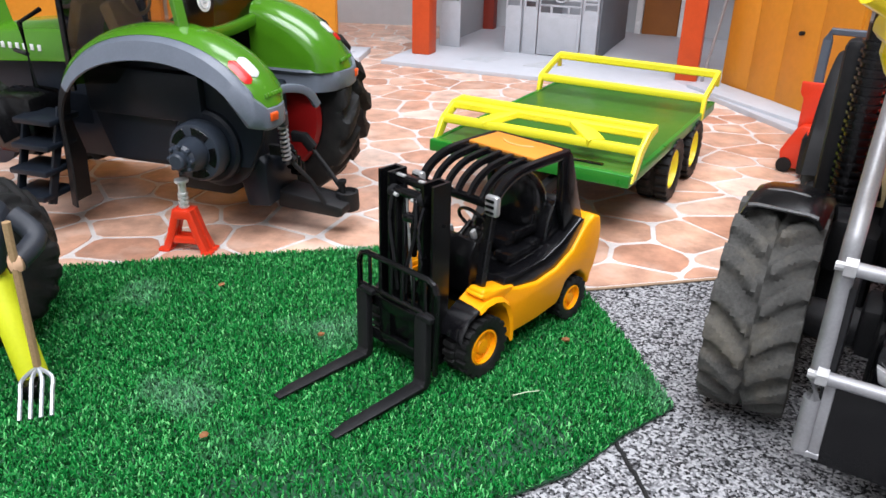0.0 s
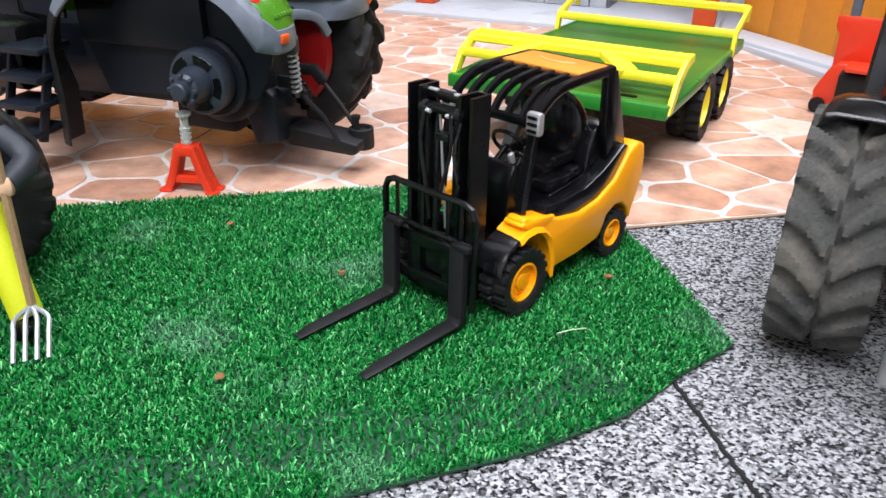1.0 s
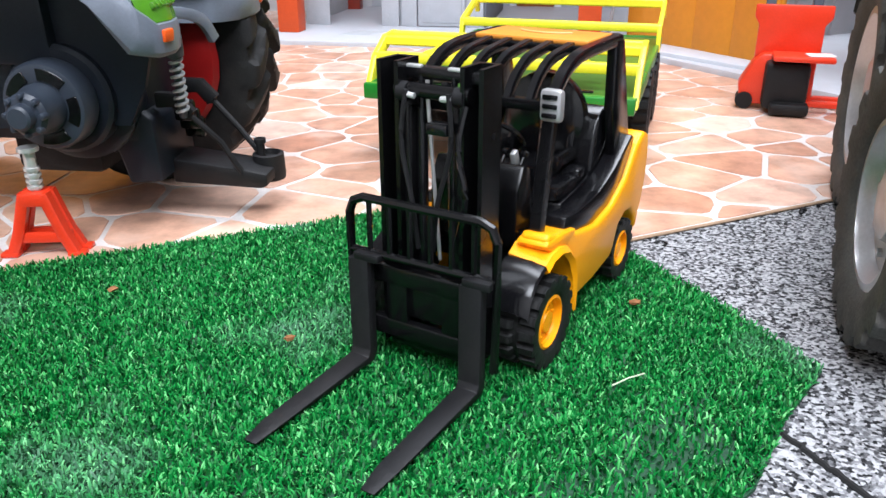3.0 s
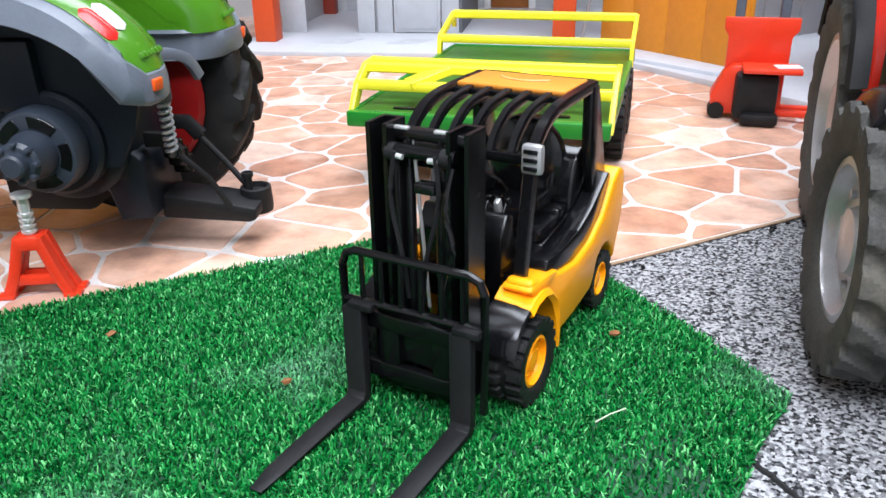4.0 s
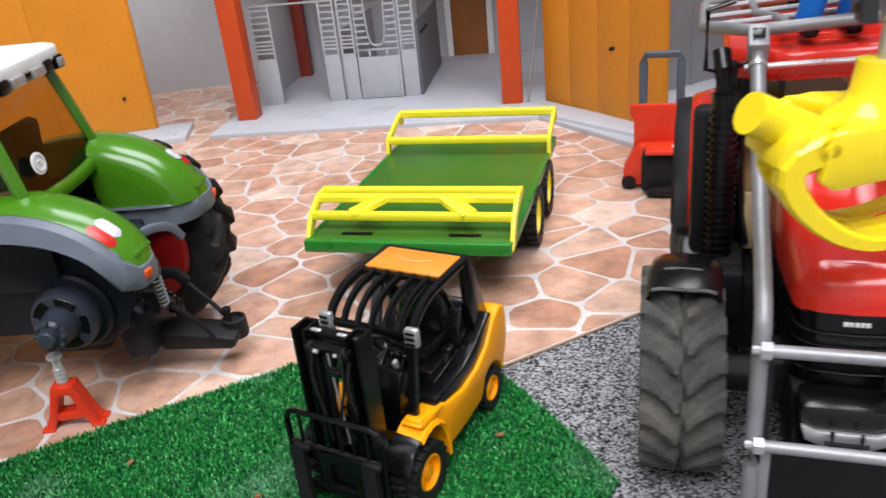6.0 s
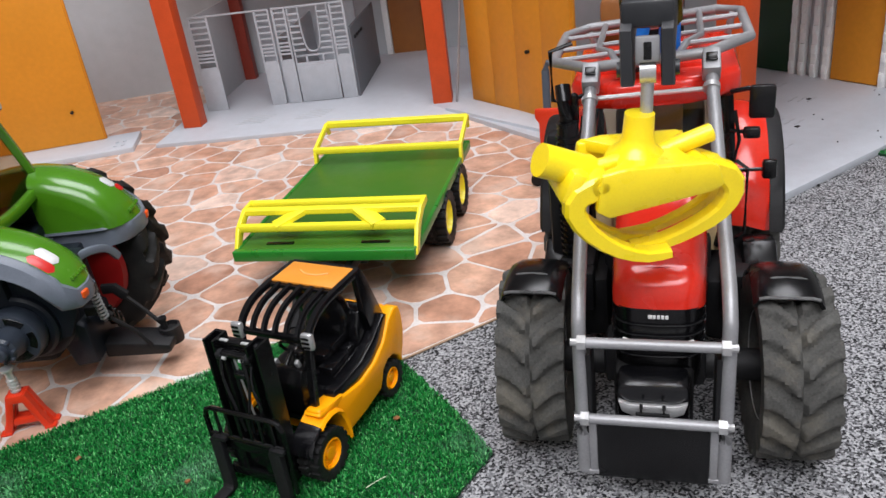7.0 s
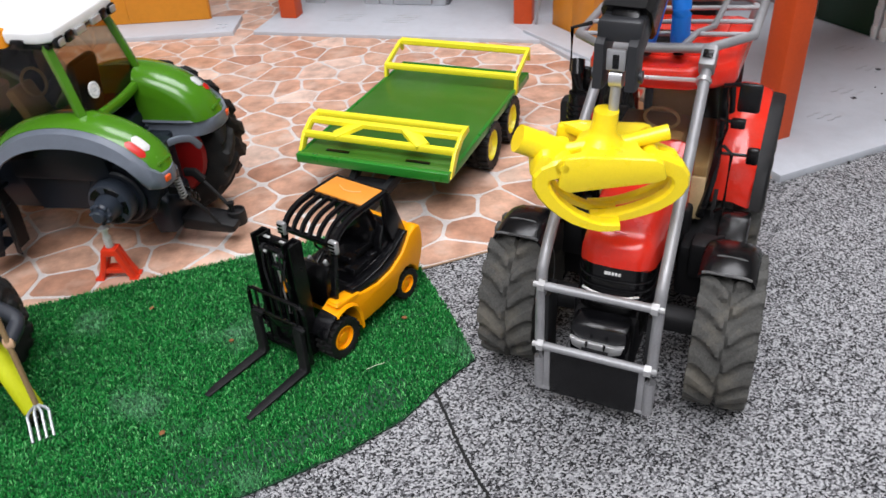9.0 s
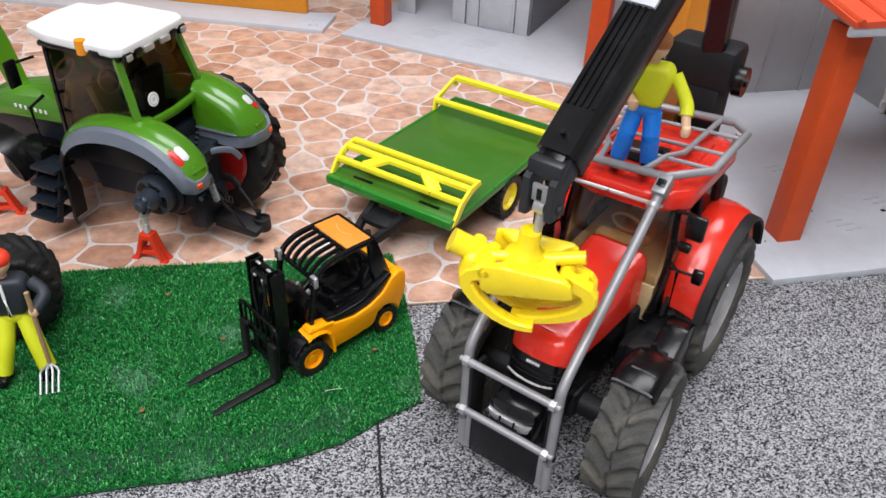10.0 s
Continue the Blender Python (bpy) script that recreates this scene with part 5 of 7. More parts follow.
for k in range(81):
    q = D0 + (D1 - D0) * (0.06 + 0.72 * k / 80)
    coil.append(q + Vector((0.0029 * math.cos(2 * math.pi * k / 10), 0.0029 * math.sin(2 * math.pi * k / 10), 0)))
part("spring", tube(bm_new(), coil, 0.0010, 6), M["tine"], gt, "pale coil spring")
bm = bm_new()
rod(bm, D0, D1, 0.0022)
rod(bm, D0 + (D1 - D0) * 0.80, D1, 0.0046, 14)
part("damper", bm, M["fgrey2"], gt, "grey damper")
bm = bm_new()
tube(bm, [(-0.046, 0.004, 0.0990), (-0.057, -0.008, 0.1010), (-0.065, -0.020, 0.0960), (-0.068, -0.028, 0.0840)], 0, 8, True, 4, (0.004, 0.006))
part("lift_arm", bm, M["fgrey"], gt, "grey lift arm")
# cab
CABZ = 0.213
base = [(-0.010, 0.050), (0.092, 0.046), (0.092, -0.046), (-0.010, -0.050)]
topr = [(0.002, 0.043), (0.092, 0.042), (0.092, -0.042), (0.002, -0.043)]
BZ = 0.128
for (x0, y0), (x1, y1), w in ((base[0], topr[0], 0.0075), (base[3], topr[3], 0.0075), (base[1], topr[1], 0.004), (base[2], topr[2], 0.004)):
    bm = bm_new()
    zb = BZ + (0.016 if x0 < 0 else -0.03)
    tube(bm, [(x0 - (0.005 if x0 < 0 else 0), y0, zb), ((x0 + x1) / 2 - (0.003 if x0 < 0 else 0), (y0 + y1) / 2, (zb + CABZ) / 2), (x1, y1, CABZ)], 0, 8, True, 4, (w, w * 0.8))
    part("cab_pillar", bm, M["fgreen"] if x0 < 0 else M["black"], gt, "green rear cab pillar" if x0 < 0 else "")
bm = bm_new()
tube(bm, [(-0.015, -0.050, BZ + 0.017), (-0.016, 0, BZ + 0.014), (-0.015, 0.050, BZ + 0.017)], 0, 8, True, 4, (0.007, 0.008))
part("cab_frame", bm, M["fgreen"], gt, "green bar below the rear window")
bm = bm_new()
tube(bm, [(0.0015, -0.043, CABZ - 0.003), (0.0015, 0.043, CABZ - 0.003)], 0, flat=(0.005, 0.005))
part("cab_frame", bm, M["fgreen"], gt, "green bar above the rear window")
bm = bm_new()
sheet(bm, [[(-0.014, -0.047, BZ + 0.018), (-0.015, 0, BZ + 0.016), (-0.014, 0.047, BZ + 0.018)], [(0.0015, -0.041, CABZ - 0.004), (0.0000, 0, CABZ - 0.004), (0.0015, 0.041, CABZ - 0.004)]])
pane = part("rear_window", bm, M["glass"], gt, "smoky rear window")
bm = bm_new()
sheet(bm, [[(0.093, -0.045, BZ - 0.02), (0.093, 0.045, BZ - 0.02)], [(0.092, -0.041, CABZ - 0.004), (0.092, 0.041, CABZ - 0.004)]])
part("windscreen", bm, M["glass"], gt, "smoky windscreen")
for s in (-1, 1):
    bm = bm_new()
    sheet(bm, [[(-0.016, s * 0.0485, BZ + 0.010), (0.02, s * 0.0485, BZ + 0.012), (0.05, s * 0.048, BZ - 0.02), (0.090, s * 0.046, BZ - 0.025)], [(0.004, s * 0.0430, CABZ - 0.004), (0.035, s * 0.0428, CABZ - 0.004), (0.06, s * 0.0425, CABZ - 0.004), (0.090, s * 0.042, CABZ - 0.004)]])
    part("side_window", bm, M["glass"], gt, "smoky side window")
bm = bm_new()
lathe(bm, [(0.0001, 0.0), (0.0072, 0.0), (0.0072, 0.0005), (0.0001, 0.0005)], 24)
sticker = part("sticker", bm, M["white"], pane, "round white sticker with a grey ring", m=pose(-0.0142, 0.024, BZ + 0.037) @ pose(0, 0, 0, 0, 0, 90) @ pose(0, 0, 0, 8, 0, 0))
bm = bm_new()
tube(bm, [(0.0052 * math.cos(a), 0.0007, 0.0052 * math.sin(a)) for a in (2 * math.pi * k / 24 for k in range(25))], 0.0004, 6)
tube(bm, [(-0.002, 0.0007, 0.001), (0.002, 0.0007, 0.001)], 0.0005, 6)
tube(bm, [(-0.002, 0.0007, -0.001), (0.002, 0.0007, -0.001)], 0.0005, 6)
part("sticker_print", bm, M["stall"], sticker, m=pose(0, 0, 0))
bm = bm_new()
prism(bm, [(-0.011, 0.0), (-0.010, 0.044), (0.001, 0.051), (0.050, 0.050), (0.082, 0.049), (0.096, 0.045), (0.112, 0.040), (0.115, 0.0), (0.110, -0.030), (0.086, -0.034), (0.076, -0.049), (0.050, -0.050), (0.001, -0.051), (-0.010, -0.044)], CABZ + 0.002, CABZ + 0.013, "z", 0.0026, 3)
roof = part("cab_roof", bm, M["white"], gt, "plain white cab roof")
bm = bm_new()
box(bm, (0.046, 0, CABZ - 0.001), (0.100, 0.094, 0.006), 0.002)
for s in (-1, 1):
    for k in range(2):
        box(bm, (-0.009, s * (0.026 + 0.014 * k), CABZ + 0.001), (0.006, 0.010, 0.009), 0.0015)
    box(bm, (0.020, s * 0.0505, CABZ + 0.003), (0.012, 0.004, 0.007), 0.0012)
trim_r = part("roof_trim", bm, M["black"], roof, "black roof trim with work lamps")
for y in (-0.040, -0.012, 0.012, 0.040):
    part("work_lamp", box(bm_new(), (-0.0115, y, CABZ + 0.001), (0.0030, 0.014 if abs(y) < 0.02 else 0.0075, 0.0060), 0.0008), M["silver"], trim_r, "silver work lamp")
bm = bm_new()
rod(bm, (0.036, 0.0490, CABZ + 0.000), (0.036, 0.0490, CABZ + 0.014), 0.0052, 14)
part("beacon", bm, M["amberlamp"], roof, "amber beacon")
# seat and wheel seen through the glass
bm = bm_new()
box(bm, (0.028, 0, 0.128), (0.036, 0.036, 0.012), 0.004)
box(bm, (0.010, 0, 0.158), (0.011, 0.036, 0.055), 0.005, (0, -8, 0))
box(bm, (0.010, 0.024, 0.142), (0.030, 0.008, 0.010), 0.003)
box(bm, (0.036, 0, 0.100), (0.10, 0.084, 0.036), 0.003)
part("driver_seat", bm, M["fdark"], gt, "dark driver seat")
bm = bm_new()
box(bm, (0.074, 0, 0.138), (0.012, 0.030, 0.040), 0.004, (0, 20, 0))
tube(bm, [(0.062 + 0.004 * math.cos(a), 0.014 * math.sin(a), 0.160 + 0.012 * math.cos(a)) for a in (2 * math.pi * k / 18 for k in range(19))], 0.0015, 6)
part("steering_column", bm, M["tan"], gt, "tan steering column and wheel")
# hood, grille and steps
bm = bm_new()
rows = []
for x, hw, zt, zb in ((0.098, 0.034, 0.142, 0.116), (0.130, 0.034, 0.141, 0.114), (0.180, 0.033, 0.135, 0.110), (0.220, 0.031, 0.126, 0.104), (0.240, 0.027, 0.112, 0.094)):
    rows.append([(x, -hw, zb), (x, -hw, zt - 0.016), (x, -hw * 0.8, zt - 0.004), (x, -hw * 0.4, zt), (x, hw * 0.4, zt), (x, hw * 0.8, zt - 0.004), (x, hw, zt - 0.016), (x, hw, zb)])
sheet(bm, rows)
thick(bm, 0.002)
hood = part("hood", bm, M["fgreen"], gt, "green engine hood")
bm = bm_new()
for k in range(7):
    box(bm, (0.128 + 0.007 * k, 0.0345, 0.124), (0.003, 0.0010, 0.0045), 0.0003)
part("hood_lettering", bm, M["white"], hood, "white letter-sized marks")
bm = bm_new()
box(bm, (0.165, 0, 0.088), (0.146, 0.052, 0.056), 0.006)
box(bm, (0.237, 0, 0.090), (0.012, 0.050, 0.050), 0.004)
part("engine_block", bm, M["fdark"], gt)
for s in (-1, 1):
    bm = bm_new()
    for k in range(4):
        box(bm, (0.111 - 0.002 * k, s * (0.064 + 0.0045 * (3 - k)), 0.028 + 0.018 * k), (0.034, 0.030, 0.0045), 0.0012)
    for x in (0.096, 0.126):
        tube(bm, [(x, s * 0.084, 0.022), (x - 0.004, s * 0.062, 0.090)], 0, flat=(0.003, 0.006))
    part("cab_steps", bm, M["fdark"], gt, "dark slate cab steps")
    bm = bm_new()
    box(bm, (0.138, s * 0.050, 0.072), (0.044, 0.034, 0.046), 0.006)
    part("fuel_tank", bm, M["black"], gt)
    bm = bm_new()
    tube(bm, [(0.104, s * 0.050, 0.098), (0.106, s * 0.066, 0.105), (0.106, s * 0.068, 0.150), (0.104, s * 0.050, 0.156)], 0.0018, 8)
    tube(bm, [(0.106, s * 0.067, 0.128), (0.124, s * 0.060, 0.128)], 0.0016, 8)
    part("handrail", bm, M["black"], gt)
    bm = bm_new()
    tube(bm, [(0.106, s * 0.046, 0.196), (0.112, s * 0.066, 0.196)], 0.0014, 6)
    box(bm, (0.113, s * 0.070, 0.186), (0.004, 0.014, 0.028), 0.002)
    part("mirror", bm, M["black"], gt)
    if s < 0:
        wheel_parts(gt, 0.185, s * 0.064, 0.050, 0.050, 0.036, 0.027, M["rubber"], M["rimred"], 18, 0.004, s, True, rim_label="dark red rim")
    else:
        bm = bm_new()
        lathe(bm, [(0.0001, 0.036), (0.020, 0.036), (0.021, 0.044), (0.014, 0.048), (0.0001, 0.049)], 24, pose(0.185, 0, 0.050))
        part("front_hub", bm, M["fgrey2"], gt, "grey bare front hub")
    bm = bm_new()
    rows = [[(x, s * 0.048, z), (x, s * 0.066, z + 0.001), (x, s * 0.082, z - 0.001)] for x, z in arc_pts(0.185, 0.050, 0.056, 50, 165, 10)]
    sheet(bm, rows)
    thick(bm, 0.0018)
    part("front_mudguard", bm, M["black"], gt)
bm = bm_new()
rod(bm, (0.185, -0.05, 0.050), (0.185, 0.05, 0.050), 0.009, 14)
part("front_axle", bm, M["fdark"], gt)
# hood panel standing open
bm = bm_new()
sheet(bm, [[(0.200, 0.012, 0.128), (0.200, -0.012, 0.128)], [(0.212, 0.013, 0.175), (0.212, -0.013, 0.175)], [(0.220, 0.010, 0.205), (0.220, -0.010, 0.205)]])
thick(bm, 0.003)
part("open_hood_panel", bm, M["fgreen"], gt, "green hood flap standing open")

# ---- red tractor with crane ----
RED = pose(0.2905, 0.4720, -0.0010, 0, 0, 242.3)
rt = thing("red_tractor", "dusty red tractor with silver front guard bars and roof rack", "toy tractor", RED)
FA, RA, FR, RR = -0.066, -0.239, 0.0555, 0.0670
for s in (-1, 1):
    wheel_parts(rt, FA, s * 0.0740 + 0.001, FR + 0.001, FR, 0.040, 0.0320, M["rubber_dusty"], M["rim_silver"], 18, 0.0046, s, True, "dusty grey front tyre", "silver rim", deep=0.14, steer=3.5)
    wheel_parts(rt, RA, s * 0.0620, RR + 0.001, RR, 0.042, 0.043, M["rubber_dusty"], M["rim_silver"], 19, 0.0040, s, True, "dusty rear tyre", "silver rim", deep=0.16)
    # front mudguards
    bm = bm_new()
    rows = [[(x, s * 0.0530, z - 0.0030), (x, s * 0.0555, z + 0.0005), (x, s * 0.0610, z + 0.0026), (x, s * 0.072, z + 0.0034), (x, s * 0.0830, z + 0.0024), (x, s * 0.0880, z), (x, s * 0.0900, z - 0.0040)] for x, z in arc_pts(FA, FR + 0.001, 0.0588, 70, 146, 22)]
    sheet(bm, rows)
    thick(bm, 0.0022)
    mg = part("front_mudguard", bm, M["black"], rt, "black front mudguard")
    # ribs coloured paler than the guard to stand for their highlights
    for a, y0, y1 in ((70.5, 0.056, 0.087), (86, 0.062, 0.082)):
        x, z = arc_pts(FA, FR + 0.001, 0.0614, a, a, 1)[0]
        part("mudguard_rib", tube(bm_new(), [(x, s * y0, z - 0.0010), (x, s * (y0 + 0.004), z), (x, s * (y1 - 0.004), z), (x, s * y1, z - 0.0010)], 0.0010, 6), M["patchy"], mg, "rib with its highlight painted pale")
    # rear fenders
    bm = bm_new()
    rows = []
    for x, z in [(RA + 0.0700, 0.096)] + arc_pts(RA + 0.002, RR + 0.002, 0.0800, 32, 158, 18, 1.17):
        rows.append([(x, s * 0.044, z), (x, s * 0.049, z + 0.003), (x, s * 0.060, z + 0.0025), (x, s * 0.0715, z - 0.001), (RA + (x - RA) * 0.96, s * 0.0745, RR + (z - RR) * 0.955)])
    sheet(bm, rows)
    thick(bm, 0.0024)
    part("rear_fender", bm, M["red"], rt, "glossy red rear fender")
    bm = bm_new()
    sheet(bm, [[(x, s * 0.0735, z - 0.003), (x, s * 0.0815, z - 0.004), (RA + (x - RA) * 0.95, s * 0.0835, RR + (z - RR) * 0.95)] for x, z in arc_pts(RA + 0.002, RR + 0.002, 0.0800, 20, 158, 18, 1.17)])
    thick(bm, 0.0020)
    part("fender_lip", bm, M["black_dull"], rt, "black rubber fender lip")
    bm = bm_new()
    prism(bm, [(RA, RR)] + arc_pts(RA + 0.002, RR + 0.002, 0.0785, 10, 165, 14), s * 0.0480 - 0.0015, s * 0.0480 + 0.0015, "y")
    part("inner_arch", bm, M["black_dull"], rt)
    # steps and boxes under the cab
    bm = bm_new()
    for k in range(4):
        box(bm, (-0.138 + 0.003 * k, s * (0.070 - 0.004 * k), 0.030 + 0.018 * k), (0.034, 0.026, 0.0045), 0.001)
    for x in (-0.122, -0.154):
        tube(bm, [(x, s * 0.080, 0.026), (x + 0.004, s * 0.060, 0.098)], 0, flat=(0.003, 0.005))
    part("cab_steps", bm, M["black_dull"], rt, "black cab steps")
    bm = bm_new()
    box(bm, (-0.150, s * 0.046, 0.062), (0.070, 0.030, 0.046), 0.005)
    box(bm, (-0.118, s * 0.050, 0.078), (0.020, 0.020, 0.030), 0.003)
    part("side_tank", bm, M["black_dull"], rt)
    bm = bm_new()
    prism(bm, [(-0.128, 0.040), (-0.124, 0.084), (-0.150, 0.098), (-0.168, 0.094), (-0.166, 0.044)], s * 0.066 - 0.011, s * 0.066 + 0.011, "y", 0.003)
    part("battery_box", bm, M["black"], rt, "black box under the cab")
    # mirrors and lamps on stalks
    out = 0.0 if s > 0 else -0.016
    bm = bm_new()
    tube(bm, [(-0.150, s * 0.044, 0.200), (-0.146, s * (0.054 + out * 0.5), 0.203), (-0.144, s * (0.058 + out * 0.5), 0.202)], 0.0016, 8)
    box(bm, (-0.144, s * (0.062 + out * 0.5), 0.195), (0.005, 0.015 + out * 0.3, 0.021), 0.002)
    part("mirror", bm, M["black"], rt, "black mirror on a stalk")
    if s > 0:
        bm = bm_new()
        tube(bm, [(-0.150, s * 0.045, 0.175), (-0.146, s * 0.053, 0.175)], 0.0013, 8)
        box(bm, (-0.145, s * 0.057, 0.175), (0.006, 0.010, 0.007), 0.0015)
        part("work_lamp", bm, M["black"], rt)
        bm = bm_new()
        tube(bm, [(-0.154, s * 0.045, 0.146), (-0.156, s * 0.066, 0.146)], 0.0013, 8)
        box(bm, (-0.156, s * 0.070, 0.146), (0.006, 0.009, 0.013), 0.002)
        part("marker_lamp", bm, M["black"], rt)
# chassis
bm = bm_new()
box(bm, (-0.120, 0, 0.058), (0.200, 0.044, 0.040), 0.004)
box(bm, (-0.190, 0, 0.080), (0.110, 0.070, 0.050), 0.004)
part("chassis", bm, M["black_dull"], rt, "black chassis")
bm = bm_new()
rod(bm, (FA, -0.070, FR), (FA, 0.070, FR), 0.010, 14)
box(bm, (FA, 0, 0.060), (0.030, 0.060, 0.026), 0.004)
part("front_axle", bm, M["black_dull"], rt)
part("rear_axle", rod(bm_new(), (RA, -0.075, RR), (RA, 0.075, RR), 0.014, 14), M["black_dull"], rt)
# hood and nose
def nose_plan(inset, grow=0.0):
    """Half outline of the hood seen from above, rear to front: square behind, rounded in front."""
    pts = [(x, hw - inset) for x, hw in ((-0.146, 0.0285), (-0.110, 0.0282), (-0.080, 0.0277), (-0.056, 0.0268), (-0.040, 0.0258))]
    for k in range(8):
        a = radians(84 - 12 * k)
        pts.append((-0.0340 + grow + (0.0150 - inset) * math.cos(a), 0.0105 + (0.0150 - min(inset, 0.010)) * math.sin(a)))
    return pts + [(-0.0182 + grow - inset, 0.0)]


def nose_skin(levels, grow=0.0):
    """Rings of the outline stacked at (inset, height in front, height at the rear), closed on top."""
    rows = []
    for inset, zf, zr in levels:
        half = nose_plan(inset, grow)
        full = half + [(x, -y) for x, y in half[-2::-1]]
        rows.append([(x, y, zf + (zr - zf) * max(-x - 0.018, 0) / 0.128) for x, y in full])
    bm = sheet(bm_new(), rows)
    n = len(rows[0])
    sheet(bm, [[rows[-1][i], rows[-1][n - 1 - i]] for i in range(n // 2)])
    bmesh.ops.remove_doubles(bm, verts=bm.verts, dist=1e-6)
    return thick(bm, 0.0016)


NOSE = pose(-0.0070, 0.0025, -0.0035)
part("hood", nose_skin([(0.0, 0.1195, 0.1080), (0.0004, 0.1255, 0.1400), (0.0022, 0.1315, 0.1500), (0.0060, 0.1360, 0.1542), (0.0120, 0.1385, 0.1560)]), M["red"], rt, "red engine hood", m=NOSE)
nose = part("nose", nose_skin([(0.0050, 0.060, 0.060), (0.0020, 0.072, 0.070), (0.0008, 0.095, 0.090), (0.0006, 0.1205, 0.1095), (0.0060, 0.1230, 0.1120)], 0.0008), M["black"], rt, "black grille and nose", m=NOSE)
for k in range(4):
    half = nose_plan(0.0004, 0.0010)[4:]
    z = 0.0900 + 0.0068 * k
    part("grille_slat", tube(bm_new(), [(x, y, z) for x, y in half] + [(x, -y, z) for x, y in half[-2::-1]], 0.0008, 6), M["black_gloss"], nose)
bm = bm_new()
for k, w in enumerate((0.0017, 0.0016, 0.0017, 0.0016, 0.0024)):
    box(bm, (-0.0172, 0.0046 - 0.0022 * k, 0.1165), (0.0014, w, 0.0020), 0.0003)
part("badge", bm, M["white"], rt, "small white badge bars", m=NOSE)
bm = bm_new()
tube(bm, [(-0.0150, -0.019, 0.1035), (-0.0125, -0.008, 0.1020), (-0.0125, 0.008, 0.1020), (-0.0150, 0.019, 0.1035)], 0.0009, 8, True)
part("trim_strip", bm, M["chrome"], rt, "bright trim strip", m=NOSE)
bm = bm_new()
box(bm, (-0.016, 0, 0.066), (0.022, 0.040, 0.030), 0.005)
part("front_bracket", bm, M["black_gloss"], rt)
bm = bm_new()
prism(bm, [(-0.0185, 0.0720), (-0.0165, 0.0650), (-0.010, 0.0620), (0.010, 0.0620), (0.0165, 0.0650), (0.0185, 0.0720), (0.012, 0.0695), (-0.012, 0.0695)], -0.0050, -0.0015, "x", 0.0006)
part("front_plate", bm, M["silver"], rt, "pale curved front plate")
bm = bm_new()
for s in (-1, 1):
    tube(bm, [(0.0010, s * 0.006, 0.0650), (0.0020, s * 0.006, 0.0705), (0.0005, s * 0.006, 0.0725)], 0.0009, 6)
tube(bm, [(0.0015, -0.009, 0.0665), (0.0015, 0.009, 0.0665)], 0.0010, 6)
part("clevis", bm, M["black"], rt)
# front guard of bent pipe with cross bars
for s in (-1, 1):
    bm = bm_new()
    yt, zt = s * 0.0358 - 0.0042, 0.2155 + s * 0.0025
    tube(bm, [(0.0005, s * 0.0380, 0.0240), (0.0010, s * 0.0380, 0.0600), (0.0, s * 0.0380, 0.1140), (-0.004, s * 0.0380, 0.1275), (-0.020, s * 0.0380 - 0.0005, 0.1415), (-0.060, s * 0.0375 - 0.0020, 0.1660), (-0.140, yt, zt)], 0.0038, 14, True, 5)
    part("guard_pipe", bm, M["pipe"], rt, "bent silver guard pipe")
    cl = part("clamp", box(bm_new(), (-0.1405, yt, zt + 0.0025), (0.017, 0.0105, 0.0120), 0.0012, (0, 32, 0)), M["pipe"], rt, "silver pipe clamp")
    part("clamp_print", box(bm_new(), (-0.1360, yt, zt + 0.0085), (0.006, 0.0065, 0.0012), 0.0003, (0, 32, 0)), M["black"], cl)
    part("clamp_ring", rod(bm_new(), (-0.1290, yt, zt - 0.0070), (-0.1262, yt, zt - 0.0088), 0.0050, 12), M["silver"], cl)
for z, x in ((0.1140, 0.0045), (0.0640, 0.0050)):
    bm = bm_new()
    tube(bm, [(x, -0.0375, z), (x, 0.0375, z)], 0.0030, 10)
    cb = part("cross_bar", bm, M["pipe"], rt, "silver cross bar")
    for s in (-1, 1):
        bm = bm_new()
        rod(bm, (x, s * 0.0340, z), (x, s * 0.0385, z), 0.0043, 6)
        rod(bm, (x, s * 0.0385, z), (x, s * 0.0420, z), 0.0020, 8)
        part("nut", bm, M["silver"], cb, "bright nut")
bm = bm_new()
box(bm, (-0.0005, 0, 0.0405), (0.0050, 0.0660, 0.0420), 0.0010)
part("ballast_plate", bm, M["black"], rt, "black plate between the guard pipes")
for s in (-1, 1):
    part("guard_mount", box(bm_new(), (-0.0075, s * 0.0340, 0.070), (0.020, 0.004, 0.070), 0.001), M["black_dull"], rt)
for s in (-1, 1):
    bm = bm_new()
    box(bm, (0.0012, s * 0.0325, 0.0420), (0.0036, 0.0045, 0.0390), 0.0008)
    tube(bm, [(0.0012, s * 0.0300, 0.0235), (0.0012, s * 0.0400, 0.0235)], 0, flat=(0.004, 0.003))
    part("plate_flange", bm, M["pipe"], rt, "silver side flange")
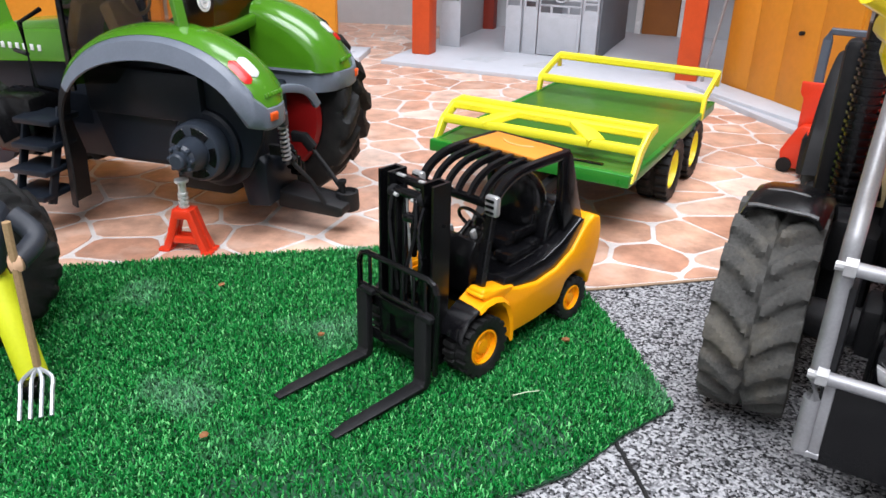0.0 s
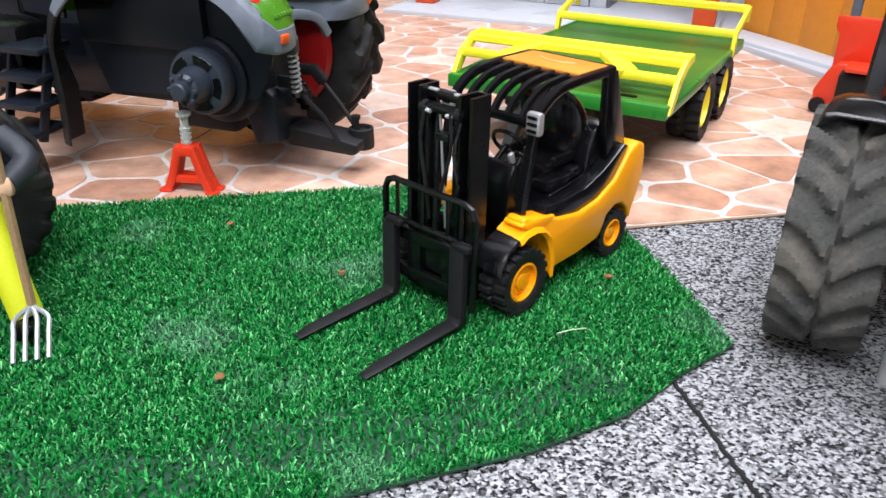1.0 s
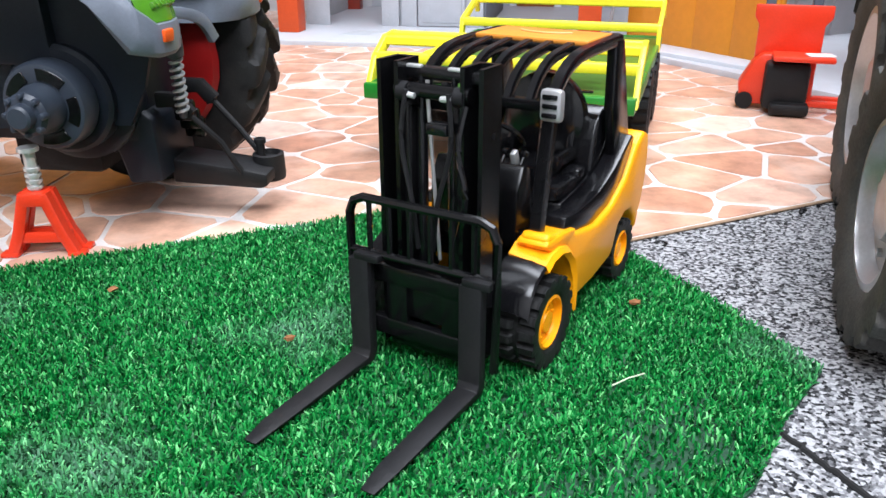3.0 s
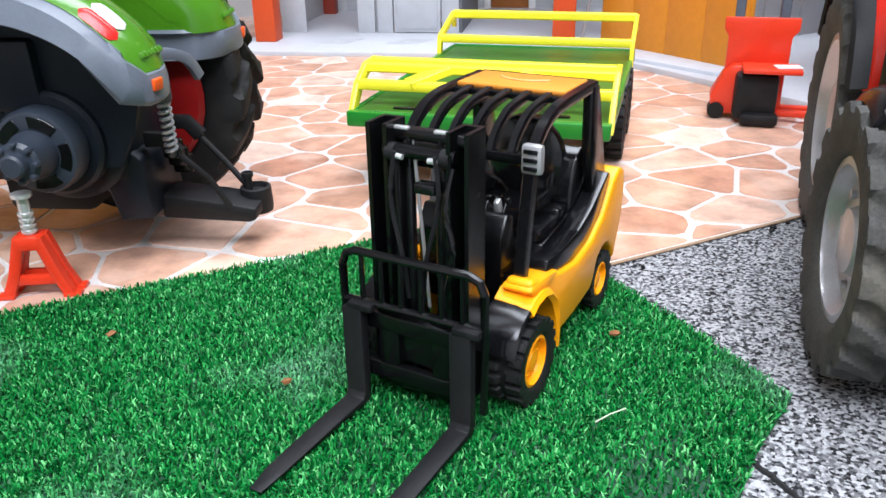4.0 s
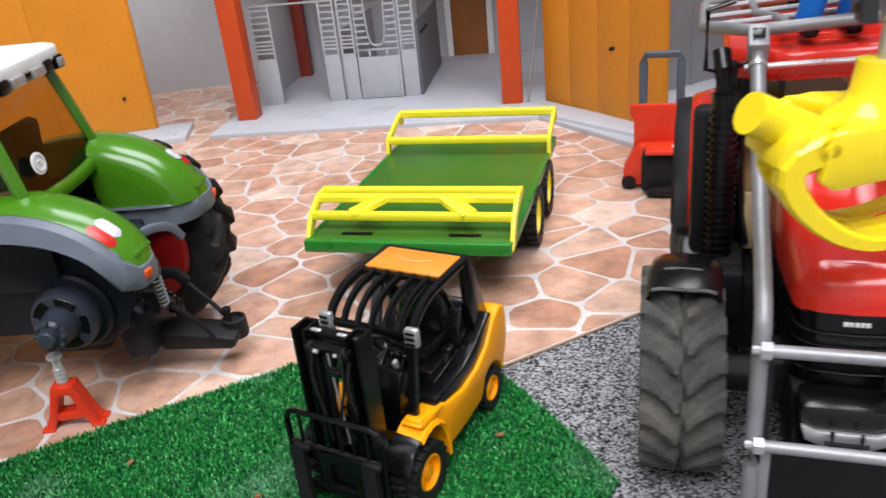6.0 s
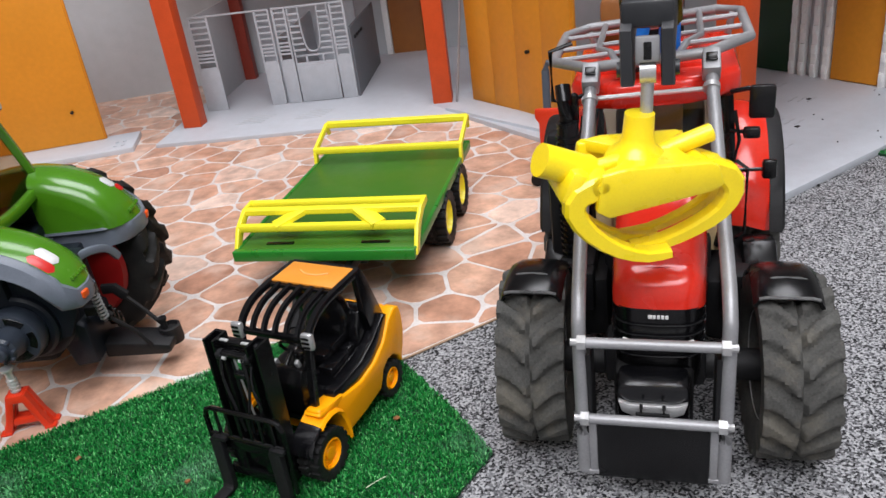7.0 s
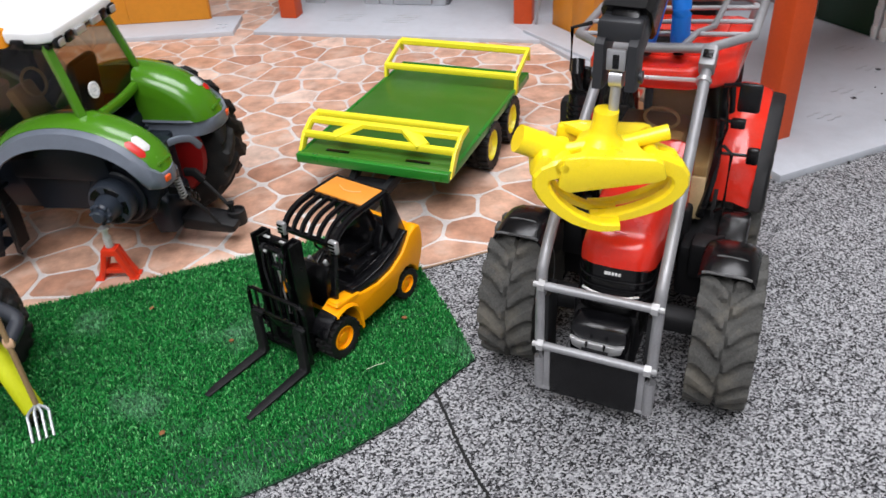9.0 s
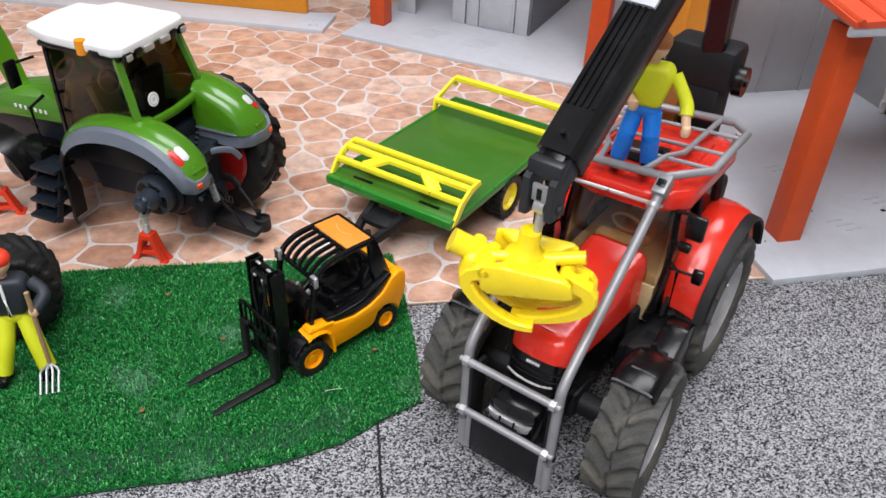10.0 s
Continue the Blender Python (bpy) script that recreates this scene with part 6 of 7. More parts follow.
# cab
CZ = 0.1965
TILT = pose(0, 0, CZ) @ pose(0, 0, 0, 3.0, 0, 0) @ pose(0, 0, -CZ)
for s in (-1, 1):
    bm = bm_new()
    tube(bm, [(-0.146, s * 0.040, 0.095), (-0.150, s * 0.046, 0.140), (-0.156, s * 0.043, CZ)], 0, 8, True, 4, (0.005, 0.005))
    part("front_pillar", bm, M["black"], rt)
    bm = bm_new()
    tube(bm, [(-0.250, s * 0.046, 0.130), (-0.252, s * 0.045, 0.160), (-0.250, s * 0.043, CZ)], 0, 8, True, 4, (0.006, 0.006))
    part("rear_pillar", bm, M["black"], rt)
    bm = bm_new()
    tube(bm, [(-0.204, s * 0.048, 0.100), (-0.206, s * 0.048, 0.150), (-0.204, s * 0.043, CZ)], 0, 8, True, 4, (0.004, 0.004))
    part("door_pillar", bm, M["black"], rt)
    bm = bm_new()
    sheet(bm, [[(-0.149, s * 0.044, 0.098), (-0.204, s * 0.0475, 0.098), (-0.248, s * 0.0455, 0.135)], [(-0.157, s * 0.0425, CZ - 0.003), (-0.204, s * 0.0425, CZ - 0.003), (-0.248, s * 0.0425, CZ - 0.003)]])
    part("side_window", bm, M["glass"], rt, "brownish side window")
    bm = bm_new()
    tube(bm, [(-0.147, s * 0.0465, 0.150), (-0.146, s * 0.0500, 0.170), (-0.150, s * 0.0470, 0.188)], 0.0012, 6)
    tube(bm, [(-0.148, s * 0.050, 0.100), (-0.147, s * 0.056, 0.105), (-0.147, s * 0.056, 0.150), (-0.149, s * 0.049, 0.155)], 0.0013, 6)
    part("handrail", bm, M["black"], rt)
bm = bm_new()
sheet(bm, [[(-0.1485, -0.040, 0.126), (-0.1470, 0, 0.126), (-0.1485, 0.040, 0.126)], [(-0.1560, -0.041, CZ - 0.003), (-0.1540, 0, CZ - 0.003), (-0.1560, 0.041, CZ - 0.003)]])
part("windscreen", bm, M["glass"], rt, "brownish windscreen")
bm = bm_new()
prism(bm, [(-0.148, -0.042), (-0.141, -0.024), (-0.140, 0.020), (-0.148, 0.038), (-0.160, 0.051), (-0.256, 0.052), (-0.268, 0.040), (-0.268, -0.044), (-0.256, -0.056), (-0.160, -0.055)], CZ - 0.002, CZ + 0.015, "z", 0.0045, 3)
prism(bm, [(-0.170, -0.040), (-0.164, 0.0), (-0.170, 0.036), (-0.245, 0.036), (-0.250, 0.0), (-0.245, -0.040)], CZ + 0.012, CZ + 0.0185, "z", 0.002, 2)
roof2 = part("cab_roof", bm, M["red"], rt, "red cab roof", m=TILT)
bm = bm_new()
box(bm, (-0.192, -0.008, CZ + 0.0190), (0.036, 0.040, 0.0016), 0.0006)
part("roof_hatch", bm, M["black"], roof2, "dark roof hatch")
bm = bm_new()
box(bm, (-0.200, 0, 0.118), (0.092, 0.082, 0.030), 0.003)
box(bm, (-0.206, 0, 0.138), (0.034, 0.034, 0.012), 0.004)
box(bm, (-0.226, 0, 0.160), (0.010, 0.034, 0.050), 0.004, (0, -6, 0))
part("driver_seat", bm, M["tan"], rt, "tan cab floor and seat")
for s in (-1, 1):
    part("cab_panel", box(bm_new(), (-0.1490, s * 0.0355, 0.109), (0.004, 0.0110, 0.036), 0.001), M["tan"], rt, "beige panel below the windscreen")
bm = bm_new()
box(bm, (-0.160, 0, 0.140), (0.014, 0.040, 0.030), 0.004)
tube(bm, [(-0.172 + 0.004 * math.cos(a), 0.013 * math.sin(a), 0.160 + 0.010 * math.cos(a)) for a in (2 * math.pi * k / 18 for k in range(19))], 0.0014, 6)
part("dashboard", bm, M["tan"], rt, "tan dashboard with steering wheel")
bm = bm_new()
sheet(bm, [[(-0.2535, -0.043, 0.128), (-0.2535, 0.043, 0.128)], [(-0.2520, -0.041, CZ - 0.003), (-0.2520, 0.041, CZ - 0.003)]])
part("rear_window", bm, M["glass"], rt, "brownish rear window")
# exhaust stack with ribs
bm = bm_new()
prof = [(0.0001, 0.086), (0.0070, 0.086)]
for k in range(20):
    z = 0.094 + 0.0045 * k
    prof += [(0.0070, z), (0.0084, z + 0.0003), (0.0084, z + 0.0019), (0.0070, z + 0.0022)]
lathe(bm, prof + [(0.0070, 0.190), (0.0001, 0.190)], 16, pose(-0.1328, -0.0552, 0) @ pose(0, 0, 0, 90, 0, 0))
tube(bm, [(-0.134, -0.056, 0.188), (-0.134, -0.057, 0.204), (-0.139, -0.058, 0.212)], 0.0050, 10)
part("exhaust", bm, M["black"], rt, "black ribbed exhaust stack")
part("air_cleaner", box(bm_new(), (-0.146, -0.0650, 0.132), (0.016, 0.013, 0.096), 0.0045), M["black_dull"], rt, "black upright air cleaner")
part("exhaust_base", box(bm_new(), (-0.136, -0.052, 0.084), (0.034, 0.024, 0.022), 0.004), M["black_dull"], rt)
part("mirror_frame", tube(bm_new(), [(-0.150, -0.050, 0.196), (-0.148, -0.066, 0.200), (-0.148, -0.066, 0.232), (-0.150, -0.052, 0.236)], 0.0016, 8), M["black"], rt, "thin black mirror frame")
# roof rack
RZ = 0.2240
HEX = [(-0.146, 0.036), (-0.174, 0.062), (-0.252, 0.062), (-0.270, 0.046)]
ring = [(x, y - 0.006, RZ) for x, y in HEX] + [(x, -y - 0.006, RZ) for x, y in HEX[::-1]]
rack = part("rack_frame", tube(bm_new(), smooth_path(ring + [ring[0]], 1), 0.0034, 10), M["pipe"], rt, "silver roof rack frame", m=pose(0, 0, RZ) @ pose(0, 0, 0, 4.5, 0, 0) @ pose(0, 0, -RZ))
for x, w in ((-0.176, 0.060), (-0.205, 0.062), (-0.240, 0.062)):
    part("rack_bar", tube(bm_new(), [(x, -w - 0.006, RZ), (x, w - 0.006, RZ)], 0.0018, 8), M["pipe"], rack, "thin silver rack bar")
for s in (-1, 1):
    part("rack_rail", tube(bm_new(), [(-0.147, s * 0.018 - 0.006, RZ), (-0.176, s * 0.024 - 0.006, RZ + 0.001), (-0.190, s * 0.033 - 0.006, RZ + 0.001), (-0.270, s * 0.034 - 0.006, RZ)], 0.0024, 8), M["pipe"], rack)
    part("rack_leg", tube(bm_new(), [(-0.250, s * 0.050, RZ), (-0.252, s * 0.044, CZ + 0.004)], 0.0025, 8), M["pipe"], rack)
part("front_bar", tube(bm_new(), [(-0.1370, -0.046, 0.2030), (-0.1370, 0.036, 0.2070)], 0.0016, 8), M["chrome"], rt, "thin bright bar")
# crane: column, main boom, stick
crane = part("crane_column", box(bm_new(), (-0.300, 0.002, 0.190), (0.034, 0.032, 0.110), 0.004), M["black_dull"], rt, "black crane column behind the cab")
part("crane_base", box(bm_new(), (-0.305, 0, 0.110), (0.050, 0.070, 0.080), 0.005), M["black_dull"], crane)
part("crane_head", box(bm_new(), (-0.302, -0.006, 0.260), (0.040, 0.060, 0.038), 0.006), M["black_dull"], crane)
for y in (-0.040, 0.028):
    part("pivot_cap", rod(bm_new(), (-0.302, y - 0.004, 0.250), (-0.302, y + 0.004, 0.250), 0.013, 18), M["black"], crane)
    part("pivot_bolt", rod(bm_new(), (-0.302, y - 0.006, 0.250), (-0.302, y + 0.006, 0.250), 0.004, 6), M["black_gloss"], crane)
part("crane_seat", box(bm_new(), (-0.292, -0.030, 0.216), (0.022, 0.030, 0.044), 0.004), M["brown"], crane, "orange-brown box beside the crane column")
bm = bm_new()
tube(bm, [(-0.302, 0, 0.262), (-0.270, 0.006, 0.340), (-0.205, 0.010, 0.425)], 0, flat=(0.020, 0.026))
part("main_boom", bm, M["black"], crane, "black main boom")
A, B = Vector((-0.016, -0.002, 0.266)), Vector((-0.205, 0.010, 0.425))
bm = bm_new()
u = (B - A).normalized()
tube(bm, [A + u * 0.018, B], 0, flat=(0.028, 0.030))
nrm = Vector((0, 1, 0)).cross(u).normalized()
if nrm.x < 0:
    nrm = -nrm
stick = part("stick", bm, M["black"], crane, "black crane arm with long ribs")
for k in range(5):
    y = -0.009 + 0.0045 * k
    p0, p1 = A + u * 0.05 + nrm * 0.0155 + Vector((0, y, 0)), B + nrm * 0.0155 + Vector((0, y, 0))
    part("rib", tube(bm_new(), [p0, p1], 0.0011, 6), M["black_gloss"], stick)
p = A + u * 0.135 + nrm * 0.016
part("plate", tube(bm_new(), [p - u * 0.010, p + u * 0.010], 0, flat=(0.021, 0.004)), M["stall"], stick, "grey plate on the arm")
bm = bm_new()
for s in (-1, 1):
    tube(bm, [A + Vector((0, s * 0.0090, 0)) + u * 0.020, A + Vector((0.001, s * 0.0090, 0.002)), A + Vector((0.002, s * 0.0090, -0.019))], 0, flat=(0.0062, 0.017))
    rod(bm, A + Vector((0.001, s * 0.0100, -0.013)), A + Vector((0.001, s * 0.0140, -0.013)), 0.0036, 10)
box(bm, A + Vector((-0.001, 0, 0.012)), (0.012, 0.024, 0.012), 0.002)
head = part("arm_head", bm, mat("dark_grey_plastic", (0.018, 0.019, 0.022), 0.4), crane, "dark grey forked arm head")
part("pin", rod(bm_new(), A + u * 0.030 + nrm * 0.013, A + u * 0.030 + nrm * 0.0195, 0.0022, 12), M["black_gloss"], head)
part("cover_plate", tube(bm_new(), [A + u * 0.006 + nrm * 0.0095, A + u * 0.024 + nrm * 0.0105], 0, flat=(0.0150, 0.004)), M["black"], head, "flat black cover plate")
part("bracket", box(bm_new(), A + Vector((0.0055, 0, -0.0030)), (0.003, 0.0110, 0.0120), 0.001), M["pipe"], head, "grey slotted bracket")
part("slot", box(bm_new(), A + Vector((0.0068, 0, -0.0035)), (0.0016, 0.0036, 0.0080), 0.0005), M["black"], head)
bm = bm_new()
rod(bm, A + Vector((0.001, -0.0036, -0.014)), A + Vector((0.001, 0.0036, -0.014)), 0.0058, 18)
rod(bm, A + Vector((0.001, 0.000, -0.014)), A + Vector((0.0015, -0.001, -0.038)), 0.0030, 12)
part("swivel", bm, M["silver"], crane, "silver swivel")

# ---- yellow grapple hanging from the arm ----
gp = RED @ Vector((-0.015, -0.0045, 0.2285))
GRAP = Matrix.Translation(gp + Vector((-0.003, -0.002, -0.001))) @ pose(0, 0, 0, 4, 4, -6) @ Matrix.Scale(0.93, 4)
gr = thing("grapple", "bright yellow toy log grapple, closed, hanging from the crane arm", "toy grapple", GRAP)
bm = bm_new()
lathe(bm, [(0.0001, 0.008), (0.0076, 0.008), (0.0080, -0.004), (0.0095, -0.009), (0.0150, -0.013), (0.0170, -0.018), (0.0001, -0.024)], 20, pose(0, 0, -0.002, 90, 0, 0))
stem = part("stem", bm, M["lemon"], gr, "round yellow stem")
# waisted top plate with a deep slab folded down along each long side
edge = smooth_path([(-0.0250, -0.0215, 0), (-0.0130, -0.0140, 0), (-0.0085, -0.0030, 0), (-0.0110, 0.0090, 0), (-0.0250, 0.0215, 0)], 3)
edge2 = smooth_path([(0.0340, 0.0215, 0), (0.0235, 0.0110, 0), (0.0215, 0.0, 0), (0.0240, -0.0120, 0), (0.0340, -0.0215, 0)], 3)
bm = prism(bm_new(), [(q.x, q.y) for q in edge] + [(q.x, q.y) for q in edge2], -0.0205, -0.0140, "z", 0.0012, 2)
for sy in (-1, 1):
    prism(bm, [(-0.0255, -0.0160), (-0.0120, -0.0135), (0.0300, -0.0140), (0.0350, -0.0165), (0.0385, -0.0270), (0.0330, -0.0300), (-0.0200, -0.0400), (-0.0270, -0.0360)], min(sy * 0.0185, sy * 0.0240), max(sy * 0.0185, sy * 0.0240), "y", 0.0014, 2)
part("body", bm, M["lemon"], gr, "faceted yellow grapple body")
for s in (-1, 1):
    bm = bm_new()
    if s < 0:
        tube(bm, [(-0.026, -0.004, -0.0225), (-0.053, -0.008, -0.0110)], 0.0088, 16)
        tube(bm, [(-0.006, -0.004, -0.0165), (-0.030, -0.007, -0.0200)], 0.0042, 12)
        box(bm, (-0.0370, -0.004, -0.0245), (0.012, 0.0340, 0.0200), 0.005, (0, 21, 0))
    else:
        tube(bm, [(0.012, 0.002, -0.018), (0.0410, 0.004, -0.0095)], 0.0050, 14)
    part("cylinder", bm, M["lemon"], gr, "yellow cylinder stub")
    ys = (-0.0175, 0.0020) if s < 0 else (-0.0085, 0.0070)
    claw = None
    for y in ys:
        bm = bm_new()
        if s < 0:
            out = [(-0.0240, -0.0240), (-0.0345, -0.0280), (-0.0370, -0.0370), (-0.0280, -0.0500), (-0.0125, -0.0615), (0.0035, -0.0665), (0.0160, -0.0655)]
        else:
            out = [(0.0320, -0.0235), (0.0465, -0.0280), (0.0510, -0.0380), (0.0455, -0.0490), (0.0320, -0.0580), (0.0140, -0.0650), (-0.0020, -0.0665)]
        path = smooth_path([(a, 0, b) for a, b in out], 2)
        t = bmesh.new()
        rings = []
        for i, q in enumerate(path):
            f = i / (len(path) - 1)
            w, hgt = 0.0050 if y < 0 else 0.0034, (0.0070 if y < 0 else 0.0046) * (1 - 0.62 * f)
            d = (path[min(i + 1, len(path) - 1)] - path[max(i - 1, 0)]).normalized()
            up = Vector((-d.z, 0, d.x))
            rings.append([t.verts.new(q + up * b * hgt + Vector((0, y + a * w, 0))) for a, b in ((-1, -0.7), (-0.6, -1), (0.6, -1), (1, -0.7), (1, 0.7), (0.6, 1), (-0.6, 1), (-1, 0.7))])
        for i in range(len(rings) - 1):
            for k in range(8):
                t.faces.new((rings[i][k], rings[i][(k + 1) % 8], rings[i + 1][(k + 1) % 8], rings[i + 1][k]))
        t.faces.new(rings[0][::-1])
        t.faces.new(rings[-1])
        merge_in(bm, t)
        if claw is None:
            claw = part("claw", bm, M["lemon"], gr, "curved yellow claw tine", smooth=False)
        else:
            part("tine", bm, M["lemon"], claw, smooth=False)
    part("claw_tie", box(bm_new(), ((0.0430 if s > 0 else -0.0340), (ys[0] + ys[1]) / 2, -0.0290), (0.0080, ys[1] - ys[0], 0.0110), 0.002), M["lemon"], claw)
    bm = bm_new()
    rod(bm, ((0.0310 if s > 0 else -0.0240), ys[0] - 0.005, -0.0225), ((0.0310 if s > 0 else -0.0240), ys[1] + 0.005, -0.0225), 0.0056, 14)
    rod(bm, ((0.0310 if s > 0 else -0.0240), ys[0] - 0.0065, -0.0225), ((0.0310 if s > 0 else -0.0240), ys[1] + 0.0065, -0.0225), 0.0030, 10)
    part("pivot_pin", bm, M["lemon"], claw)

# ---- toy figures (plain shapes) ----
def figure(name, label, m, shirt, trousers, cap, legs, arms, lean=0.0, head_mat="skin"):
    """A small posable doll as one mesh: legs and arms are lists of joints."""
    bm = bm_new()
    mats = [M[shirt], M[trousers], M[cap], M["skin"], M["black"], M["white"]]

    def add(t, idx):
        for f in t.faces:
            f.material_index = idx
        merge_in(bm, t)

    for hip, knee, foot in legs:
        t = bmesh.new()
        tube(t, [hip, ((hip[0] + knee[0]) / 2, (hip[1] + knee[1]) / 2, (hip[2] + knee[2]) / 2), knee, foot], 0.0066, 10, True, 3)
        add(t, 1)
        t = bmesh.new()
        box(t, (foot[0] + 0.003, foot[1], foot[2] - 0.003), (0.017, 0.009, 0.008), 0.003)
        add(t, 4)
    t = bmesh.new()
    box(t, (0, 0, 0.050), (0.014, 0.022, 0.012), 0.005)
    add(t, 1)
    t = bmesh.new()
    prism(t, [(-0.011, 0.053), (0.011, 0.053), (0.0165, 0.078), (0.013, 0.085), (-0.013, 0.085), (-0.0165, 0.078)], -0.0085, 0.0085, "x", 0.004, 3)
    add(t, 0)
    if shirt == "jacket":
        t = bmesh.new()
        tube(t, [(0.0088, 0, 0.054), (0.0092, 0, 0.070), (0.0086, 0, 0.083)], 0, flat=(0.0022, 0.0012))
        for f in t.faces:
            f.material_index = 5
        merge_in(bm, t)
    for sh, el, ha in arms:
        t = bmesh.new()
        wrist = tuple(e + 0.45 * (q - e) for e, q in zip(el, ha)) if shirt == "lime" else ha
        tube(t, [sh, el, wrist], 0.0048, 10, True, 4)
        add(t, 0)
        t = bmesh.new()
        tube(t, [el, ha], 0.0034, 10)
        add(t, 3)
        t = bmesh.new()
        box(t, ha, (0.008, 0.007, 0.009), 0.0032)
        add(t, 3)
    t = bmesh.new()
    rod(t, (0, 0, 0.083), (0.001, 0, 0.092), 0.0036, 10)
    bmesh.ops.create_uvsphere(t, u_segments=16, v_segments=12, radius=0.0085, matrix=pose(0.0015, 0, 0.097))
    add(t, 3)
    t = bmesh.new()
    bmesh.ops.create_uvsphere(t, u_segments=16, v_segments=12, radius=0.0096, matrix=pose(0.0005, 0, 0.1005) @ Matrix.Diagonal((1.03, 1.0, 0.82, 1)))
    add(t, 2)
    ob = link(name, bm, mats)
    ob.matrix_world = m
    return tagged(ob, label, "toy figure")


roofman = RED @ TILT @ pose(-0.166, -0.002, CZ + 0.0190, -4, 4, 10) @ Matrix.Scale(1.03, 4)
figure("toy_figure", "toy figure in lime shirt and blue trousers, standing on a roof", roofman, "lime", "blue", "hair",
       [((0, 0.006, 0.048), (0.003, 0.009, 0.027), (-0.002, 0.010, 0.006)), ((0, -0.006, 0.048), (0.004, -0.009, 0.027), (0.001, -0.012, 0.006))],
       [((0, 0.016, 0.079), (0.004, 0.028, 0.062), (0.014, 0.033, 0.046)), ((0, -0.016, 0.079), (0.010, -0.014, 0.066), (0.016, -0.006, 0.058))])
figure("toy_figure", "toy figure in dark jacket and lime trousers beside a pitchfork", pose(-0.139, 0.526, 0.0035, 0, 0, -70) @ Matrix.Scale(1.15, 4), "jacket", "lime", "capred",
       [((0, 0.006, 0.050), (0.009, 0.011, 0.030), (0.015, 0.0158, 0.008)), ((0, -0.006, 0.050), (0.010, -0.010, 0.028), (0.0167, -0.0153, 0.007))],
       [((0, 0.017, 0.079), (0.005, 0.026, 0.070), (0.0187, 0.0205, 0.065)), ((0, -0.017, 0.079), (0.002, -0.026, 0.062), (0.004, -0.026, 0.044))])
# pitchfork
pf = thing("pitchfork", "toy pitchfork with wooden handle and four grey tines", "pitchfork", Matrix.Identity(4))
top, neck, tip = Vector((-0.1085, 0.5110, 0.100)), Vector((-0.1100, 0.5125, 0.0210)), Vector((-0.1030, 0.4930, 0.0035))
part("handle", tube(bm_new(), [top, neck], 0.0020, 8), M["woodstick"], pf, "pale wooden handle")
d, sidev = (tip - neck).normalized(), Vector((0.90, 0.42, 0))
for k in range(4):
    o = sidev * (-0.0069 + 0.0046 * k)
    q0, q1, q2, q3 = neck + d * 0.001, neck + d * 0.007 + o, neck + d * 0.015 + o * 1.05, tip + o * 1.05
    part("tine", tube(bm_new(), [q0, q1, q2, q3], 0.0011, 6, True, 4), M["tine"], pf, "grey plastic tine")
# removed rear wheel leaning upright on the grass
rw = thing("spare_wheel", "large dark tractor wheel taken off, standing on the grass", "wheel", pose(-0.178, 0.571, 0.0490, 0, 0, 34))
wheel_parts(rw, 0, 0, 0, 0.0455, 0.050, 0.024, M["rubber"], M["rimred"], 20, 0.0018, 1, True, "dark tyre", "dark red rim")

# ---- red pallet truck ----
PT = pose(0.421, 0.950, 0.0003, 0, 0, -26) @ Matrix.Scale(1.03, 4)
pt = thing("pallet_truck", "red toy pallet truck with black drive unit and grey push handle", "pallet truck", PT)
bm = bm_new()
prism(bm, [(-0.034, 0.004), (-0.036, 0.020), (-0.026, 0.040), (-0.020, 0.046), (0.022, 0.046), (0.022, 0.004)], -0.004, 0.020, "y", 0.002)
prism(bm, [(-0.026, 0.040), (-0.026, 0.068), (-0.030, 0.074), (-0.030, 0.084), (0.030, 0.084), (0.030, 0.074), (0.025, 0.068), (0.025, 0.040)], 0.008, 0.013, "y", 0.0012)
box(bm, (0.010, -0.014, 0.046), (0.046, 0.034, 0.004), 0.0015)
part("body", bm, M["jackred"], pt, "red body with flared back plate")
bm = bm_new()
box(bm, (0.000, -0.012, 0.023), (0.034, 0.022, 0.038), 0.004)
box(bm, (0.004, -0.024, 0.006), (0.030, 0.016, 0.010), 0.003)
rod(bm, (-0.030, -0.006, 0.007), (-0.030, 0.010, 0.007), 0.007, 14)
part("drive_unit", bm, M["black_dull"], pt, "black drive unit")
bm = bm_new()
tube(bm, [(-0.018, 0.018, 0.040), (-0.018, 0.030, 0.120), (-0.016, 0.031, 0.128), (0.016, 0.031, 0.128), (0.018, 0.030, 0.120), (0.018, 0.018, 0.040)], 0, flat=(0.008, 0.006))
part("push_handle", bm, mat("blue_grey_plastic", (0.07, 0.085, 0.11), 0.45), pt, "dark blue-grey push handle")
bm = bm_new()
box(bm, (0.022, -0.018, 0.0488), (0.020, 0.014, 0.0012), 0.0004, (0, 0, 12))
part("paper_tag", bm, M["white"], pt, "small white paper tag")
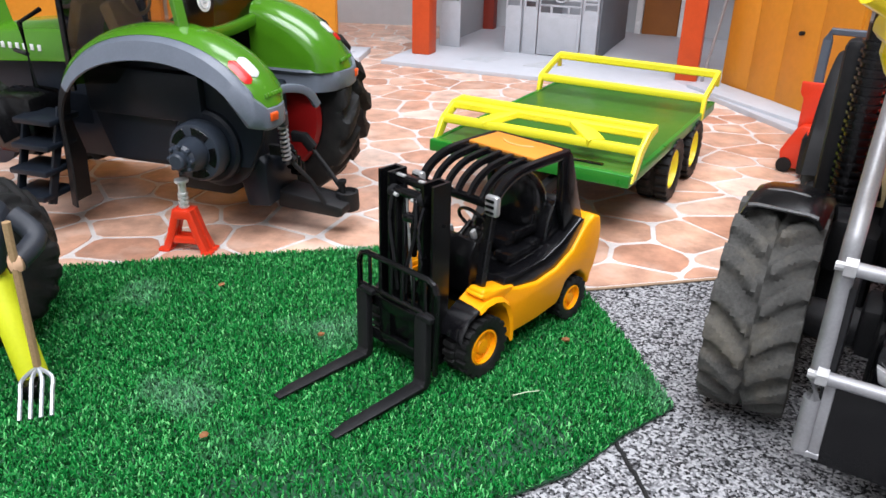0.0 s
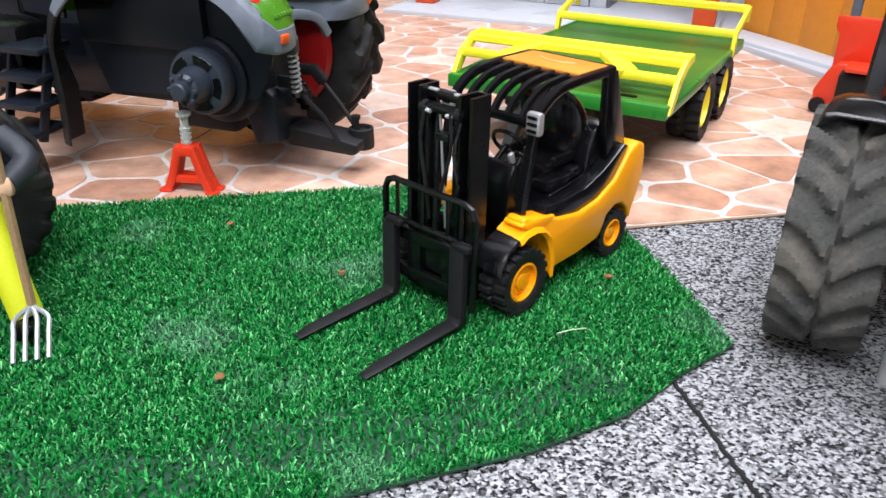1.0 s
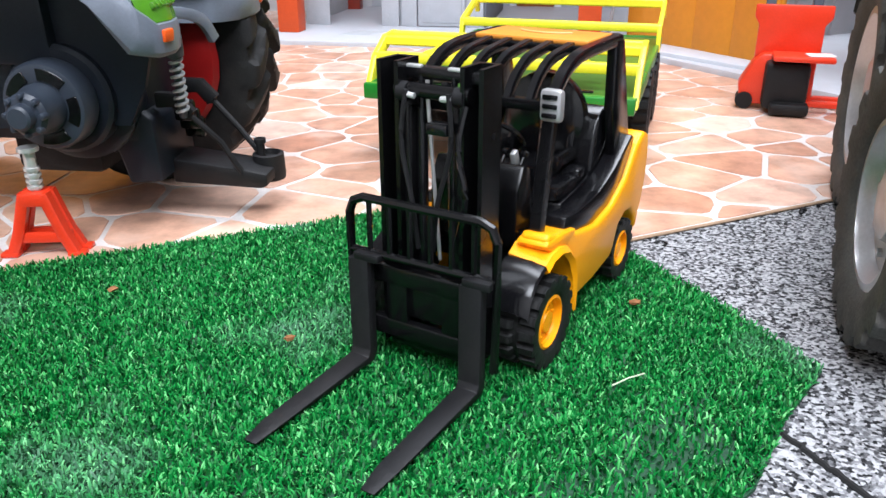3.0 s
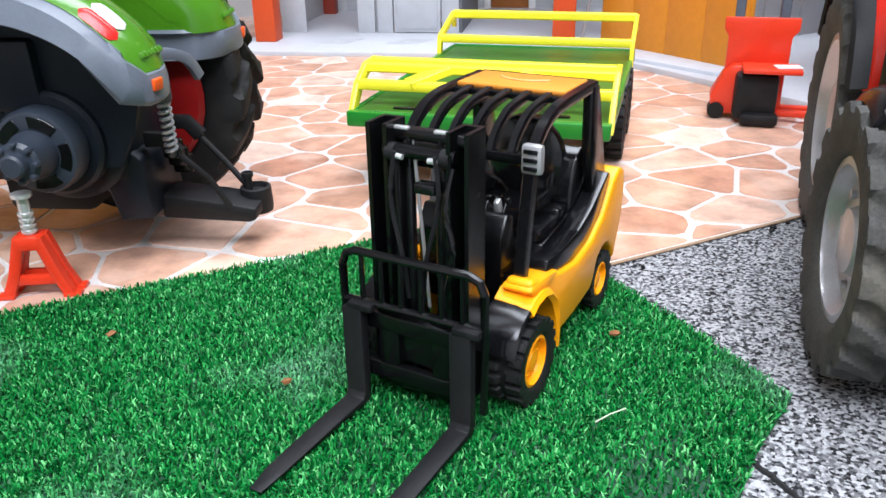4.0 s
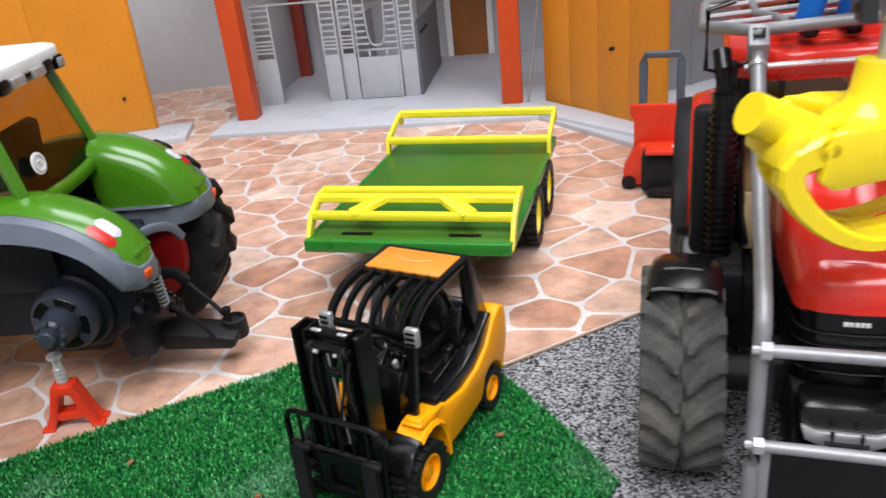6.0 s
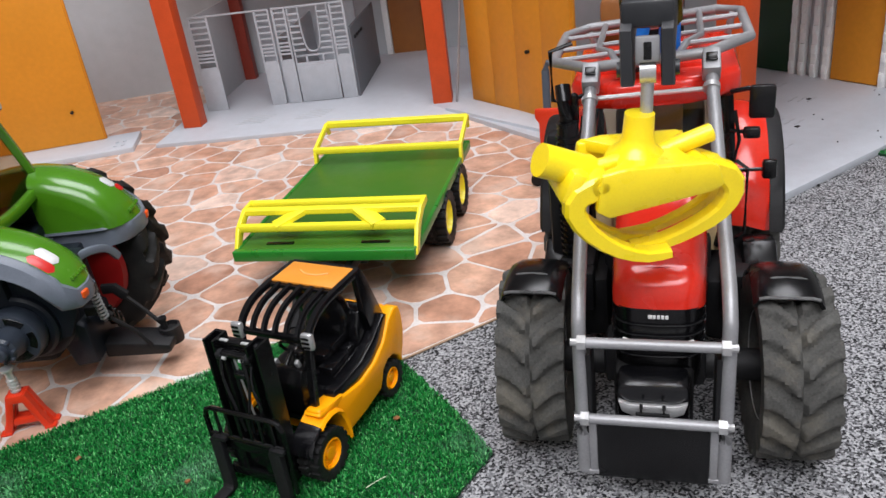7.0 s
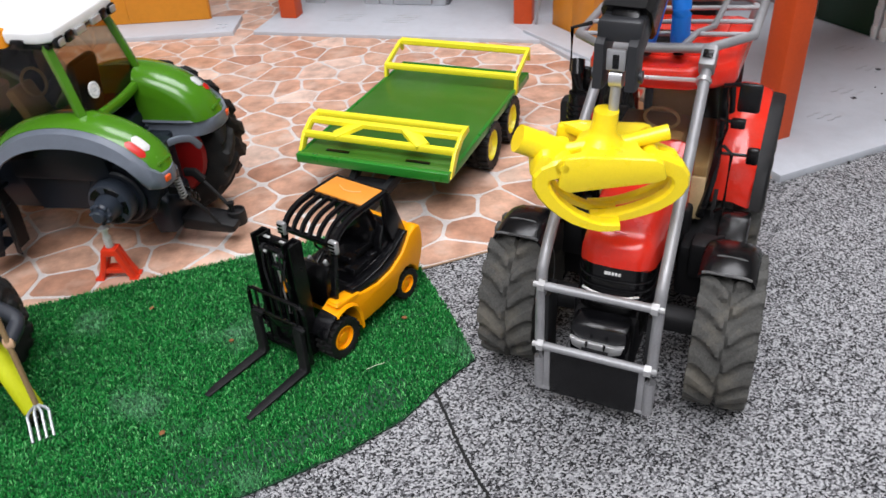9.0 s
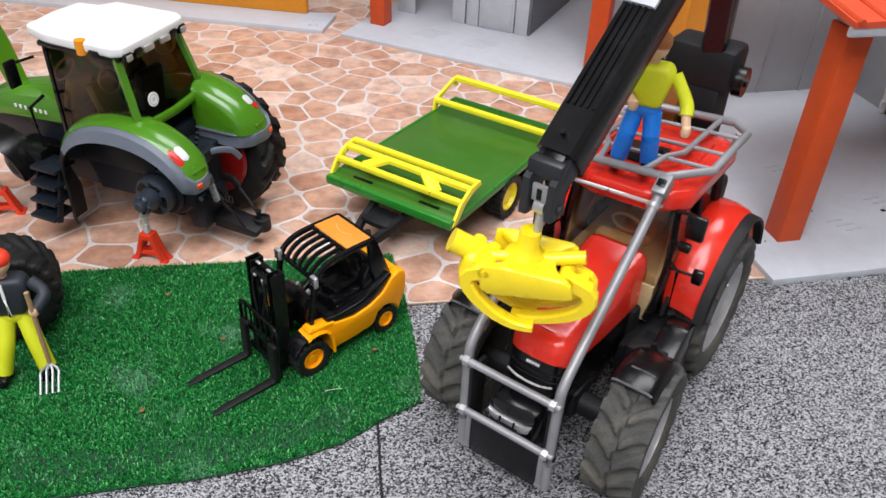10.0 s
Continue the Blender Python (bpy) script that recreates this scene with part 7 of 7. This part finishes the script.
for s in (-1, 1):
    bm = bm_new()
    box(bm, (0.050, s * 0.010 + 0.004, 0.0075), (0.070, 0.008, 0.005), 0.0012)
    part("fork", bm, M["jackred"], pt)
bm = bm_new()
tube(bm, [(-0.026, 0.060, 0.008), (-0.005, 0.078, 0.010), (0.006, 0.088, 0.013)], 0, flat=(0.008, 0.008))
part("grip", bm, M["black"], pt)

# ---- bits lying about ----
bits = [(0.137, 0.5388, 0.0072, "straw"), (0.1606, 0.5969, 0.0066, "leaf"), (-0.0155, 0.487, 0.0066, "leaf"), (-0.0606, 0.6381, 0.0066, "leaf"), (0.018, 0.585, 0.0068, "leaf")]
for x, y, z, k in bits:
    bm = bm_new()
    if k == "straw":
        tube(bm, [(-0.007, -0.003, 0), (0, 0, 0.0006), (0.007, 0.003, 0)], 0.0003, 6)
        ob = link("straw", bm, M["straw"])
        tagged(ob, "short pale straw lying on the grass mat", "straw", "bits of litter")
    else:
        bmesh.ops.create_icosphere(bm, subdivisions=1, radius=0.0022)
        for v in bm.verts:
            v.co = Vector((v.co.x * rs.uniform(0.6, 1.4), v.co.y * rs.uniform(0.6, 1.4), v.co.z * rs.uniform(0.4, 0.8)))
        ob = link("crumb", bm, M["leaf"])
        tagged(ob, "small brown crumb lying on the grass mat", "crumb", "bits of litter")
    ob.location = (x, y, z)
for i in range(22):
    x = rs.uniform(0.2, 0.42)
    y = floor_edge(x) - rs.uniform(0.004, 0.02) if i < 16 else rs.uniform(0.76, 0.84)
    if i >= 16:
        x = rs.uniform(0.56, 0.68)
        y = 0.795 + (x - 0.556) * 0.37 - rs.uniform(0.002, 0.02)
    bm = bm_new()
    bmesh.ops.create_icosphere(bm, subdivisions=1, radius=rs.uniform(0.0008, 0.0024))
    for v in bm.verts:
        v.co = Vector((v.co.x * rs.uniform(0.6, 1.5), v.co.y * rs.uniform(0.6, 1.5), v.co.z * rs.uniform(0.4, 0.9)))
    ob = link("grit", bm, M["black_dull"])
    tagged(ob, "dark rubber crumb lying on the carpet", "crumb", "rubber crumbs")
    ob.location = (x, y, -0.0008)
